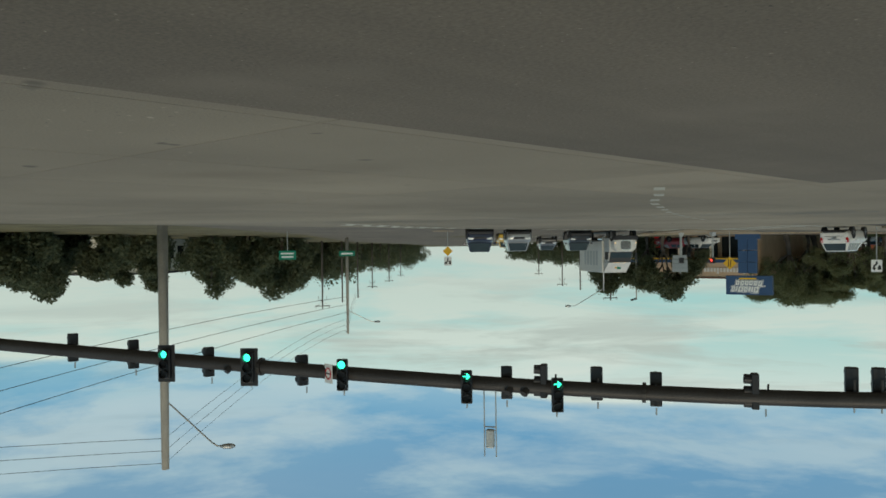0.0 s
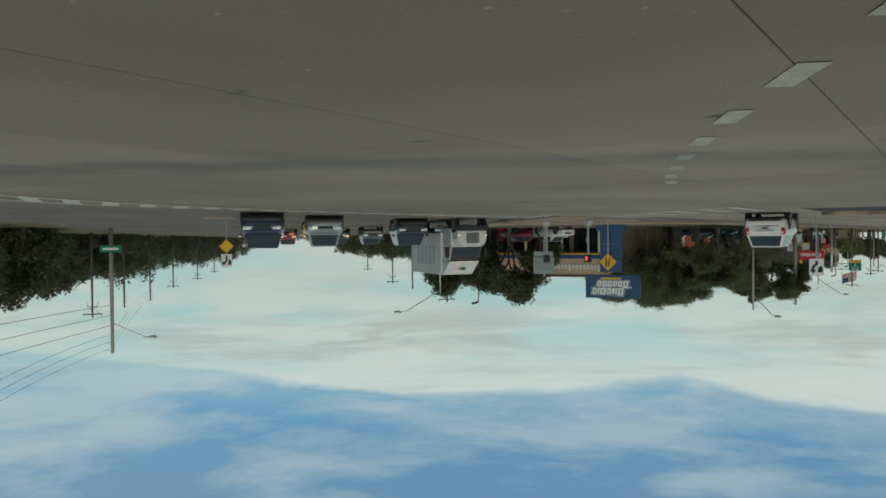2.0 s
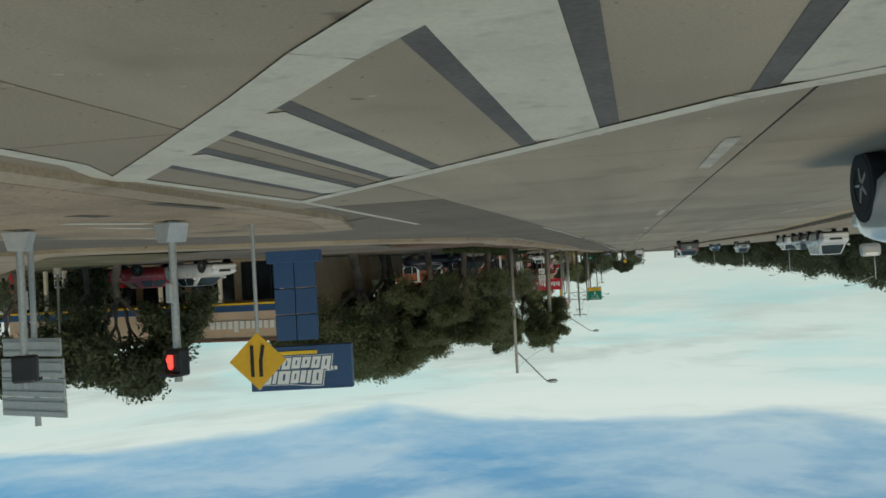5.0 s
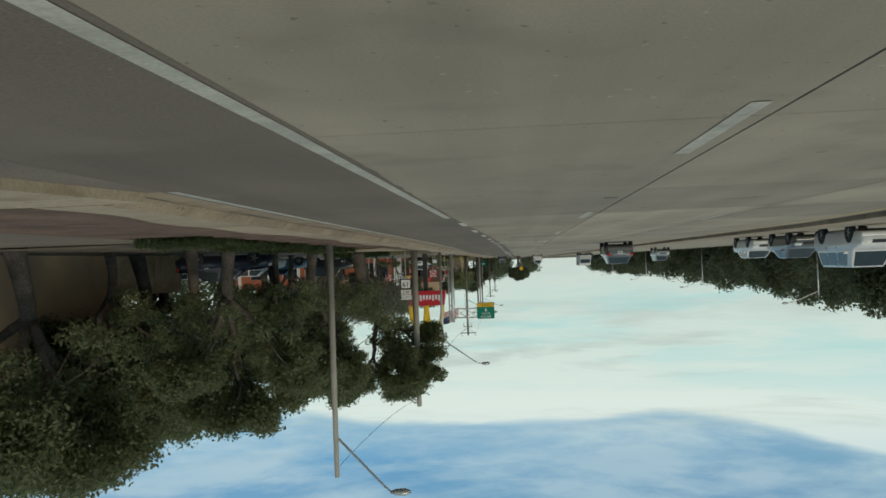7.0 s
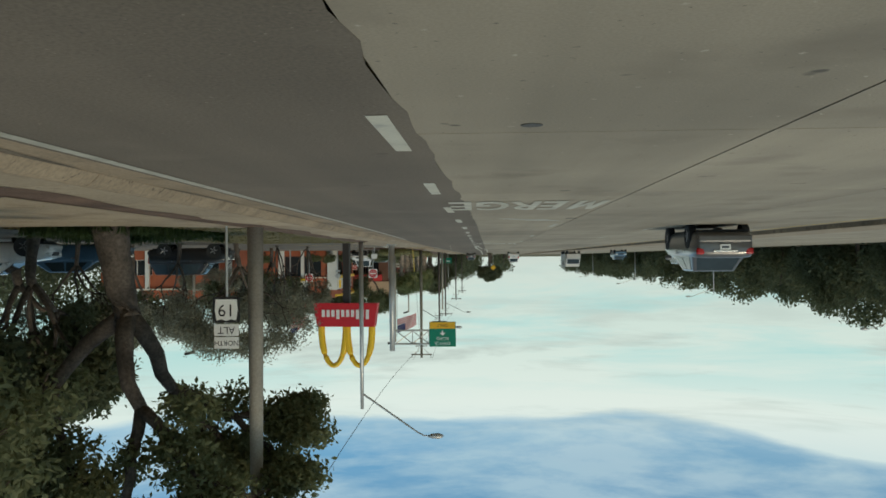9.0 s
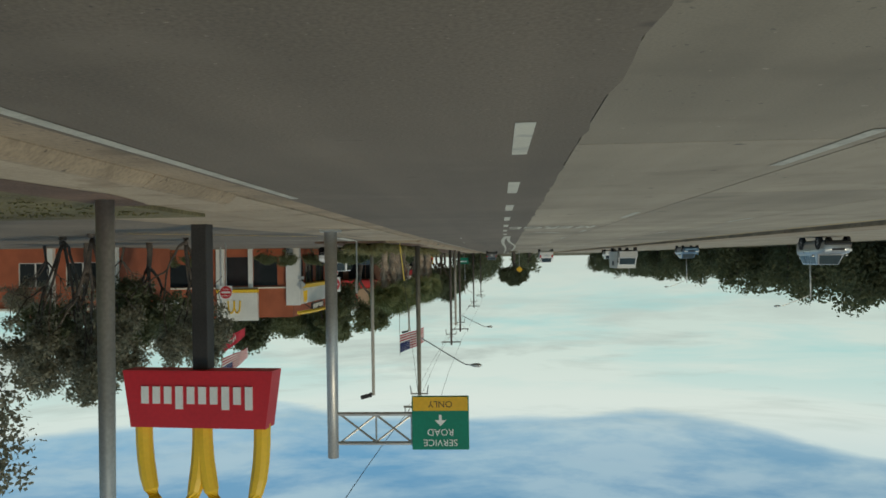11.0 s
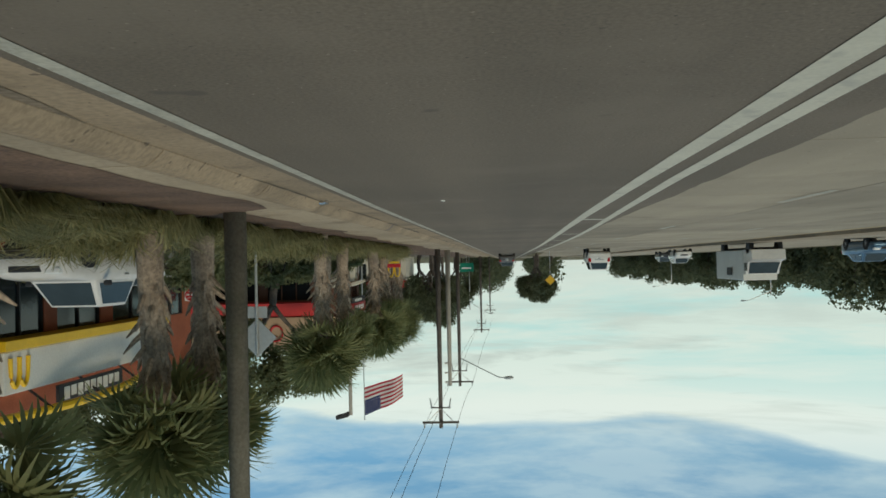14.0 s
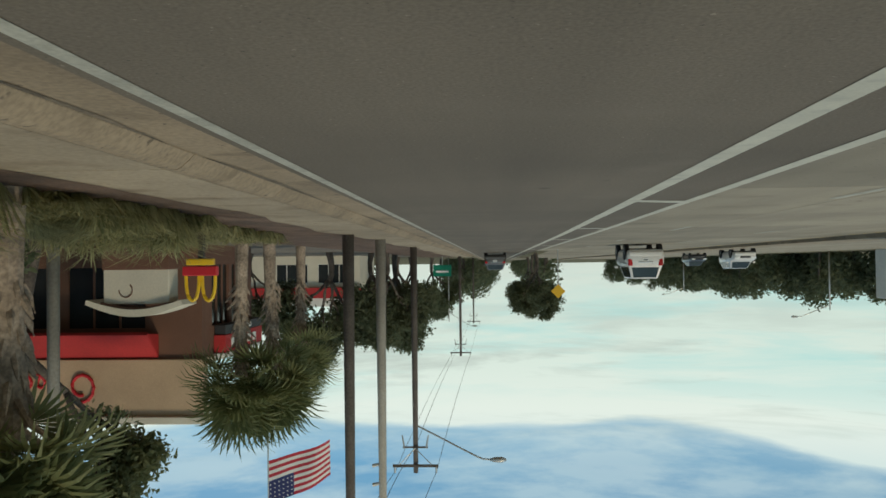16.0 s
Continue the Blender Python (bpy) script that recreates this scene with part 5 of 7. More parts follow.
# route markers
ob, pl = sign("route_marker", 27.9, 124.6, 1.75, 0, "white route marker with black number 19", "box", 0.66, 0.62, SIGNBLACK, z_foot=0.1)
sh = [(-0.26, -0.25), (0.26, -0.25), (0.28, 0.0), (0.24, 0.26), (0.12, 0.23), (0, 0.27), (-0.12, 0.23), (-0.24, 0.26), (-0.28, 0.0)]
part("shield", aprism([(px, 2.06 + pz) for px, pz in sh], -0.012, -0.0085, "y"), SIGNWHITE, pl)
words(pl, "19", 0.42, 0, 2.06, SIGNBLACK, -0.015)
pl2 = part("alt_plate", abox(0, 0, 2.55, 0.6, 0.016, 0.28, 0.0), SIGNWHITE, ob)
words(pl2, "ALT", 0.24, 0, 2.55, SIGNBLACK)
pl3 = part("north_plate", abox(0, 0, 2.86, 0.6, 0.016, 0.28, 0.0), SIGNWHITE, ob)
words(pl3, "NORTH", 0.17, 0, 2.86, SIGNBLACK)
part("post_top", atube([(0, 0.045, 2.3), (0, 0.045, 3.0)], 0.035, 8), GALV, ob)

# service road sign on a cantilever
ob = thing("overhead_sign", 27.45, 160.0, 0.0, 0, "green service road sign on a galvanised cantilever", "road sign")
part("post", atube([(0, 0, -0.2), (0, 0, 7.1)], [0.2, 0.17], 16), GALV, ob, smooth=True)
part("base_plate", abox(0, 0, 0.05, 0.6, 0.6, 0.1), GALV, ob)
for z in (5.75, 6.65):
    part("chord", atube([(0, 0, z), (-3.9, 0, z)], 0.06, 8), GALV, ob)
for x0 in (-0.25, -1.35):
    part("lattice", atube([(x0, 0, 5.78), (x0 - 1.1, 0, 6.62)], 0.035, 6), GALV, ob)
    part("lattice", atube([(x0, 0.02, 6.62), (x0 - 1.1, 0.02, 5.78)], 0.035, 6), GALV, ob)
    part("lattice_upright", atube([(x0 - 1.1, 0, 5.75), (x0 - 1.1, 0, 6.65)], 0.03, 6), GALV, ob)
plate = part("plate", abox(-3.35, -0.12, 6.0, 1.75, 0.05, 1.65, 0.02), SIGNGREEN, ob)
yel = part("yellow_panel", abox(-3.35, -0.155, 5.42, 1.68, 0.02, 0.42), SIGNYEL, plate)
words(plate, "SERVICE", 0.29, -3.35, 6.6, SIGNWHITE, -0.15)
words(plate, "ROAD", 0.29, -3.35, 6.28, SIGNWHITE, -0.15)
words(yel, "ONLY", 0.28, -3.35, 5.42, SIGNBLACK, -0.17)
part("arrow", aprism([(-3.39, 5.76), (-3.31, 5.76), (-3.31, 5.92), (-3.17, 5.92), (-3.35, 6.1), (-3.53, 5.92), (-3.39, 5.92)], -0.152, -0.148, "y"), SIGNWHITE, plate)


def no_entry(x, y, turn, z0=1.9, size=0.76):
    ob, _ = sign("no_entry_sign", x, y, z0, turn, "white square sign with a red no entry disc", "box", size, size, SIGNWHITE, z_foot=0.05)
    zc = z0 + size / 2
    r = size * 0.47
    disc = part("disc", aprism([(r * math.cos(k * math.pi / 12), zc + r * math.sin(k * math.pi / 12)) for k in range(24)], -0.014, -0.009, "y"), SIGNRED, ob)
    part("bar", abox(0, -0.017, zc, r * 1.5, 0.005, r * 0.3), SIGNWHITE, disc)
    words(disc, "DO", size * 0.17, -size * 0.17, zc + size * 0.24, SIGNWHITE, -0.016)
    words(disc, "NOT", size * 0.17, size * 0.13, zc + size * 0.24, SIGNWHITE, -0.016)
    words(disc, "ENTER", size * 0.17, 0, zc - size * 0.26, SIGNWHITE, -0.016)
    return ob


no_entry(31.0, 178.6, 5, 1.85, 0.78)
no_entry(36.5, 177.5, 5, 2.2, 0.7)
no_entry(37.9, 215.0, 5, 1.8, 0.6)
ob, pl = sign("diamond_sign", 29.5, 197.2, 2.1, 180, "grey back of a diamond warning sign on a post", "diamond", 0.95, 0.95, SIGNBACK, z_foot=0.1)
part("small_plate", abox(0, 0, 1.95, 0.5, 0.016, 0.28), SIGNBACK, ob)
ob, pl = sign("diamond_sign", 37.5, 198.9, 2.5, 180, "grey back of a small diamond sign by the restaurant", "diamond", 0.75, 0.75, SIGNBACK, z_foot=0.02)
part("small_plate", abox(0, 0, 2.33, 0.5, 0.016, 0.24), SIGNBACK, ob)
ob, pl = sign("octagon_sign", 29.4, 176.4, 1.9, 85, "grey edge of an octagonal stop sign", "octagon", 0.76, 0.76, SIGNBACK, z_foot=0.02)
ob, pl = sign("low_white_sign", 30.5, 175.6, 0.55, 8, "small blank white sign board on a short post", "box", 0.5, 0.4, SIGNWHITE, z_foot=0.03, category="sign")
ob, pl = sign("green_sign", 28.2, 291, 0.9, 0, "green street sign far along the sidewalk", "box", 1.9, 1.2, SIGNGREEN, z_foot=0.1)
bar(pl, 0, 1.6, 1.3, 0.2, SIGNWHITE)
ob, pl = sign("yellow_arrow_sign", 18.6, 262, 2.3, 0, "yellow diamond warning sign before the median trees", "diamond", 1.0, 1.0, SIGNYEL, z_foot=0.1)


# ---- poles, lamps and wires ----
def street_lamp(x, y, arm_x, arm_y, top, lamp_z, label, material=POLECON, r0=0.14, r1=0.09, z=0.0):
    """A pole with a long curved arm that carries a cobra-head lamp at (arm_x, arm_y, lamp_z)."""
    ob = thing("street_lamp", x, y, z, 0, label, "street lamp", "street lamps")
    part("pole", atube([(0, 0, -0.2), (0, 0, top * 0.5), (0, 0, top)], [r0, (r0 + r1) / 2, r1], 12), material, ob, smooth=True)
    dx, dy, dz = arm_x - x, arm_y - y, lamp_z - z
    z0 = min(top - 0.35, dz - 1.2) if dz < top else top - 0.35
    z0 = min(z0, dz - (2.1 if dz > 9 else 1.3))
    pts = [(dx * k, dy * k, z0 + (dz - z0) * r) for k, r in ((0, 0), (0.3, 0.37), (0.6, 0.74), (0.74, 0.91), (0.82, 0.985), (0.95, 1.0))]
    part("arm", atube(pts, [0.05, 0.046, 0.042, 0.038, 0.034, 0.03], 8), GALV, ob)
    d = Vector((dx, dy, 0)).normalized()
    a = Vector((dx, dy, dz)) - d * 0.45
    head = bmesh.new()
    tube(head, [a, a + d * 0.2, a + d * 0.55, a + d * 0.75], [0.05, 0.12, 0.14, 0.05], 8)
    part("lamp_head", head, SIGNBACK, ob, smooth=True)
    return ob


street_lamp(28.3, 105.0, 25.9, 105.05, 8.6, 9.3, "tall concrete street lamp with a long arm", z=0.1)
street_lamp(27.4, 144.8, 23.8, 145.0, 8.2, 9.55, "slim grey street lamp with a long arm over the road", GALV, 0.12, 0.08, 0.0)
street_lamp(54.6, 86.7, 58.0, 84.0, 7.0, 8.3, "slim street lamp beside the cross road", GALV, 0.1, 0.07, z=-0.45)
for y in (177, 236, 300, 370):
    street_lamp(-15, y, -11, y, 6.6, 7.3, "distant street lamp beyond the opposite carriageway", GALV, 0.11, 0.07)
street_lamp(29.3, 329, 25.4, 329, 9.5, 10.2, "distant street lamp above the sidewalk", GALV, 0.11, 0.07)


def box_lamp(x, y, h, label, r=0.11, z=0.05):
    ob = thing("car_park_lamp", x, y, z, 0, label, "lamp post", "car park lamps")
    part("pole", atube([(0, 0, -0.2), (0, 0, h)], [r, r * 0.8], 12), POLECON, ob, smooth=True)
    part("base", atube([(0, 0, -0.2), (0, 0, 0.5)], 0.22, 14), POLECON, ob)
    part("lamp_head", moved(abox(0.42, 0, 0, 0.62, 0.36, 0.2, 0.03), Matrix.Translation((0, 0, h - 0.05)) @ Matrix.Rotation(radians(-14), 4, "Y")), DARKSTEEL, ob)
    part("arm", atube([(0, 0, h - 0.1), (0.2, 0, h - 0.12)], 0.05, 6), DARKSTEEL, ob)
    return ob


box_lamp(29.3, 181.2, 8.6, "pale concrete car park lamp post with a box head")
box_lamp(31.0, 217.6, 8.2, "pale concrete lamp post beside the restaurant")
box_lamp(51.4, 88.8, 7.6, "lamp post in front of the shop row", 0.08, -0.1)
box_lamp(43.5, 168.0, 8.0, "pale lamp post in front of the red restaurant")


def utility_pole(x, y, h, label, cross=True, material=POLEWOOD, r=0.16, z=0.0, turn=0, arm=None):
    ob = thing("utility_pole", x, y, z, turn, label, "utility pole", "utility poles")
    part("pole", atube([(0, 0, -0.3), (0, 0, h * 0.5), (0, 0, h)], [r, r * 0.85, r * 0.68], 12), material, ob, smooth=True)
    if cross:
        arm_bar = part("crossarm", abox(0, -0.14, h - 0.35, 2.1, 0.1, 0.12, 0.01), material, ob)
        for dx in (-0.95, 0.95):
            part("insulator", atube([(dx, -0.14, h - 0.3), (dx, -0.14, h - 0.02)], [0.05, 0.04], 8), SIGNBACK, arm_bar)
        for s in (-1, 1):
            part("brace", atube([(s * 0.75, -0.16, h - 0.4), (0, -0.16, h - 1.15)], 0.02, 6), GALV, ob)
        for dx in (-0.5, 0.5):
            part("cutout", atube([(dx, -0.15, h - 1.15), (dx * 1.2, -0.15, h - 1.75)], [0.05, 0.03], 6), SIGNBACK, ob)
        part("lower_bar", abox(0, -0.14, h - 1.2, 1.15, 0.07, 0.07), material, ob)
    else:
        for k in range(3):
            part("insulator", atube([(0.05, 0, h - 0.25 - 0.6 * k), (0.32, 0, h - 0.2 - 0.6 * k)], [0.04, 0.06], 8), SIGNBACK, ob)
    if arm:
        dx, dy, dz, z0 = arm
        pts = [(dx * k, dy * k, z0 + (dz - z0) * r) for k, r in ((0, 0), (0.3, 0.37), (0.6, 0.74), (0.74, 0.91), (0.82, 0.985), (0.95, 1.0))]
        part("lamp_arm", atube(pts, 0.04, 8), GALV, ob)
        d = Vector((dx, dy, 0)).normalized()
        a = Vector((dx, dy, dz)) - d * 0.4
        part("lamp_head", tube(bmesh.new(), [a, a + d * 0.2, a + d * 0.55, a + d * 0.75], [0.05, 0.12, 0.14, 0.05], 8), SIGNBACK, ob, smooth=True)
    return ob


utility_pole(37.7, 20.4, 11.6, "concrete utility pole with a lamp arm behind the signals", False, POLECON, 0.26, 0, 0, (-1.9, 2.3, 10.6, 8.2))
utility_pole(74.5, 63.4, 11.3, "timber utility pole with a street lamp beside the cross road", False, POLECON, 0.2, -0.4, 0, (-2.1, 2.7, 10.0, 8.6))
utility_pole(27.43, 189.2, 10.95, "weathered grey-green utility pole with crossarm and lamp arm", True, POLEOLD, 0.17, 0.1, 0, (-3.8, -1.0, 7.8, 6.0))
utility_pole(27.2, 225.6, 10.4, "timber utility pole with crossarm and braces", True, POLEWOOD, 0.16, 0.1)
utility_pole(26.9, 230.0, 8.6, "pale concrete pole without crossarm at the kerb", False, POLECON, 0.17, 0.1)
utility_pole(26.9, 242.0, 10.4, "timber utility pole with crossarm and lamp arm", True, POLEWOOD, 0.16, 0.1, 0, (-3.8, 0, 9.8, 8.2))
utility_pole(26.3, 289.0, 10.2, "distant timber utility pole along the sidewalk", True, POLEWOOD, 0.16, 0.1)
utility_pole(25.8, 340.0, 10.5, "distant timber utility pole along the sidewalk", True, POLEWOOD, 0.16, 0.1)
utility_pole(27.45, 125.6, 9.6, "thick concrete utility pole at the kerb", False, POLECON, 0.21, 0.1)
for s, q, h in ((62, 28, 10), (75, 27, 10), (95, 27, 10.5), (120, 27, 10), (150, 26, 10), (190, 26, 10), (62, -13, 9.3), (85, -12, 9), (110, -12, 9.5), (160, -12, 9)):
    v = cross_at(s, q)
    utility_pole(v[0], v[1], h, "distant utility pole beside the cross road", s % 2 == 0, POLEWOOD, 0.15, -0.45, 130)


def wire(a, b, sag, r=0.012, label="thin black overhead wire"):
    a, b = Vector(a), Vector(b)
    n = 14
    pts = [a.lerp(b, k / n) - Vector((0, 0, sag * 4 * (k / n) * (1 - k / n))) for k in range(n + 1)]
    return solo("overhead_wire", atube(pts, r, 4), WIRE, label, "wire", "overhead wires")


for k, (dx, dz) in enumerate(((-0.95, -0.05), (0.95, -0.05), (0, -1.2))):
    chain = [(27.35, 189.2, 11.3), (27.3, 225.0, 10.7), (26.9, 242.0, 10.5), (26.3, 289, 10.3), (25.8, 340, 10.6)]
    for a, b in zip(chain, chain[1:]):
        wire((a[0] + dx, a[1], a[2] + dz), (b[0] + dx, b[1], b[2] + dz), 0.35)
wire((27.45, 125.6, 9.2), (27.35, 189.2, 10.1), 0.9, 0.016)
for k in range(3):
    wire((37.7, 20.4, 11.3 - 0.6 * k), (74.5, 63.4, 10.4 - 0.6 * k), 0.9)
    wire((37.7, 20.4, 11.3 - 0.6 * k), (54.0, -26, 11.4 - 0.6 * k), 0.9)
    wire((74.5, 63.4, 10.4 - 0.6 * k), (*cross_at(95, 27), 9.8 - 0.6 * k), 0.6)
for k in range(3):
    wire((48 - 4 * k, 8 - 6 * k, 8.4 + 1.6 * k), (74.5, 63.4, 6.6 + 0.9 * k), 0.5, 0.02, "thick black overhead cable")
wire((28.3, 105, 8.4), (27.45, 125.6, 9.2), 0.3)
guy = thing("guy_wire", 27.54, 179.8, 0.1, 0, "steel guy wire with a yellow guard tube", "guy wire")
part("cable", atube([(0, 0, -0.1), (-0.06, 9.3, 10.1)], 0.012, 5), WIRE, guy)
part("guard", atube([(0, 0.03, 0), (-0.012, 1.96, 2.13)], 0.026, 8), YELLOWTUBE, guy)


# ---- flags ----
def waving(w, h, u, v):
    # a slack flag: the free end hangs, most of all its upper corner
    limp = 0.33 if w < 3 else 0.10
    ripple = 0.055 * w * math.sin(9.0 * u + 2.2 * v) * u
    return (u * w * (0.97 - 0.06 * u), 0.10 * w * math.sin(3.5 * u + 0.8 * v) * u + ripple, (v - 1) * h - w * u * (0.24 + limp * 0.4 + limp * v) - 0.02 * w * math.sin(7 * u) * u)


def flag_piece(w, h, u0, u1, v0, v1, nu=12, nv=2):
    bm = bmesh.new()
    grid = [[bm.verts.new(waving(w, h, u0 + (u1 - u0) * i / nu, v0 + (v1 - v0) * j / nv)) for i in range(nu + 1)] for j in range(nv + 1)]
    for j in range(nv):
        for i in range(nu):
            bm.faces.new((grid[j][i], grid[j][i + 1], grid[j + 1][i + 1], grid[j + 1][i]))
    return bm


def flagpole(x, y, top, flags, turn, label):
    ob = thing("flagpole", x, y, 0.05, 0, label, "flagpole")
    part("pole", atube([(0, 0, -0.2), (0, 0, top)], [0.07, 0.035], 10), GALV, ob)
    part("ball", atube([(0, 0, top), (0, 0, top + 0.07), (0, 0, top + 0.14)], [0.03, 0.07, 0.02], 10), GALV, ob)
    for kind, z, w, h in flags:
        m = Matrix.Translation((x, y, z)) @ Matrix.Rotation(radians(turn), 4, "Z")
        f = thing("flag", 0, 0, 0, 0, "striped red and white flag with a blue corner" if kind == "stripes" else "plain red flag with a white curve", "flag")
        f.matrix_basis = m
        if kind == "stripes":
            for k in range(13):
                v1 = 1 - k / 13
                u0 = 0.40 if k < 7 else 0.0
                part("stripe", flag_piece(w, h, u0, 1.0, v1 - 1 / 13, v1, nv=1), FLAGRED if k % 2 == 0 else FLAGWHITE, f)
            canton = part("canton", flag_piece(w, h, 0, 0.40, 6 / 13, 1.0, 4, 3), FLAGBLUE, f)
            s = 0.022 * w / 1.5
            spiky = [(s * (1.0 if a % 2 == 0 else 0.45) * math.sin(a * math.pi / 5), s * (1.0 if a % 2 == 0 else 0.45) * math.cos(a * math.pi / 5)) for a in range(10)]
            shape = bpy.data.meshes.new("star")
            bm = aprism(spiky, -0.012, 0.012, "y")
            bm.to_mesh(shape)
            bm.free()
            shape.materials.append(FLAGWHITE)
            for i in range(6):
                for j in range(5):
                    star = new("star", shape)
                    star.parent = canton
                    star.location = waving(w, h, 0.035 + 0.066 * i, 1 - (0.05 + 0.1 * j))
        else:
            cloth = part("cloth", flag_piece(w, h, 0, 1, 0, 1, 12, 4), FLAGRED, f)
            for side in (0.012, -0.012):
                for u0, v0, v1 in ((0.28, 0.30, 0.62), (0.36, 0.42, 0.72), (0.47, 0.36, 0.72), (0.55, 0.28, 0.62)):
                    part("mark", moved(flag_piece(w, h, u0, u0 + 0.045, v0, v1, 2, 2), Matrix.Translation((0, side, 0))), FLAGWHITE, cloth, "plain white mark")
    return ob


flagpole(35.5, 248.5, 14.1, [("stripes", 13.9, 3.65, 2.4)], 172, "tall steel flagpole flying a large flag")
flagpole(41.0, 190.2, 9.0, [("stripes", 8.9, 1.9, 1.3), ("plain", 7.3, 1.7, 1.1)], 165, "steel flagpole with two flags by the restaurant")

# ---- buildings and their signs ----
def wall_with_windows(parent, x0, x1, y, z0, z1, holes, thick, material, along_x=True, name="wall"):
    """A wall along x (or along y) with real openings; each hole is (from, to, sill, head). It is built of the pieces round the openings."""
    cuts = sorted({x0, x1, *[h[0] for h in holes], *[h[1] for h in holes]})
    for a, b in zip(cuts, cuts[1:]):
        spans = [(h[2], h[3]) for h in holes if h[0] <= a + 1e-4 and h[1] >= b - 1e-4]
        zs = [z0]
        for s, e in sorted(spans):
            zs += [s, e]
        zs.append(z1)
        for lo, hi in zip(zs[0::2], zs[1::2]):
            if hi - lo > 0.01:
                c = ((a + b) / 2, y + thick / 2, (lo + hi) / 2, b - a, thick, hi - lo) if along_x else (y + thick / 2, (a + b) / 2, (lo + hi) / 2, thick, b - a, hi - lo)
                part("wall_section", abox(*c), material, parent)


def glazed(parent, a, b, lo, hi, y, along_x=True, bars=1, frame_mat=WHITEWALL):
    """A window in an opening: frame bars and a dark pane set back."""
    w = new("window")
    w.parent = parent
    pane = abox((a + b) / 2, y + 0.12, (lo + hi) / 2, b - a, 0.03, hi - lo) if along_x else abox(y + 0.12, (a + b) / 2, (lo + hi) / 2, 0.03, b - a, hi - lo)
    part("pane", pane, WINGLASS, w)
    bm = bmesh.new()
    for k in range(bars + 2):
        u = a + (b - a) * k / (bars + 1)
        if along_x:
            box(bm, u, y + 0.08, (lo + hi) / 2, 0.07, 0.09, hi - lo)
        else:
            box(bm, y + 0.08, u, (lo + hi) / 2, 0.09, 0.07, hi - lo)
    for z in (lo, hi):
        if along_x:
            box(bm, (a + b) / 2, y + 0.08, z, b - a, 0.09, 0.07)
        else:
            box(bm, y + 0.08, (a + b) / 2, z, 0.09, b - a, 0.07)
    part("window_frame", bm, frame_mat, w)
    return w


def arch_mark(parent, x, y, z, w, h, material, thick=0.1, r=0.06, along_x=True, name="arch_mark"):
    """Two tall rounded arches side by side, a plain shape."""
    bm = bmesh.new()
    for s in (-1, 1):
        pts = []
        for k in range(13):
            t = math.pi * k / 12
            u = s * w / 4 + math.cos(t) * w / 4 * (1.0)
            v = h * math.sin(t) ** 0.7
            pts.append((x + u, y, z + v) if along_x else (y, x + u, z + v))
        tube(bm, pts, [r * 1.2] + [r] * 11 + [r * 1.2], 8)
    return part(name, bm, material, parent)


# the red restaurant
rest = thing("restaurant", 0, 0, 0, 0, "red-brown fast food restaurant with white panels and yellow trim", "building")
RX, RY, RX1, RY1, RH = 38.3, 199.4, 60.0, 216.0, 5.45
front_holes = [(39.5, 41.42, 0.65, 2.95), (41.82, 43.68, 0.65, 2.95), (46.2, 49.0, 1.2, 3.0), (51.5, 54.5, 1.2, 3.0)]
wall_with_windows(rest, RX, RX1, RY, 0, RH, front_holes, 0.3, BRICKRED)
for h in front_holes:
    glazed(rest, *h[:2], *h[2:], RY, True, 0, DARKSTEEL)
side_holes = [(200.6, 203.2, 0.9, 3.0), (204.0, 207.0, 0.9, 3.0), (208.0, 211.5, 0.9, 3.0), (212.4, 215.0, 0.9, 3.0)]
wall_with_windows(rest, RY + 0.3, RY1, RX, 0, RH, side_holes, 0.3, BRICKRED, False)
for h in side_holes:
    glazed(rest, *h[:2], *h[2:], RX, False, 1, DARKSTEEL)
part("wall", abox((RX + RX1) / 2, RY1 - 0.15, RH / 2, RX1 - RX - 0.6, 0.3, RH), BRICKRED, rest)
part("wall", abox(RX1 - 0.15, (RY + RY1) / 2 + 0.15, RH / 2, 0.3, RY1 - RY - 0.6, RH), BRICKRED, rest)
part("roof", abox((RX + RX1) / 2, (RY + RY1) / 2, RH - 0.25, RX1 - RX - 0.7, RY1 - RY - 0.7, 0.2), ROOFDARK, rest)
part("pier", abox(RX - 0.02, RY - 0.05, 1.55, 0.5, 0.5, 3.1, 0.02), WHITEWALL, rest)
part("pier", abox(41.62, RY - 0.05, 1.55, 0.36, 0.3, 3.1, 0.02), WHITEWALL, rest)
part("pier", abox(44.05, RY - 0.05, 1.55, 0.68, 0.3, 3.1, 0.02), WHITEWALL, rest)
part("ledge", abox(47.5, RY - 0.06, 3.1, 17.5, 0.2, 0.12, 0.01), CREAM, rest)
pan = part("white_panel", abox(42.62, RY - 0.25, 4.56, 3.25, 0.4, 2.2, 0.05), WHITEWALL, rest)
arch_mark(pan, 42.85, RY - 0.5, 4.1, 0.95, 0.95, ARCHYEL)
part("yellow_band", abox(42.62, RY - 0.30, 3.33, 3.3, 0.45, 0.24, 0.02), ARCHYEL, rest)
pan2 = part("corner_panel", abox(RX - 0.35, 204.6, 3.82, 0.75, 9.6, 1.24, 0.04), WHITEWALL, rest)
part("corner_panel", abox(RX - 0.14, RY - 0.24, 2.25, 1.12, 0.4, 4.5, 0.04), WHITEWALL, rest)
arch_mark(pan2, 200.5, RX - 0.77, 3.4, 0.9, 0.85, ARCHYEL, along_x=False)
part("yellow_band", abox(RX - 0.4, 205.6, 3.03, 0.9, 11.8, 0.30, 0.02), ARCHYEL, rest)
brow = bmesh.new()
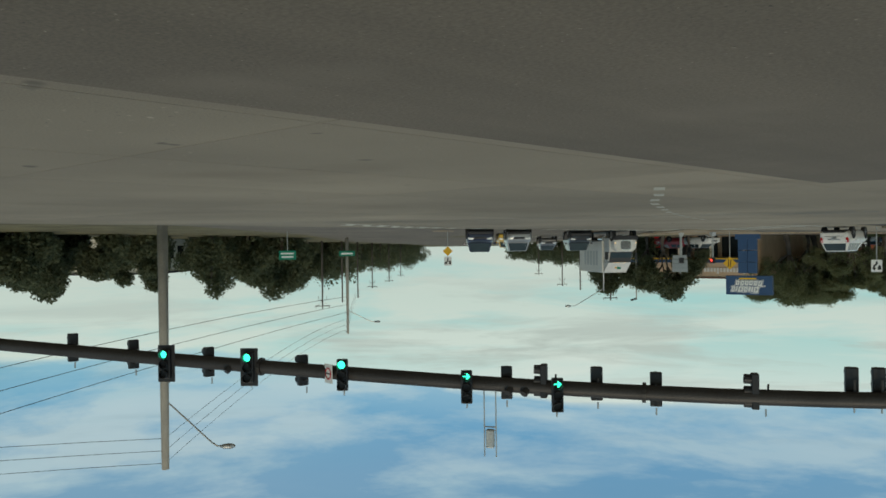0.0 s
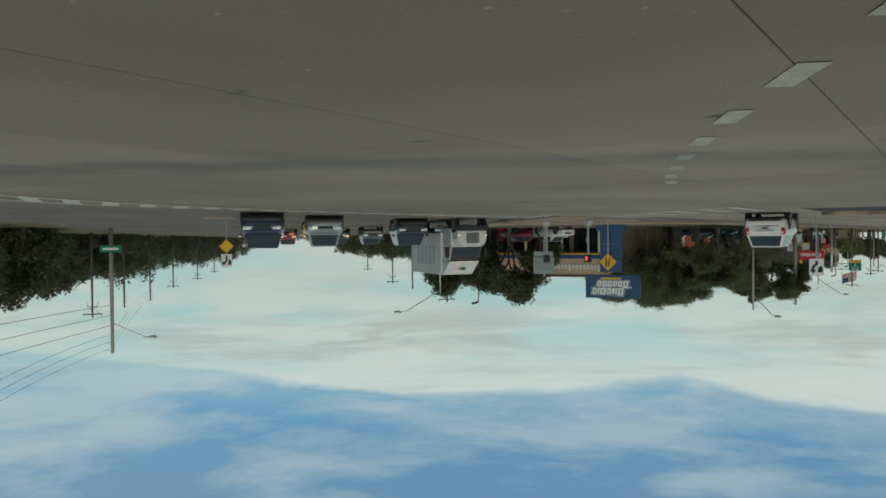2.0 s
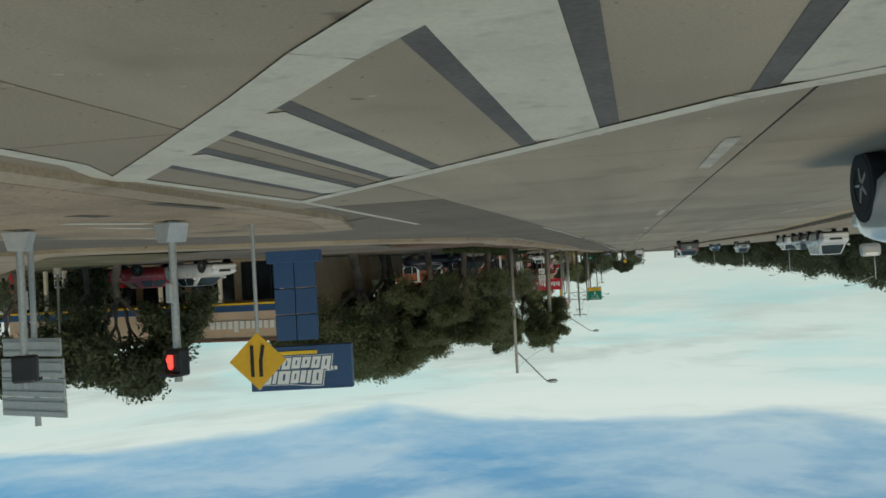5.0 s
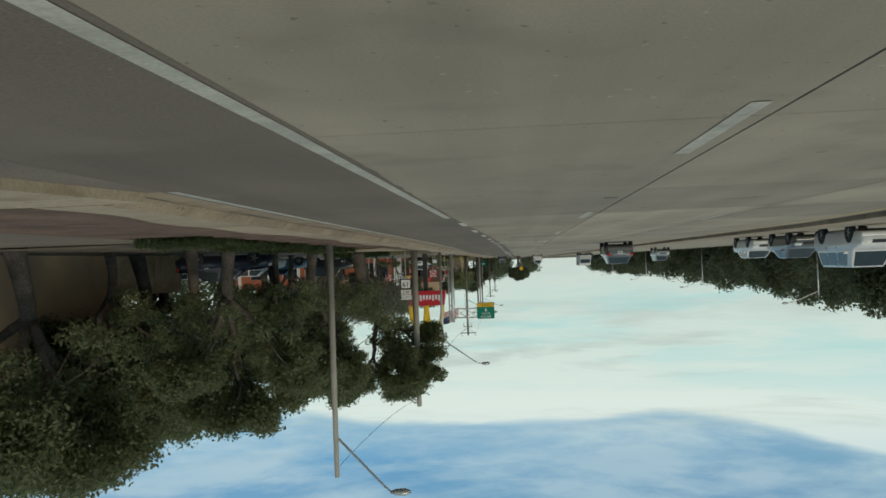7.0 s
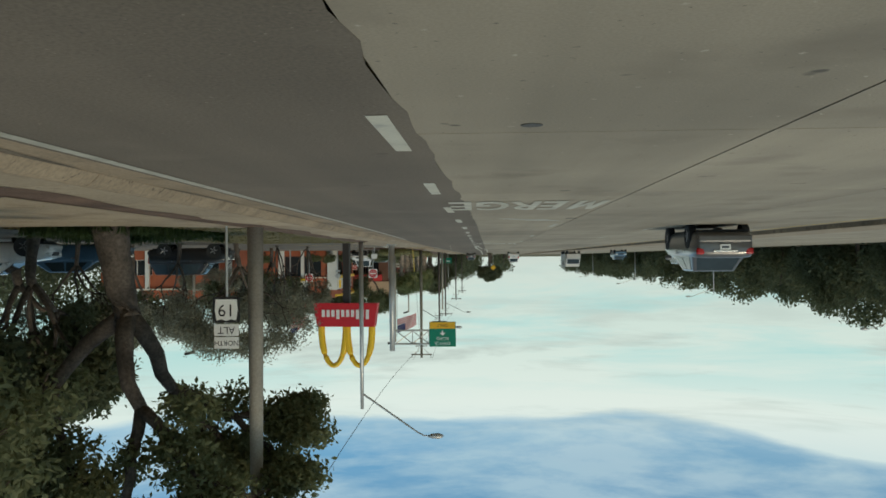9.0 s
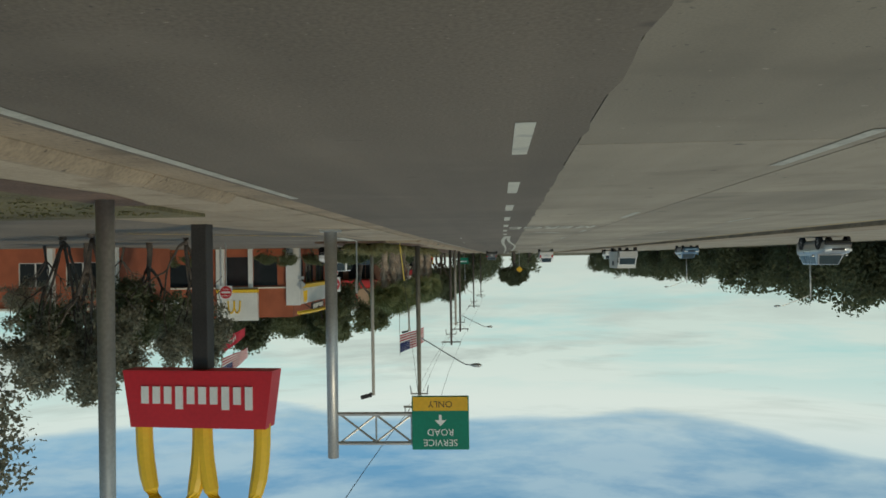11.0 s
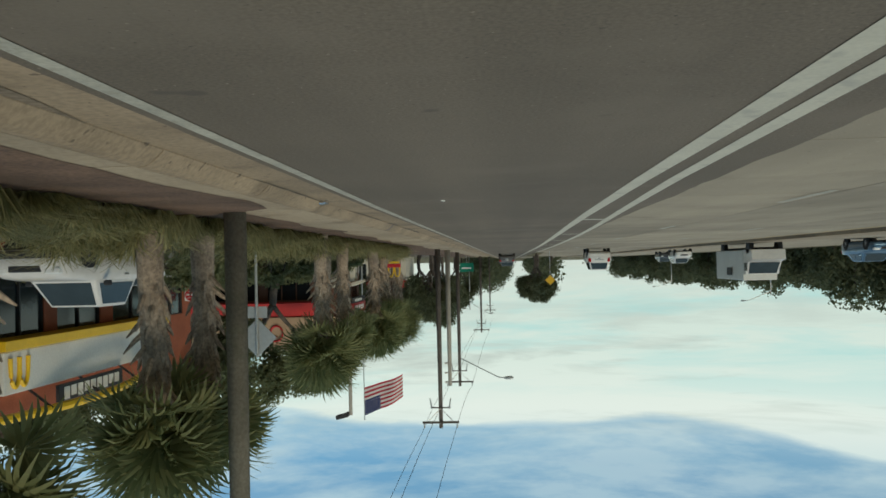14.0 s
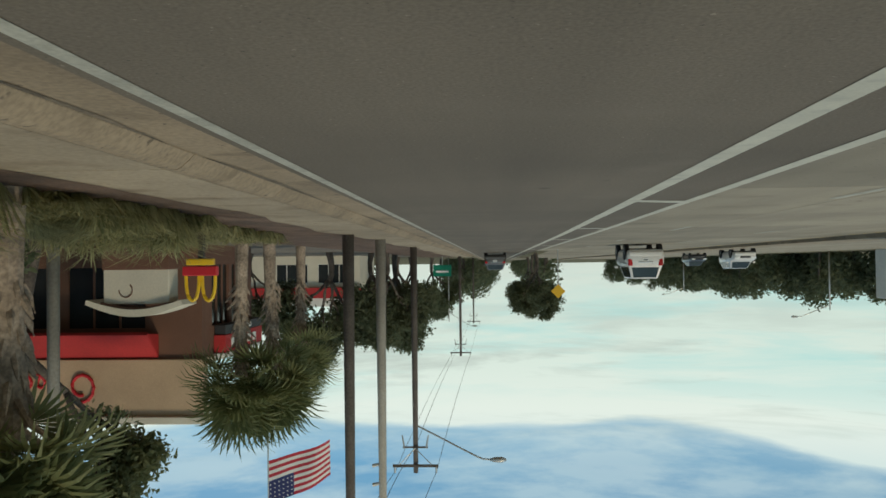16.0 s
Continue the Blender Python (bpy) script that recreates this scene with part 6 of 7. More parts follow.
tube(brow, [(RX - 1.0 * math.sin(math.pi * k / 10) - 0.5, 199.2 + 1.15 * k, 5.12 - 0.035 * k + 0.08 * math.sin(math.pi * k / 10)) for k in range(11)], 0.14, 8)
part("yellow_brow", brow, ARCHYEL, rest)
board = part("name_board", abox(RX - 0.85, 204.6, 4.78, 0.12, 4.4, 0.55, 0.02), PLASTIC, rest)
for k in range(9):
    part("letter_bar", abox(RX - 0.92, 202.85 + 0.43 * k, 4.76 + (0.04 if k in (0, 2, 6) else 0), 0.04, 0.29, 0.32 + (0.08 if k in (0, 2, 6) else 0)), SIGNWHITE, board)
for k in range(9):
    part("letter_bar", abox(46.6 + 0.42 * k, RY - 0.05, 4.3, 0.26, 0.08, 0.38), SIGNWHITE, rest)
for k in range(3):
    part("brow_bracket", atube([(RX - 0.2, 201.5 + 3 * k, 4.3), (RX - 1.2, 201.5 + 3 * k, 5.05)], 0.04, 6), DARKSTEEL, rest)
# low red play area and wing seen through the trees
wing = thing("restaurant_wing", 0, 0, 0, 0, "low orange-red wing of the restaurant with white posts", "building")
wing_holes = [(46.5, 48.6, 0.9, 2.4), (49.5, 51.6, 0.9, 2.4), (53, 56, 0.9, 2.4)]
wall_with_windows(wing, 45.5, 58, 184.0, 0, 3.7, wing_holes, 0.3, BRICKRED)
for h in wing_holes:
    glazed(wing, *h[:2], *h[2:], 184.0, True, 1)
part("wall", abox(45.65, 188.5, 1.85, 0.3, 8.4, 3.7), BRICKRED, wing)
part("roof", abox(51.7, 188.5, 3.75, 13.2, 9.4, 0.15, 0.02), CREAM, wing)
for k in range(4):
    part("post", abox(45.4 + 4 * k, 183.8, 1.85, 0.35, 0.35, 3.7), WHITEWALL, wing)

# arch sign on its post
asign = thing("arch_sign", 29.65, 154.6, 0.02, 6, "red sign board under two tall yellow arches", "sign")
part("post", abox(0, 0.1, 2.0, 0.4, 0.4, 4.4, 0.02), DARKSTEEL, asign)
boardr = part("board", aprism([(-1.95, 3.6), (1.95, 3.6), (1.75, 5.0), (-1.75, 5.0)], -0.3, 0.3, "y"), SIGNRED, asign)
for k in range(10):
    part("letter_bar", abox(-1.35 + 0.3 * k, -0.315, 4.2 + (0.06 if k in (0, 2, 6) else 0), 0.19, 0.03, 0.42 + (0.14 if k in (0, 2, 6) else 0)), SIGNWHITE, boardr)
for s in (-1, 1):
    bm = bmesh.new()
    pts = [(s * 0.80 + 0.76 * math.cos(math.pi * k / 18), 0.0, 4.9 + 2.45 * math.sin(math.pi * k / 18) ** 0.85) for k in range(19)]
    tube(bm, pts, [0.21] * 4 + [0.185, 0.165] + [0.15] * 7 + [0.165, 0.185] + [0.21] * 4, 10)
    part("arch", bm, ARCHYEL, asign)

asmall = thing("small_arch_sign", 28.9, 219.0, 0.1, 5, "small red and yellow arch sign on a post", "sign")
part("post", abox(0, 0.05, 0.5, 0.1, 0.1, 1.0), DARKSTEEL, asmall)
part("yellow_plate", abox(0, 0, 0.75, 0.55, 0.1, 0.12, 0.02), ARCHYEL, asmall)
part("board", abox(0, 0, 0.92, 0.68, 0.12, 0.18, 0.02), SIGNRED, asmall)
for s in (-1, 1):
    part("arch", tube(bmesh.new(), [(s * 0.16 + 0.13 * math.cos(math.pi * k / 10), 0, 1.0 + 0.48 * math.sin(math.pi * k / 10) ** 0.75) for k in range(11)], 0.035, 6), ARCHYEL, asmall)

# the tan restaurant with red awnings
tanr = thing("tan_restaurant", 0, 0, 0, 0, "tan and brown restaurant with red awnings", "building")
TX0, TX1, TY, TY1, TH = 34.9, 52.0, 236.4, 243.4, 7.2
th = [(37.2, 40.4, 0.9, 3.4), (41.0, 44.2, 0.9, 3.4), (44.8, 48.0, 0.9, 3.4), (48.6, 51.4, 0.9, 3.4)]
wall_with_windows(tanr, TX0, TX1, TY, 0, 4.6, th, 0.35, BROWNWALL)
for h in th:
    glazed(tanr, *h[:2], *h[2:], TY, True, 2, BROWNWALL)
part("parapet", abox((TX0 + TX1) / 2, TY + 0.15, 5.75, TX1 - TX0 + 0.2, 0.6, 2.3, 0.03), TAN, tanr)
part("cornice", abox((TX0 + TX1) / 2, TY + 0.1, 7.0, TX1 - TX0 + 0.5, 0.9, 0.3, 0.04), CREAM, tanr)
sh2 = [(237.6, 239.9, 0.8, 3.4), (240.3, 242.6, 0.8, 3.4)]
wall_with_windows(tanr, TY + 0.35, TY1, TX0, 0, 4.6, sh2, 0.35, BROWNWALL, False)
for h in sh2:
    glazed(tanr, *h[:2], *h[2:], TX0, False, 2, BROWNWALL)
part("cornice", abox(TX0 + 0.1, (TY + TY1) / 2 + 0.4, 4.72, 0.5, TY1 - TY - 0.8, 0.24, 0.02), CREAM, tanr)
part("wall", abox(TX1 - 0.2, (TY + TY1) / 2, 2.3, 0.35, TY1 - TY - 0.8, 4.6), TAN, tanr)
part("wall", abox((TX0 + TX1) / 2, TY1 - 0.2, 2.3, TX1 - TX0 - 0.8, 0.35, 4.6), TAN, tanr)
part("roof", abox((TX0 + TX1) / 2, (TY + TY1) / 2, 4.5, TX1 - TX0 - 0.8, TY1 - TY - 0.8, 0.2), ROOFDARK, tanr)
for x0, x1 in ((36.7, 52.0),):
    part("awning", aprism([(TY - 1.1, 3.55), (TY - 0.02, 4.55), (TY - 0.02, 4.4), (TY - 1.0, 3.45)], x0, x1, "x"), AWNRED, tanr)
    part("awning_end", aprism([(TY - 1.08, 3.5), (TY - 0.02, 4.5), (TY - 0.02, 3.6)], x0 - 0.03, x0 + 0.02, "x"), AWNRED, tanr)
side_board = part("side_fascia", abox(TX0 - 0.25, TY + 4.2, 4.15, 0.5, 5.6, 0.75, 0.02), AWNRED, tanr)
part("side_band", abox(TX0 - 0.25, TY + 4.2, 3.57, 0.46, 5.5, 0.4, 0.02), PLASTIC, tanr)
part("side_coping", abox(TX0 - 0.25, TY + 4.2, 4.60, 0.6, 5.7, 0.14, 0.02), WHITEWALL, tanr)
for k in range(5):
    part("fascia_letter", abox(TX0 - 0.52, TY + 2.4 + 0.8 * k, 4.15, 0.04, 0.45, 0.36), SIGNWHITE, side_board)
    part("band_letter", abox(TX0 - 0.50, TY + 2.6 + 0.6 * k, 3.57, 0.04, 0.3, 0.18), SIGNWHITE, tanr)
swirl = [(39.75 + (0.62 - 0.022 * k) * math.cos(0.5 * k + 0.6), TY - 0.2, 5.68 + (0.66 - 0.022 * k) * math.sin(0.5 * k + 0.6)) for k in range(16)]
part("script_swirl", atube(swirl, 0.07, 8), SIGNRED, tanr, "plain red brand stroke")
for k in range(4):
    loop = [(40.75 + 0.55 * k + 0.24 * math.cos(a) + 0.06 * a, TY - 0.2, 5.45 + 0.26 * math.sin(a)) for a in (0.55 * q - 0.8 for q in range(11))]
    part("script_stroke", atube(loop, 0.06, 8), SIGNRED, tanr, "plain red brand stroke")
monument = thing("monument_sign", 33.0, 226.0, 0.05, 8, "cream arched monument sign on a low brown base", "sign")
part("base", abox(0, 0, 0.45, 2.0, 0.6, 1.0, 0.03), BROWNWALL, monument)
face = part("panel", abox(0, 0, 1.38, 1.95, 0.5, 1.0, 0.03), CREAM, monument)
arch = [(-1.4 + 0.2 * k, 1.76 + 0.26 * math.sin(math.pi * k / 14)) for k in range(15)]
part("arched_cap", aprism(arch + [(x * 1.03, z + 0.13 + 0.07 * math.sin(math.pi * (x + 1.4) / 2.8)) for x, z in reversed(arch)], -0.4, 0.4, "y"), CREAM, monument)
part("cap_line", aprism([(x, z - 0.05) for x, z in arch[2:13]] + [(x, z) for x, z in reversed(arch[2:13])], -0.36, 0.36, "y"), BROWNWALL, monument)
part("emblem", atube([(0.3 + 0.2 * math.cos(0.5 * k), -0.26, 1.5 + 0.2 * math.sin(0.5 * k)) for k in range(9)], 0.018, 6), BROWNWALL, face, "plain brown ring")
red_shop = thing("red_fascia_shop", 0, 0, 0, 0, "low shop with white and red fascia far along the road", "building")
rs = [(36.5, 39.5, 0.8, 2.6), (40.5, 43.5, 0.8, 2.6)]
wall_with_windows(red_shop, 35.5, 46, 282, 0, 3.0, rs, 0.3, CREAM)
for h in rs:
    glazed(red_shop, *h[:2], *h[2:], 282, True, 2)
part("fascia", abox(40.75, 281.8, 3.5, 10.8, 0.5, 1.0, 0.03), AWNRED, red_shop)
part("parapet", abox(40.75, 282.1, 4.4, 10.6, 0.5, 0.8, 0.03), WHITEWALL, red_shop)
part("body", abox(40.75, 287.2, 2.1, 10.4, 9.8, 4.2), CREAM, red_shop)

# shop row with its pylon sign
shop = thing("shop_row", 0, 0, 0, 0, "tan shop row with a blue canopy band and dark shop windows", "building")
SX0, SX1, SY = 41.5, 63.0, 99.5
sw = [(42.5 + 3.6 * k, 45.6 + 3.6 * k, 0.1, 2.65) for k in range(5)]
wall_with_windows(shop, SX0, SX1, SY, -0.5, 3.0, sw, 0.35, TAN)
for h in sw:
    glazed(shop, *h[:2], *h[2:], SY, True, 2, DARKSTEEL)
part("canopy", abox((SX0 + SX1) / 2, SY - 0.9, 3.08, SX1 - SX0 + 0.4, 2.2, 0.45, 0.03), SIGNBLUE, shop)
part("canopy_trim", abox((SX0 + SX1) / 2, SY - 1.96, 2.82, SX1 - SX0 + 0.4, 0.14, 0.12), ARCHYEL, shop)
part("parapet", abox((SX0 + SX1) / 2, SY + 0.1, 4.22, SX1 - SX0, 0.8, 1.9, 0.03), TAN, shop)
part("coping", abox((SX0 + SX1) / 2, SY + 0.1, 5.24, SX1 - SX0 + 0.2, 1.0, 0.18, 0.02), BROWNWALL, shop)
part("body", abox((SX0 + SX1) / 2, SY + 8.6, 2.2, SX1 - SX0, 16, 5.4), TAN, shop)
for k in range(13):
    part("letter_bar", abox(42.6 + 0.42 * k, SY - 0.33, 4.25 + (0.1 if k in (0, 8) else 0), 0.27, 0.08, 0.5 + (0.25 if k in (0, 8) else 0)), WHITEWALL, shop)
for k in range(6):
    part("canopy_post", abox(42.0 + 4.2 * k, SY - 1.85, 1.18, 0.2, 0.2, 3.3), CREAM, shop)
for k, (x, h) in enumerate(((47.0, 1.3), (54.0, 1.5), (58.5, 1.3), (62, 1.4))):
    bin_ = thing("vending_box", x, SY - 0.7, 0, 0, "red vending box outside the shop" if k % 2 else "white newspaper box outside the shop", "vending box", "boxes outside the shop")
    part("cabinet", abox(0, 0, h / 2 - 0.1, 0.7, 0.5, h, 0.04), SIGNRED if k % 2 else SIGNWHITE, bin_)
    part("window", abox(0, -0.26, h * 0.68, 0.5, 0.03, 0.4), WINGLASS, bin_)

pylon = thing("pylon_sign", 35.4, 83.6, 0, -10, "tall blue pylon sign with white plain lettering bars", "sign")
part("plinth", abox(0.15, 0.1, 0.25, 2.4, 0.7, 0.6, 0.03), SIGNBLUE, pylon)
for i in range(2):
    for j in range(3):
        part("panel", abox(-0.32 + 0.94 * i, 0.1, 1.1 + 1.18 * j, 0.91, 0.5, 1.14, 0.03), SIGNBLUE, pylon)
head = part("cabinet", abox(0, 0, 5.25, 4.55, 0.6, 1.95, 0.03), SIGNBLUE, pylon)
for widths, x0, z, tall in (((0.46, 0.17, 0.24, 0.36, 0.52, 0.17, 0.36), -1.0, 5.36, 0.56), ((0.4, 0.38, 0.38, 0.38, 0.38, 0.36), -1.38, 4.77, 0.5)):
    # slanted white blocks on a dark plaque with a white rim
    wide = sum(widths) + 0.06 * (len(widths) - 1)
    slant = 0.12
    for grow, y0, m in ((0.085, -0.312, SIGNWHITE), (0.05, -0.322, SIGNBLUE)):
        part("word_rim", aprism([(x0 - grow, z - grow), (x0 + wide * 0.35, z - grow * 0.7), (x0 + wide + grow, z - grow), (x0 + wide + slant + grow, z + tall + grow * 0.6), (x0 + wide * 0.55, z + tall + grow * 0.9), (x0 + widths[0] + slant, z + tall + 0.08 + grow), (x0 + slant - grow, z + tall + 0.08 + grow)], y0, -0.3, "y"), m, head)
    x = x0
    for k, w in enumerate(widths):
        top = tall + (0.08 if k == 0 else 0.02 * math.sin(2.1 * k))
        part("letter_bar", aprism([(x, z), (x + w, z), (x + w + slant, z + top), (x + slant, z + top)], -0.34, -0.3, "y"), SIGNWHITE, head)
        if w > 0.3:
            part("letter_gap", aprism([(x + 0.42 * w + 0.02, z + 0.14), (x + 0.6 * w + 0.02, z + 0.14), (x + 0.6 * w + 0.08, z + top - 0.16), (x + 0.42 * w + 0.08, z + top - 0.16)], -0.345, -0.3, "y"), SIGNBLUE, head)
        x += w + 0.06
for k in range(3):
    part("letter_bar", abox(-1.55 + 0.17 * k, -0.32, 5.32, 0.12, 0.04, 0.16), SIGNWHITE, head)
part("letter_bar", abox(0.1, -0.32, 4.57, 1.7, 0.04, 0.16, 0.01), ARCHYEL, head)

# bin store behind the verge
shed = thing("bin_store", 41.0, 116.5, 0.02, -60, "tan timber bin store with two braced doors", "shed")
for k in range(18):
    part("board", abox(-2.6 + 0.3 * k, 0, 1.0, 0.285, 0.04, 2.0), WOODFENCE, shed)
for s in (-1, 1):
    part("door_frame", abox(s * 1.2, -0.06, 1.0, 0.12, 0.06, 2.0), WOODFENCE, shed)
    part("brace", moved(abox(0, 0, 0, 0.1, 0.04, 2.6), Matrix.Translation((s * 0.6, -0.06, 1.0)) @ Matrix.Rotation(radians(s * 32), 4, "Y")), WOODFENCE, shed)
part("side_wall", abox(2.7, 1.5, 1.0, 0.2, 3.0, 2.0), TAN, shed)
part("side_wall", abox(-2.8, 1.5, 1.0, 0.2, 3.0, 2.0), TAN, shed)
part("rear_wall", abox(0, 3.0, 1.0, 5.6, 0.2, 2.0), TAN, shed)

# far low buildings of the cross road
for k, (s, q, w, d, h, m, lab) in enumerate(((58, 52, 26, 12, 4.2, CREAM, "low cream building behind the corner trees"), (120, -40, 40, 16, 5.5, TAN, "long tan shop building far along the cross road"))):
    v = cross_at(s, q)
    b = thing("far_building", v[0], v[1], -0.5, 48, lab, "building", "distant buildings")
    part("wall", abox(0, 0, h / 2, w, d, h), m, b)
    part("roof", abox(0, 0, h + 0.1, w + 0.4, d + 0.4, 0.25, 0.03), ROOFDARK, b)
    for j in range(int(w / 4)):
        part("window", abox(-w / 2 + 2 + 4 * j, -d / 2 - 0.01, 1.7, 2.4, 0.06, 1.7), WINGLASS, b)
        part("window", abox(-w / 2 + 2 + 4 * j, d / 2 + 0.01, 1.7, 2.4, 0.06, 1.7), WINGLASS, b)

# ---- plants ----
def leaf_cloud(blobs, count, size, seed, flat=0.7):
    """Small folded leaves scattered in the shells of several clumps (centre, radius)."""
    rng = np.random.RandomState(seed)
    vol = np.array([b[3] ** 2 for b in blobs])
    pick = rng.choice(len(blobs), count, p=vol / vol.sum())
    B = np.array(blobs)[pick]
    d = rng.normal(size=(count, 3))
    d /= np.linalg.norm(d, axis=1)[:, None]
    depth = rng.rand(count) ** 0.6
    r = B[:, 3] * (0.25 + 0.82 * depth)
    # uneven outline: twigs stick out in some directions
    bump = 1 + 0.22 * np.sin(d[:, 0] * 7 + B[:, 0]) * np.sin(d[:, 1] * 8 + B[:, 1]) * np.sin(d[:, 2] * 6 + 1)
    c = B[:, :3] + d * (r * bump)[:, None] * np.array([1, 1, flat])
    a = rng.normal(size=(count, 3))
    a /= np.linalg.norm(a, axis=1)[:, None]
    b = np.cross(a, rng.normal(size=(count, 3)))
    b /= np.linalg.norm(b, axis=1)[:, None]
    s = size * ((0.6 + 0.8 * rng.rand(count)) * (1.55 - 0.6 * depth))[:, None]
    n = np.cross(a, b)
    verts = np.stack([c - a * s, c + b * s * 0.5 + n * s * 0.15, c + a * s, c - b * s * 0.5 + n * s * 0.15], 1).reshape(-1, 3)
    return verts, [(4 * k, 4 * k + 1, 4 * k + 2, 4 * k + 3) for k in range(count)]


def tree_model(name, height, spread, trunk_r, fork, leaves, leaf_size, seed, leaf_mat=LEAF, limbs=3, low=0.45, label="", group="trees", bushy=1.0, skirt=0):
    """A tree: a tapered, bent trunk that forks again and again into twisting limbs, with a clump of leaves at each end. low: where the crown begins, as a part of its height."""
    rng = random.Random(seed)
    ob = thing(name, 0, 0, 0, 0, label, "tree", group)
    bars, tips = [], []

    def grow(p, d, length, r, depth):
        pts, rad = [p], [r]
        for k in range(4):
            d = (d + Vector((rng.uniform(-1, 1), rng.uniform(-1, 1), rng.uniform(-0.5, 0.75))) * 0.30).normalized()
            p = p + d * length / 4
            pts.append(p)
            rad.append(r * (1 - 0.085 * (k + 1)))
            if depth <= 2 and k >= 1:
                tips.append((p, depth))
        bars.append((pts, rad, depth))
        if depth == 0:
            tips.append((p, 0))
            return
        n = 2 if rng.random() < 0.55 else 3
        turn = rng.uniform(0, 6.28)
        side = d.cross(Vector((0.3, 0.2, 1))).normalized()
        up = d.cross(side)
        for k in range(n):
            a = turn + 6.283 * k / n + rng.uniform(-0.5, 0.5)
            out = rng.uniform(0.45, 0.85)
            nd = (d + (side * math.cos(a) + up * math.sin(a)) * out + Vector((0, 0, 0.10))).normalized()
            grow(p, nd, length * rng.uniform(0.66, 0.86), r * (0.66 if n == 2 else 0.58), depth - 1)

    lean = Vector((rng.uniform(-0.3, 0.3), rng.uniform(-0.3, 0.3), 0))
    top = Vector((0, 0, fork)) + lean
    bend = Vector((rng.uniform(-0.12, 0.12), rng.uniform(-0.12, 0.12), 0))
    bars.append(([Vector((0, 0, -0.3)), Vector((0, 0, 0.12)), Vector((0, 0, fork * 0.4)) + lean * 0.3 + bend, Vector((0, 0, fork * 0.75)) + lean * 0.8 + bend, top],
                 [trunk_r * 1.6, trunk_r * 1.15, trunk_r * 0.95, trunk_r * 0.9, trunk_r * 0.85], 9))
    for k in range(limbs):
        a = 6.283 * (k + rng.uniform(-0.25, 0.25)) / limbs
        grow(top - Vector((0, 0, 0.1)), Vector((math.cos(a) * 0.8, math.sin(a) * 0.8, rng.uniform(0.5, 1.1))).normalized(), 1.7, trunk_r * 0.62, 3)
    # fit the crown to its height and spread
    reach = sorted(math.hypot(p.x, p.y) for p, _ in tips)[int(len(tips) * 0.96)]
    zs = sorted(p.z for p, _ in tips)
    z_lo, z_hi = zs[int(len(zs) * 0.04)], zs[int(len(zs) * 0.97)]
    sxy, cr = spread * 0.86 / reach, spread * 0.15 * bushy

    def fit(p):
        w = smoothstep((p.z - fork * 0.7) / max(0.3, fork * 0.3))
        k = 1 + (sxy - 1) * w
        z = p.z if p.z <= fork else fork + (p.z - fork) * (height - cr - fork) / (z_hi - fork)
        return Vector((p.x * k, p.y * k, z))

    wood = bmesh.new()
    for pts, rad, depth in bars:
        tube(wood, [fit(p) for p in pts], [max(r, 0.012) for r in rad], 10 if depth > 3 else 7 if depth > 1 else 5)
    blobs = []
    for p, depth in tips:
        q = fit(p)
        if q.z > height * low and (depth == 0 or rng.random() < 0.45):
            blobs.append((*q, cr * rng.uniform(0.65, 1.25)))
    ends = [fit(p) for p, _ in tips]
    for k in range(skirt):
        a, out = 2.39996 * k, spread * rng.uniform(0.35, 0.92)
        q = Vector((out * math.cos(a), out * math.sin(a), height * (low + 0.05) + (height * 0.34) * rng.random()))
        near = min(ends, key=lambda e: (e - q).length)
        tube(wood, [near, near.lerp(q, 0.5) + Vector((0, 0, 0.08)), q], [0.022, 0.016, 0.008], 5)
        blobs.append((*q, cr * rng.uniform(0.7, 1.15)))
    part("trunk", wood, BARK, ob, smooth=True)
    v, f = leaf_cloud(blobs, leaves, leaf_size, seed)
    cr_ob = new("crown", raw_mesh("crown", [tuple(p) for p in v], f, leaf_mat))
    cr_ob.parent = ob
    return ob


def turned(x, y, z, turn, scale):
    return pose(x, y, z, 0, 0, turn) @ Matrix.Diagonal((scale, scale, scale, 1))


def place(model, spots):
    """Copies of a tree at (x, y, turn, scale); the model itself takes the first spot."""
    for k, (x, y, turn, s) in enumerate(spots):
        m = turned(x, y, ground_z(x, y), turn, s)
        if k == 0:
            model.matrix_basis = m
        else:
            copy_thing(model, m).matrix_basis = m


oak = tree_model("oak_tree", 7.3, 4.0, 0.24, 2.2, 62000, 0.068, 3, LEAF, 4, 0.2, "broad dark green oak with a dense low crown", "oaks on the verge", 1.1, 26)
open_oak = tree_model("oak_tree", 9.0, 5.6, 0.38, 2.3, 72000, 0.078, 14, LEAF, 3, 0.36, "gnarled oak with thick twisted limbs and an open crown", "oaks on the verge", 0.85, 9)
loose_oak = tree_model("oak_tree", 6.7, 3.7, 0.22, 2.0, 42000, 0.062, 3, LEAF, 4, 0.2, "rounded oak with feathery twig ends at the mulch verge", "oaks on the verge", 0.95, 40)
oak_b = tree_model("oak_tree", 9.5, 5.6, 0.34, 2.6, 60000, 0.085, 8, LEAF, 4, 0.26, "tall dark green oak with a dense crown", "oaks beyond the verge", 1.25, 26)
place(oak, [(31.4, 115.5, 220, 1.03), (34.6, 119.6, 30, 1.0), (34.9, 108.5, 300, 0.98)])
place(open_oak, [(30.8, 124.7, 20, 1.03)])
place(loose_oak, [(30.96, 101.6, 120, 0.96)])
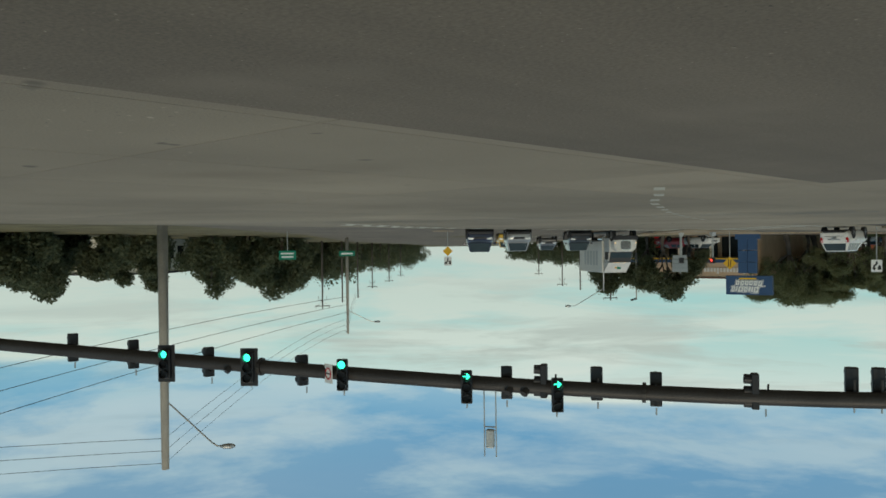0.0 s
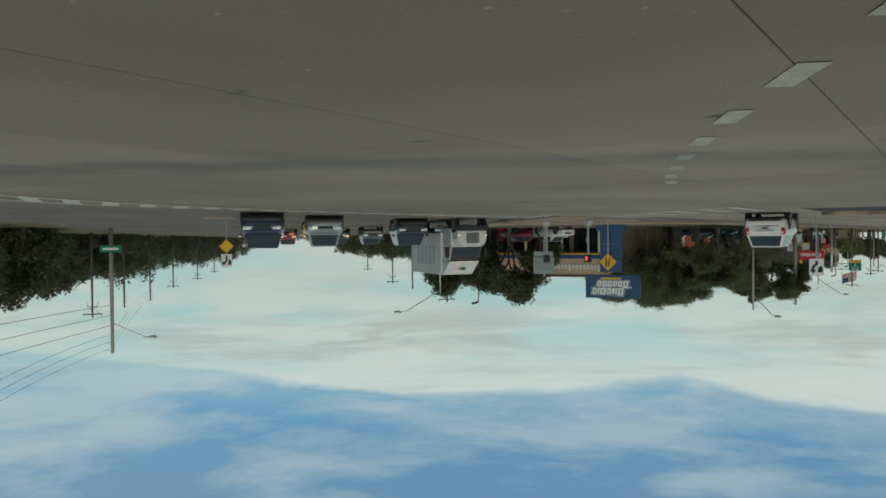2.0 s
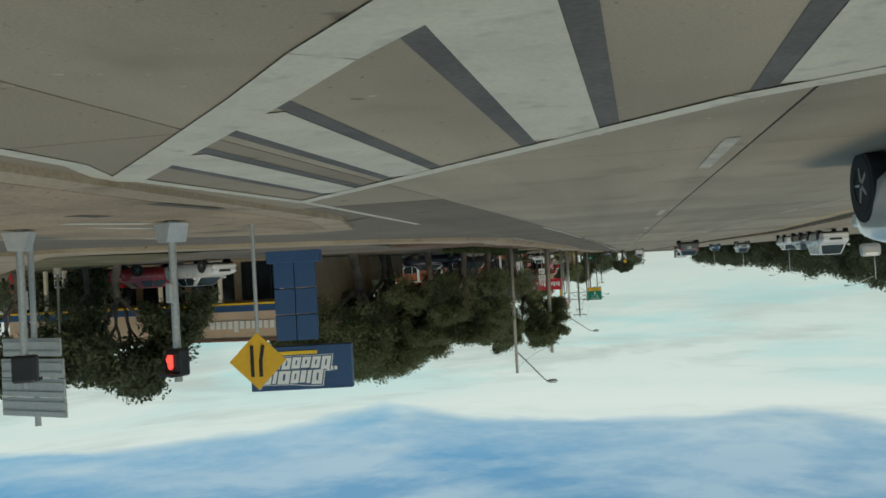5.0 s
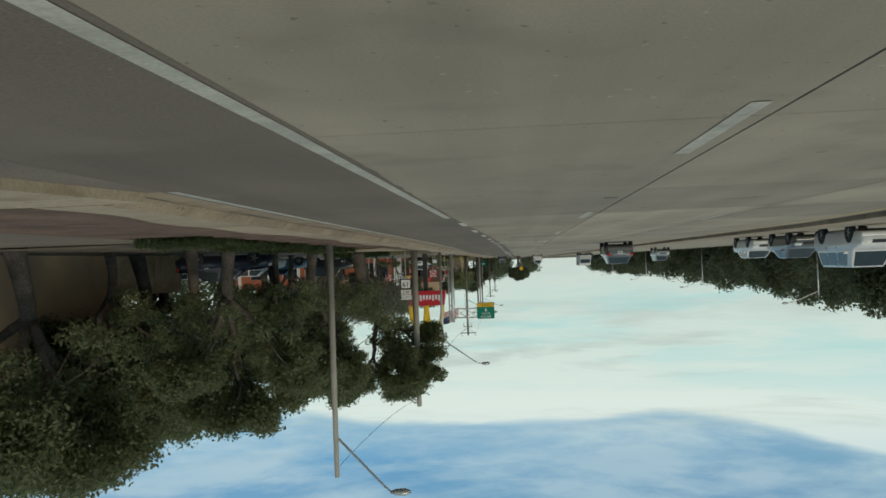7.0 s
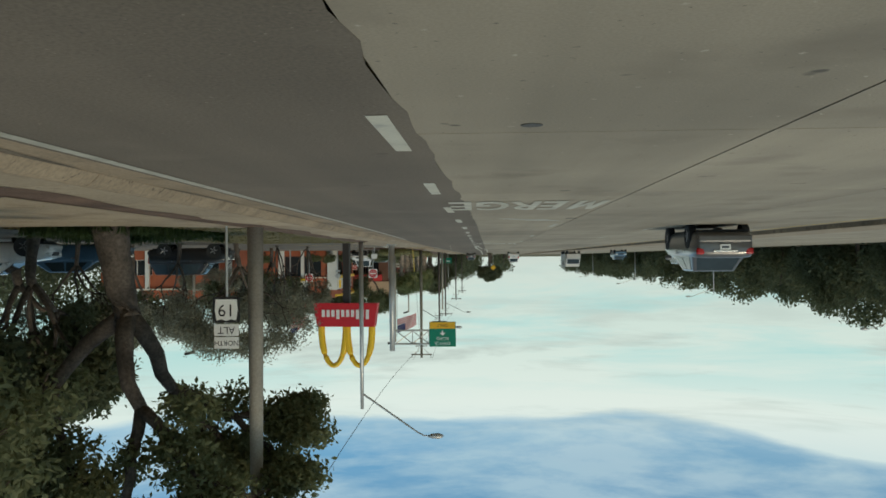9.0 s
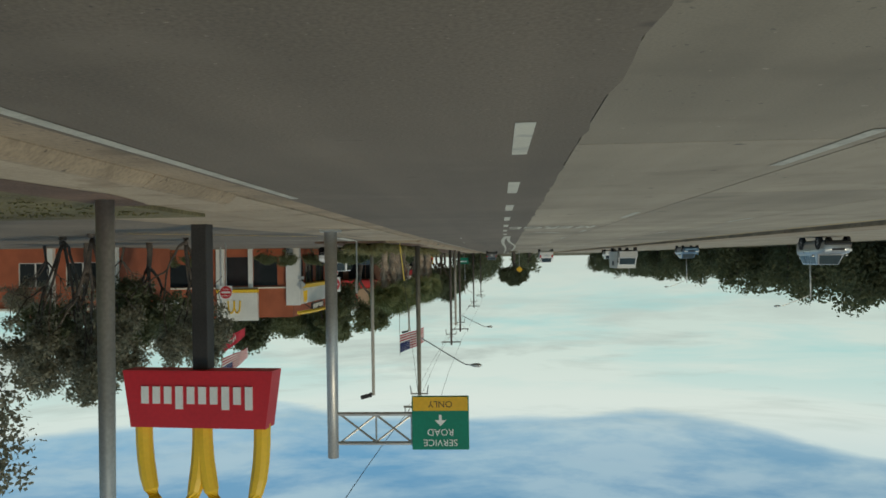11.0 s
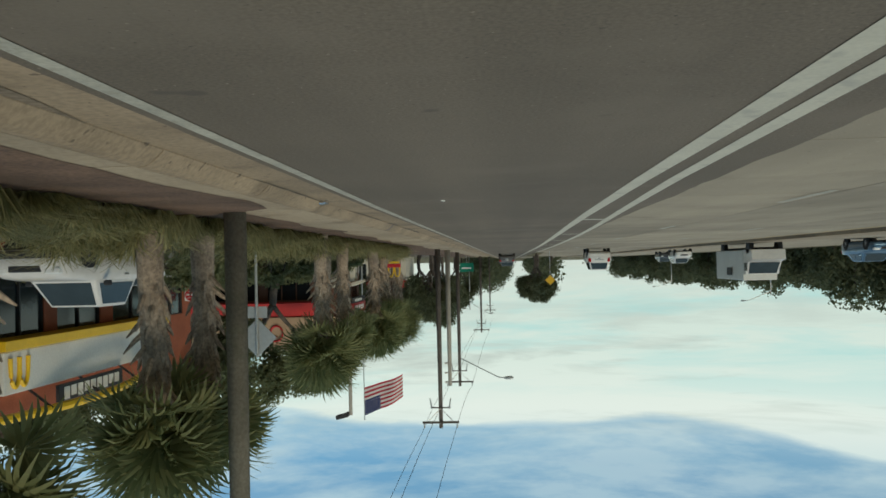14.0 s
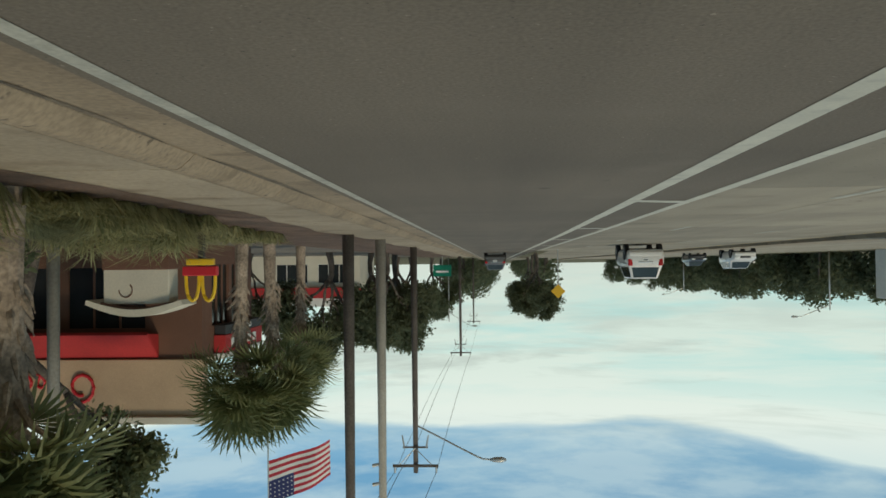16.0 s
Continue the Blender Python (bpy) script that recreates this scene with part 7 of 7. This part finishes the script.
place(oak_b, [(38.6, 102, 0, 0.95), (47.5, 122, 60, 0.95), (45, 112, 250, 0.95), (53, 133, 190, 0.9), (39.5, 113.5, 30, 1.0), (41.5, 121.5, 140, 0.95)])
high_oak = tree_model("oak_tree", 9.2, 4.4, 0.24, 3.0, 14000, 0.11, 52, LEAF, 3, 0.56, "twisted oak with a high open crown behind the palms", "oaks beyond the palms", 1.1)
place(high_oak, [(37.2, 228.0, 40, 1.12), (41.5, 214.0, 200, 1.0)])
bare = tree_model("sparse_tree", 6.3, 4.1, 0.12, 1.4, 15000, 0.058, 21, LEAFDRY, 4, 0.26, "thin half-bare tree with greyish leaves", "thin trees by the service road", 1.15)
place(bare, [(34.2, 147.2, 10, 1.0), (38.5, 151, 130, 0.9), (38.5, 139, 250, 0.85), (45.5, 176, 60, 0.62), (44.5, 183, 170, 0.6)])
shrub_tree = tree_model("laurel_tree", 6.0, 3.0, 0.16, 1.5, 11000, 0.105, 33, LEAF2, 4, 0.25, "dark green rounded tree beside the buildings", "trees by the buildings", 1.5)
place(shrub_tree, [(48.2, 89.5, 0, 1.3), (36.8, 127.0, 70, 1.3), (40.5, 118.0, 100, 1.35), (38.4, 108.5, 210, 1.3), (36.9, 132.5, 300, 1.2), (40.5, 138.0, 20, 1.35), (37.2, 119.8, 160, 1.15), (51.2, 91, 90, 1.15), (46.2, 92, 30, 0.8), (55, 90, 200, 1.2), (50.5, 218, 90, 1.6), (46.5, 219.5, 200, 1.75), (42.0, 221, 20, 1.65), (55, 219, 140, 1.7),
                   (30.6, 262, 160, 1.15), (34.5, 261.5, 200, 1.35), (31.2, 273, 80, 1.4), (41.2, 172.0, 50, 1.0), (38.7, 173.0, 250, 0.85), (43.8, 157.0, 130, 1.1), (32.2, 266, 30, 1.2), (33.8, 300, 40, 1.4), (32.8, 308, 140, 1.5), (34, 318, 240, 1.5), (31.8, 330, 0, 1.6), (36, 290, 100, 1.2), (58, 222, 50, 1.5), (62, 262, 90, 1.6), (40.5, 263, 10, 1.0)])
myrtle = tree_model("myrtle_tree", 5.4, 2.5, 0.10, 0.30, 9000, 0.065, 61, LEAFDRY, 4, 0.50, "small tree with several thin dark stems and sparse leaves", "thin trees by the service road", 1.0)
place(myrtle, [(37.4, 162.6, 0, 1.0), (35.2, 160.2, 130, 1.0), (34.3, 166.0, 250, 0.95)])
shrub = tree_model("shrub", 1.5, 1.0, 0.035, 0.25, 3200, 0.06, 71, LEAF, 4, 0.12, "rounded dark green shrub", "shrubs in the planting", 1.7, 8)
place(shrub, [(30.7, 196.0, 0, 1.0), (30.9, 198.1, 80, 1.1), (30.6, 200.3, 160, 0.95), (30.9, 202.9, 240, 1.1), (30.6, 205.6, 30, 1.05), (30.9, 208.2, 110, 1.1), (30.6, 211.5, 200, 1.0), (30.9, 214.6, 290, 1.0), (31.2, 186.4, 60, 0.9), (31.3, 183.8, 140, 0.85),
              (38.4, 197.7, 20, 1.0), (39.9, 198.0, 100, 0.9), (37.0, 200.9, 190, 0.95), (36.9, 203.4, 260, 1.0), (45.6, 197.6, 50, 1.0), (47.4, 197.8, 170, 0.95)])
pine = tree_model("median_tree", 6.6, 2.7, 0.16, 2.0, 10000, 0.10, 41, LEAF2, 4, 0.3, "dark narrow tree on the central reservation", "median trees", 1.5)
place(pine, [(19.3, 276, 0, 0.9), (18.9, 284, 80, 0.95), (18.5, 296, 180, 1.0), (18.0, 318, 20, 1.05)])


def far_wood(name, line, depth, height, count, size, seed, label, every=3.2):
    """A belt of distant trees along a line: trunks and leaf clumps in one mass."""
    rng = random.Random(seed)
    blobs, wood = [], bmesh.new()
    total = 0
    for (x0, y0), (x1, y1) in zip(line, line[1:]):
        n = max(1, int(math.hypot(x1 - x0, y1 - y0) / every))
        for k in range(n):
            t = (k + rng.random()) / n
            h = height * rng.uniform(0.65, 1.15)
            x, y = x0 + (x1 - x0) * t + rng.uniform(-depth, depth), y0 + (y1 - y0) * t + rng.uniform(-depth, depth)
            z = ground_z(x, y)
            tube(wood, [(x, y, z - 0.3), (x + 0.3, y, z + h * 0.6)], [0.22, 0.1], 6)
            r = height * rng.uniform(0.2, 0.32)
            for j in range(5):
                blobs.append((x + rng.uniform(-r, r) * 0.9, y + rng.uniform(-r, r) * 0.9, z + h * (0.16 + 0.145 * j), r * (1.12 - 0.09 * j)))
    v, f = leaf_cloud(blobs, count, size, seed, 0.85)
    ob = new(name, raw_mesh(name, [tuple(p) for p in v], f, LEAF2))
    tagged(ob, label, "trees", kind="stuff")
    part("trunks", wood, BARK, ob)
    return ob


far_wood("far_woods", [(-19, 75), (-22, 150), (-23, 235)], 4.5, 9.3, 250000, 0.21, 5, "dark belt of trees beyond the opposite carriageway", 2.0)
far_wood("far_woods_far", [(-23, 235), (-25, 330), (-27, 520)], 4.5, 8.6, 120000, 0.30, 25, "distant dark belt of trees beyond the opposite carriageway", 2.3)
far_wood("far_woods_cross", [cross_at(30, 33), cross_at(70, 36), cross_at(110, 35)], 4.0, 7.2, 150000, 0.18, 6, "dark trees along the cross road", 2.3)
far_wood("far_woods_cross", [cross_at(110, 35), cross_at(180, 33), cross_at(330, 30)], 4.0, 9.0, 60000, 0.24, 16, "distant dark trees along the cross road")
far_wood("far_woods_corner", [(48, -12), (62, 6), (74, 24), (86, 44)], 5.0, 5.6, 170000, 0.18, 7, "dark trees behind the corner of the junction", 2.3)
far_wood("far_woods_corner_shop", [cross_at(52, -17), cross_at(120, -20)], 2.5, 6.4, 60000, 0.17, 28, "dark trees between the shops and the cross road", 2.4)
far_wood("far_woods_shops", [cross_at(120, -24), cross_at(180, -20), cross_at(320, -16)], 5.0, 7.0, 60000, 0.2, 8, "dark trees behind the shops")
far_wood("far_woods_north", [(30, 350), (27, 430), (24, 560)], 3.0, 9.0, 24000, 0.3, 9, "distant trees along the sidewalk")
far_wood("far_woods_median", [(13.5, 345), (11, 560)], 1.0, 6.5, 6000, 0.35, 10, "distant dark trees on the reservation")
far_wood("far_woods_rear", [(84, 150), (76, 220), (62, 300), (52, 380)], 6.0, 9.0, 50000, 0.25, 11, "dark trees behind the car parks")


def frond_mesh(length, seed):
    """A palm fan along +x: stalk and a spread of narrow folded blades that droop at their tips."""
    rng = random.Random(seed)
    verts, faces = [], []
    hub = Vector((length * 0.42, 0, 0.05))
    verts += [(0, -0.025, 0), (0, 0.025, 0), (hub.x, 0.018, hub.z), (hub.x, -0.018, hub.z)]
    faces.append((0, 1, 2, 3))
    n = 27
    for i in range(n):
        a = radians(-118 + 236 * i / (n - 1))
        dd = Vector((math.cos(a), math.sin(a), 0.12 * math.cos(a)))
        L = length * (0.66 - 0.10 * abs(a)) * rng.uniform(0.88, 1.1)
        side = Vector((-dd.y, dd.x, 0)) * 0.034
        p1 = hub + dd * L * 0.45 + Vector((0, 0, 0.03 if i % 2 else -0.01))
        p2 = hub + dd * L * 0.8 - Vector((0, 0, 0.07 * L))
        p3 = hub + dd * L * 0.98 - Vector((0, 0, (0.10 + 0.26 * rng.random()) * L))
        k = len(verts)
        verts += [tuple(hub), tuple(p1 - side), tuple(p1 + side), tuple(p2 - side * 0.7), tuple(p2 + side * 0.7), tuple(p3)]
        faces += [(k, k + 1, k + 2), (k + 1, k + 3, k + 4, k + 2), (k + 3, k + 5, k + 4)]
    return raw_mesh("frond", verts, faces, PALMLEAF)


def palm_model(h, seed, label, r=1.0, fan=1.0):
    rng = random.Random(seed)
    ob = thing("cabbage_palm", 0, 0, 0, 0, label, "palm tree", "palms in the planting strip")
    bm = bmesh.new()
    tube(bm, [(0, 0, -0.2), (0.03, 0, h * 0.4), (0.08, 0.03, h * 0.8), (0.08, 0.03, h)], [0.24 * r, 0.19 * r, 0.2 * r, 0.17 * r], 12)
    for k in range(int(15 * h)):
        a, z = k * 2.4, h * (0.36 + 0.60 * k / (15 * h))
        c, s = math.cos(a), math.sin(a)
        out = rng.uniform(0.03, 0.15) if k % 5 else 0.26
        tube(bm, [(0.07 + c * 0.13 * r, 0.03 + s * 0.13 * r, z), (0.07 + c * (0.19 * r + out * 0.4), 0.03 + s * (0.19 * r + out * 0.4), z + 0.14), (0.07 + c * (0.2 * r + out), 0.03 + s * (0.2 * r + out), z + 0.24 + 0.1 * rng.random())], [0.055, 0.042, 0.012], 5)
    part("trunk", bm, PALMBARK, ob, "shaggy brown trunk with old leaf bases")
    shapes = [frond_mesh(1.22 * fan, 1), frond_mesh(1.42 * fan, 2), frond_mesh(1.32 * fan, 3)]
    tall = [frond_mesh(1.5 * fan, 5), frond_mesh(1.68 * fan, 6)]
    for k in range(44):
        el = math.degrees(rng.uniform(-0.6, 0.85)) if k > 19 else math.degrees(rng.uniform(0.75, 1.5))
        f = new("frond", shapes[k % 3] if k > 19 else tall[k % 2])
        f.parent = ob
        f.matrix_basis = Matrix.Translation((0.08, 0.03, h - 0.05 + 0.15 * rng.random())) @ Matrix.Rotation(k * 2.39996, 4, "Z") @ Matrix.Rotation(-radians(el), 4, "Y") @ Matrix.Rotation(rng.uniform(-0.7, 0.7), 4, "X")
    return ob


palm = palm_model(3.1, 4, "cabbage palm with shaggy trunk and fan leaves", 1.0, 1.0)
place(palm, [(28.76, 182.9, 0, 0.86), (28.59, 184.57, 140, 0.92), (28.82, 189.37, 100, 0.98), (28.66, 191.15, 200, 0.98), (28.4, 199.5, 60, 0.92), (28.65, 201.2, 300, 1.0), (28.4, 202.7, 30, 0.9), (28.4, 208.6, 150, 0.95), (28.67, 210.7, 250, 1.0), (28.43, 211.8, 80, 0.9)])
tall_palm = palm_model(4.0, 9, "tall slender cabbage palm with a ragged crown", 0.85, 1.25)
place(tall_palm, [(30.3, 226.4, 20, 1.0), (29.7, 227.0, 120, 0.97), (31.6, 239.5, 250, 1.1)])


def blades(name, region, count, h, spread, seed, label, category, clump=26, material=BLADE):
    """Arching grass blades in clumps scattered over a strip: region gives x range at y."""
    rng = np.random.RandomState(seed)
    verts, faces = [], []
    for _ in range(count // clump):
        y = region[0] + (region[1] - region[0]) * rng.rand()
        x = edge_x(y) + region[2] + (region[3] - region[2]) * rng.rand()
        z = region[4] if len(region) > 4 else 0.1
        hh = h * (0.5 + 0.6 * rng.rand()) * (0.75 + 0.45 * math.sin(y * 1.9) * math.sin(y * 0.7 + 1))
        for _b in range(clump):
            a, out = rng.rand() * 6.283, spread * (0.2 + 1.2 * rng.rand())
            c, s = math.cos(a), math.sin(a)
            w = 0.012 + 0.014 * rng.rand()
            k = len(verts)
            top = hh * (0.8 + 0.4 * rng.rand())
            for t in (0.0, 0.55, 1.0):
                px, py, pz = x + c * (0.06 + out * t * t), y + s * (0.06 + out * t * t), z + top * (t - 0.38 * t ** 3)
                ww = w * (1 - 0.85 * t)
                verts += [(px - s * ww, py + c * ww, pz), (px + s * ww, py - c * ww, pz)]
            faces += [(k, k + 1, k + 3, k + 2), (k + 2, k + 3, k + 5, k + 4)]
    return tagged(new(name, raw_mesh(name, verts, faces, material)), label, category, kind="stuff")


blades("tall_grass", (178.5, 217, 2.7, 4.8), 46000, 0.95, 0.8, 12, "pale green arching ornamental grass along the sidewalk", "grass")
blades("tall_grass", (217, 225, 3.4, 5.2), 5000, 0.6, 0.5, 13, "clumps of ornamental grass by the sidewalk", "grass")
blades("verge_weeds", (112, 149, 2.7, 8.5), 14000, 0.06, 0.1, 14, "low green weeds on the verge", "weeds", 5, leafmat("weed_leaf", (0.15, 0.14, 0.06), (0.27, 0.24, 0.11)))
blades("verge_plants", (94, 113, 3.4, 5.3), 16000, 0.42, 0.3, 17, "low dark green plants on the mulch", "plants", 20, leafmat("plant_leaf", (0.05, 0.075, 0.03), (0.12, 0.15, 0.06)))
blades("hedge_grass", (124, 131, 4.4, 7.5), 8000, 0.6, 0.35, 15, "dark green low hedge plants", "hedge", 18, leafmat("hedge_leaf", (0.03, 0.055, 0.018), (0.07, 0.11, 0.035)))

# ---- litter ----
bag = bmesh.new()
bmesh.ops.create_icosphere(bag, subdivisions=3, radius=0.22)
for v in bag.verts:
    v.co *= 1 + 0.35 * noise.noise(v.co * 9.0)
    v.co = Vector((29.75 + v.co.x * 0.6, 202.0 + v.co.y * 1.4, 0.32 + v.co.z * 0.6))
solo("plastic_bag", bag, P_BLUE, "crumpled blue plastic bag caught in the grass", "litter")
can = solo("crushed_can", atube([(25.95, 188.75, 0.05), (26.02, 188.8, 0.06), (26.06, 188.83, 0.05)], [0.035, 0.028, 0.036], 10), CHROME, "crushed silver drinks can in the gutter", "litter")
solo("paper_scrap", aprism([(24.33, 189.57), (24.39, 189.55), (24.4, 189.61), (24.34, 189.64)], 0.004, 0.02), SIGNWHITE, "white paper scrap on the asphalt", "litter")
solo("paper_scrap", aprism([(23.96, 175.72), (24.05, 175.7), (24.03, 175.76), (23.98, 175.77)], 0.004, 0.02), SIGNWHITE, "white paper scrap on the asphalt", "litter")

# ---- paving slabs, each a piece of its own ----
ys = steps(50, 300, 6.1)
for a, b in zip(ys, ys[1:]):
    slab(road, lane_x(a), seam_x(a), seam_x(b), lane_x(b), a, b)
    slab(road, lane_x(a) - 3.6, lane_x(a), lane_x(b), lane_x(b) - 3.6, a, b)
    if median_x(a) < lane_x(a) - 4.2:
        slab(road, median_x(a), lane_x(a) - 3.6, lane_x(b) - 3.6, median_x(b), a, b)
strip("slab", [(median_x(y), y) for y in (300, 420)], [(seam_x(y), y) for y in (300, 420)], 0.0, CONCRETE, road)
cols = [-40, -32, -24, -16, -9, -5, -1.8, 1.6, 5.0, 8.1, 11.2, 14.4, 17.4, 20.25, 24.0, 27.2, 30.0, 33.0, 35.0]
rows = [-40, -30, -22, -14, -8, -2, 4.0, 10.3, 17, 24, 30.5, 37, 43.5, 50]
for i, (x0, x1) in enumerate(zip(cols, cols[1:])):
    for j, (y0, y1) in enumerate(zip(rows, rows[1:])):
        slab(junction, x0, x1, x1, x0, y0, y1, material=INTERSECT, g=0.007)
for y0, y1 in ((50, 55), (55, 60)):
    for x0, x1 in zip(cols[:11], cols[1:11]):
        slab(junction, x0, x1, x1, x0, y0, y1, top=-0.025, material=INTERSECT)
for y0, y1 in ((50, 53), (53, 56), (56, 60)):
    slab(junction, seam_x(y0), 27.2, 27.2, seam_x(y1), y0, y1, material=INTERSECT)
    for x0, x1 in ((27.2, 30.0), (30, 33), (33, 35)):
        slab(junction, x0, x1, x1, x0, y0, y1, material=INTERSECT, g=0.007)
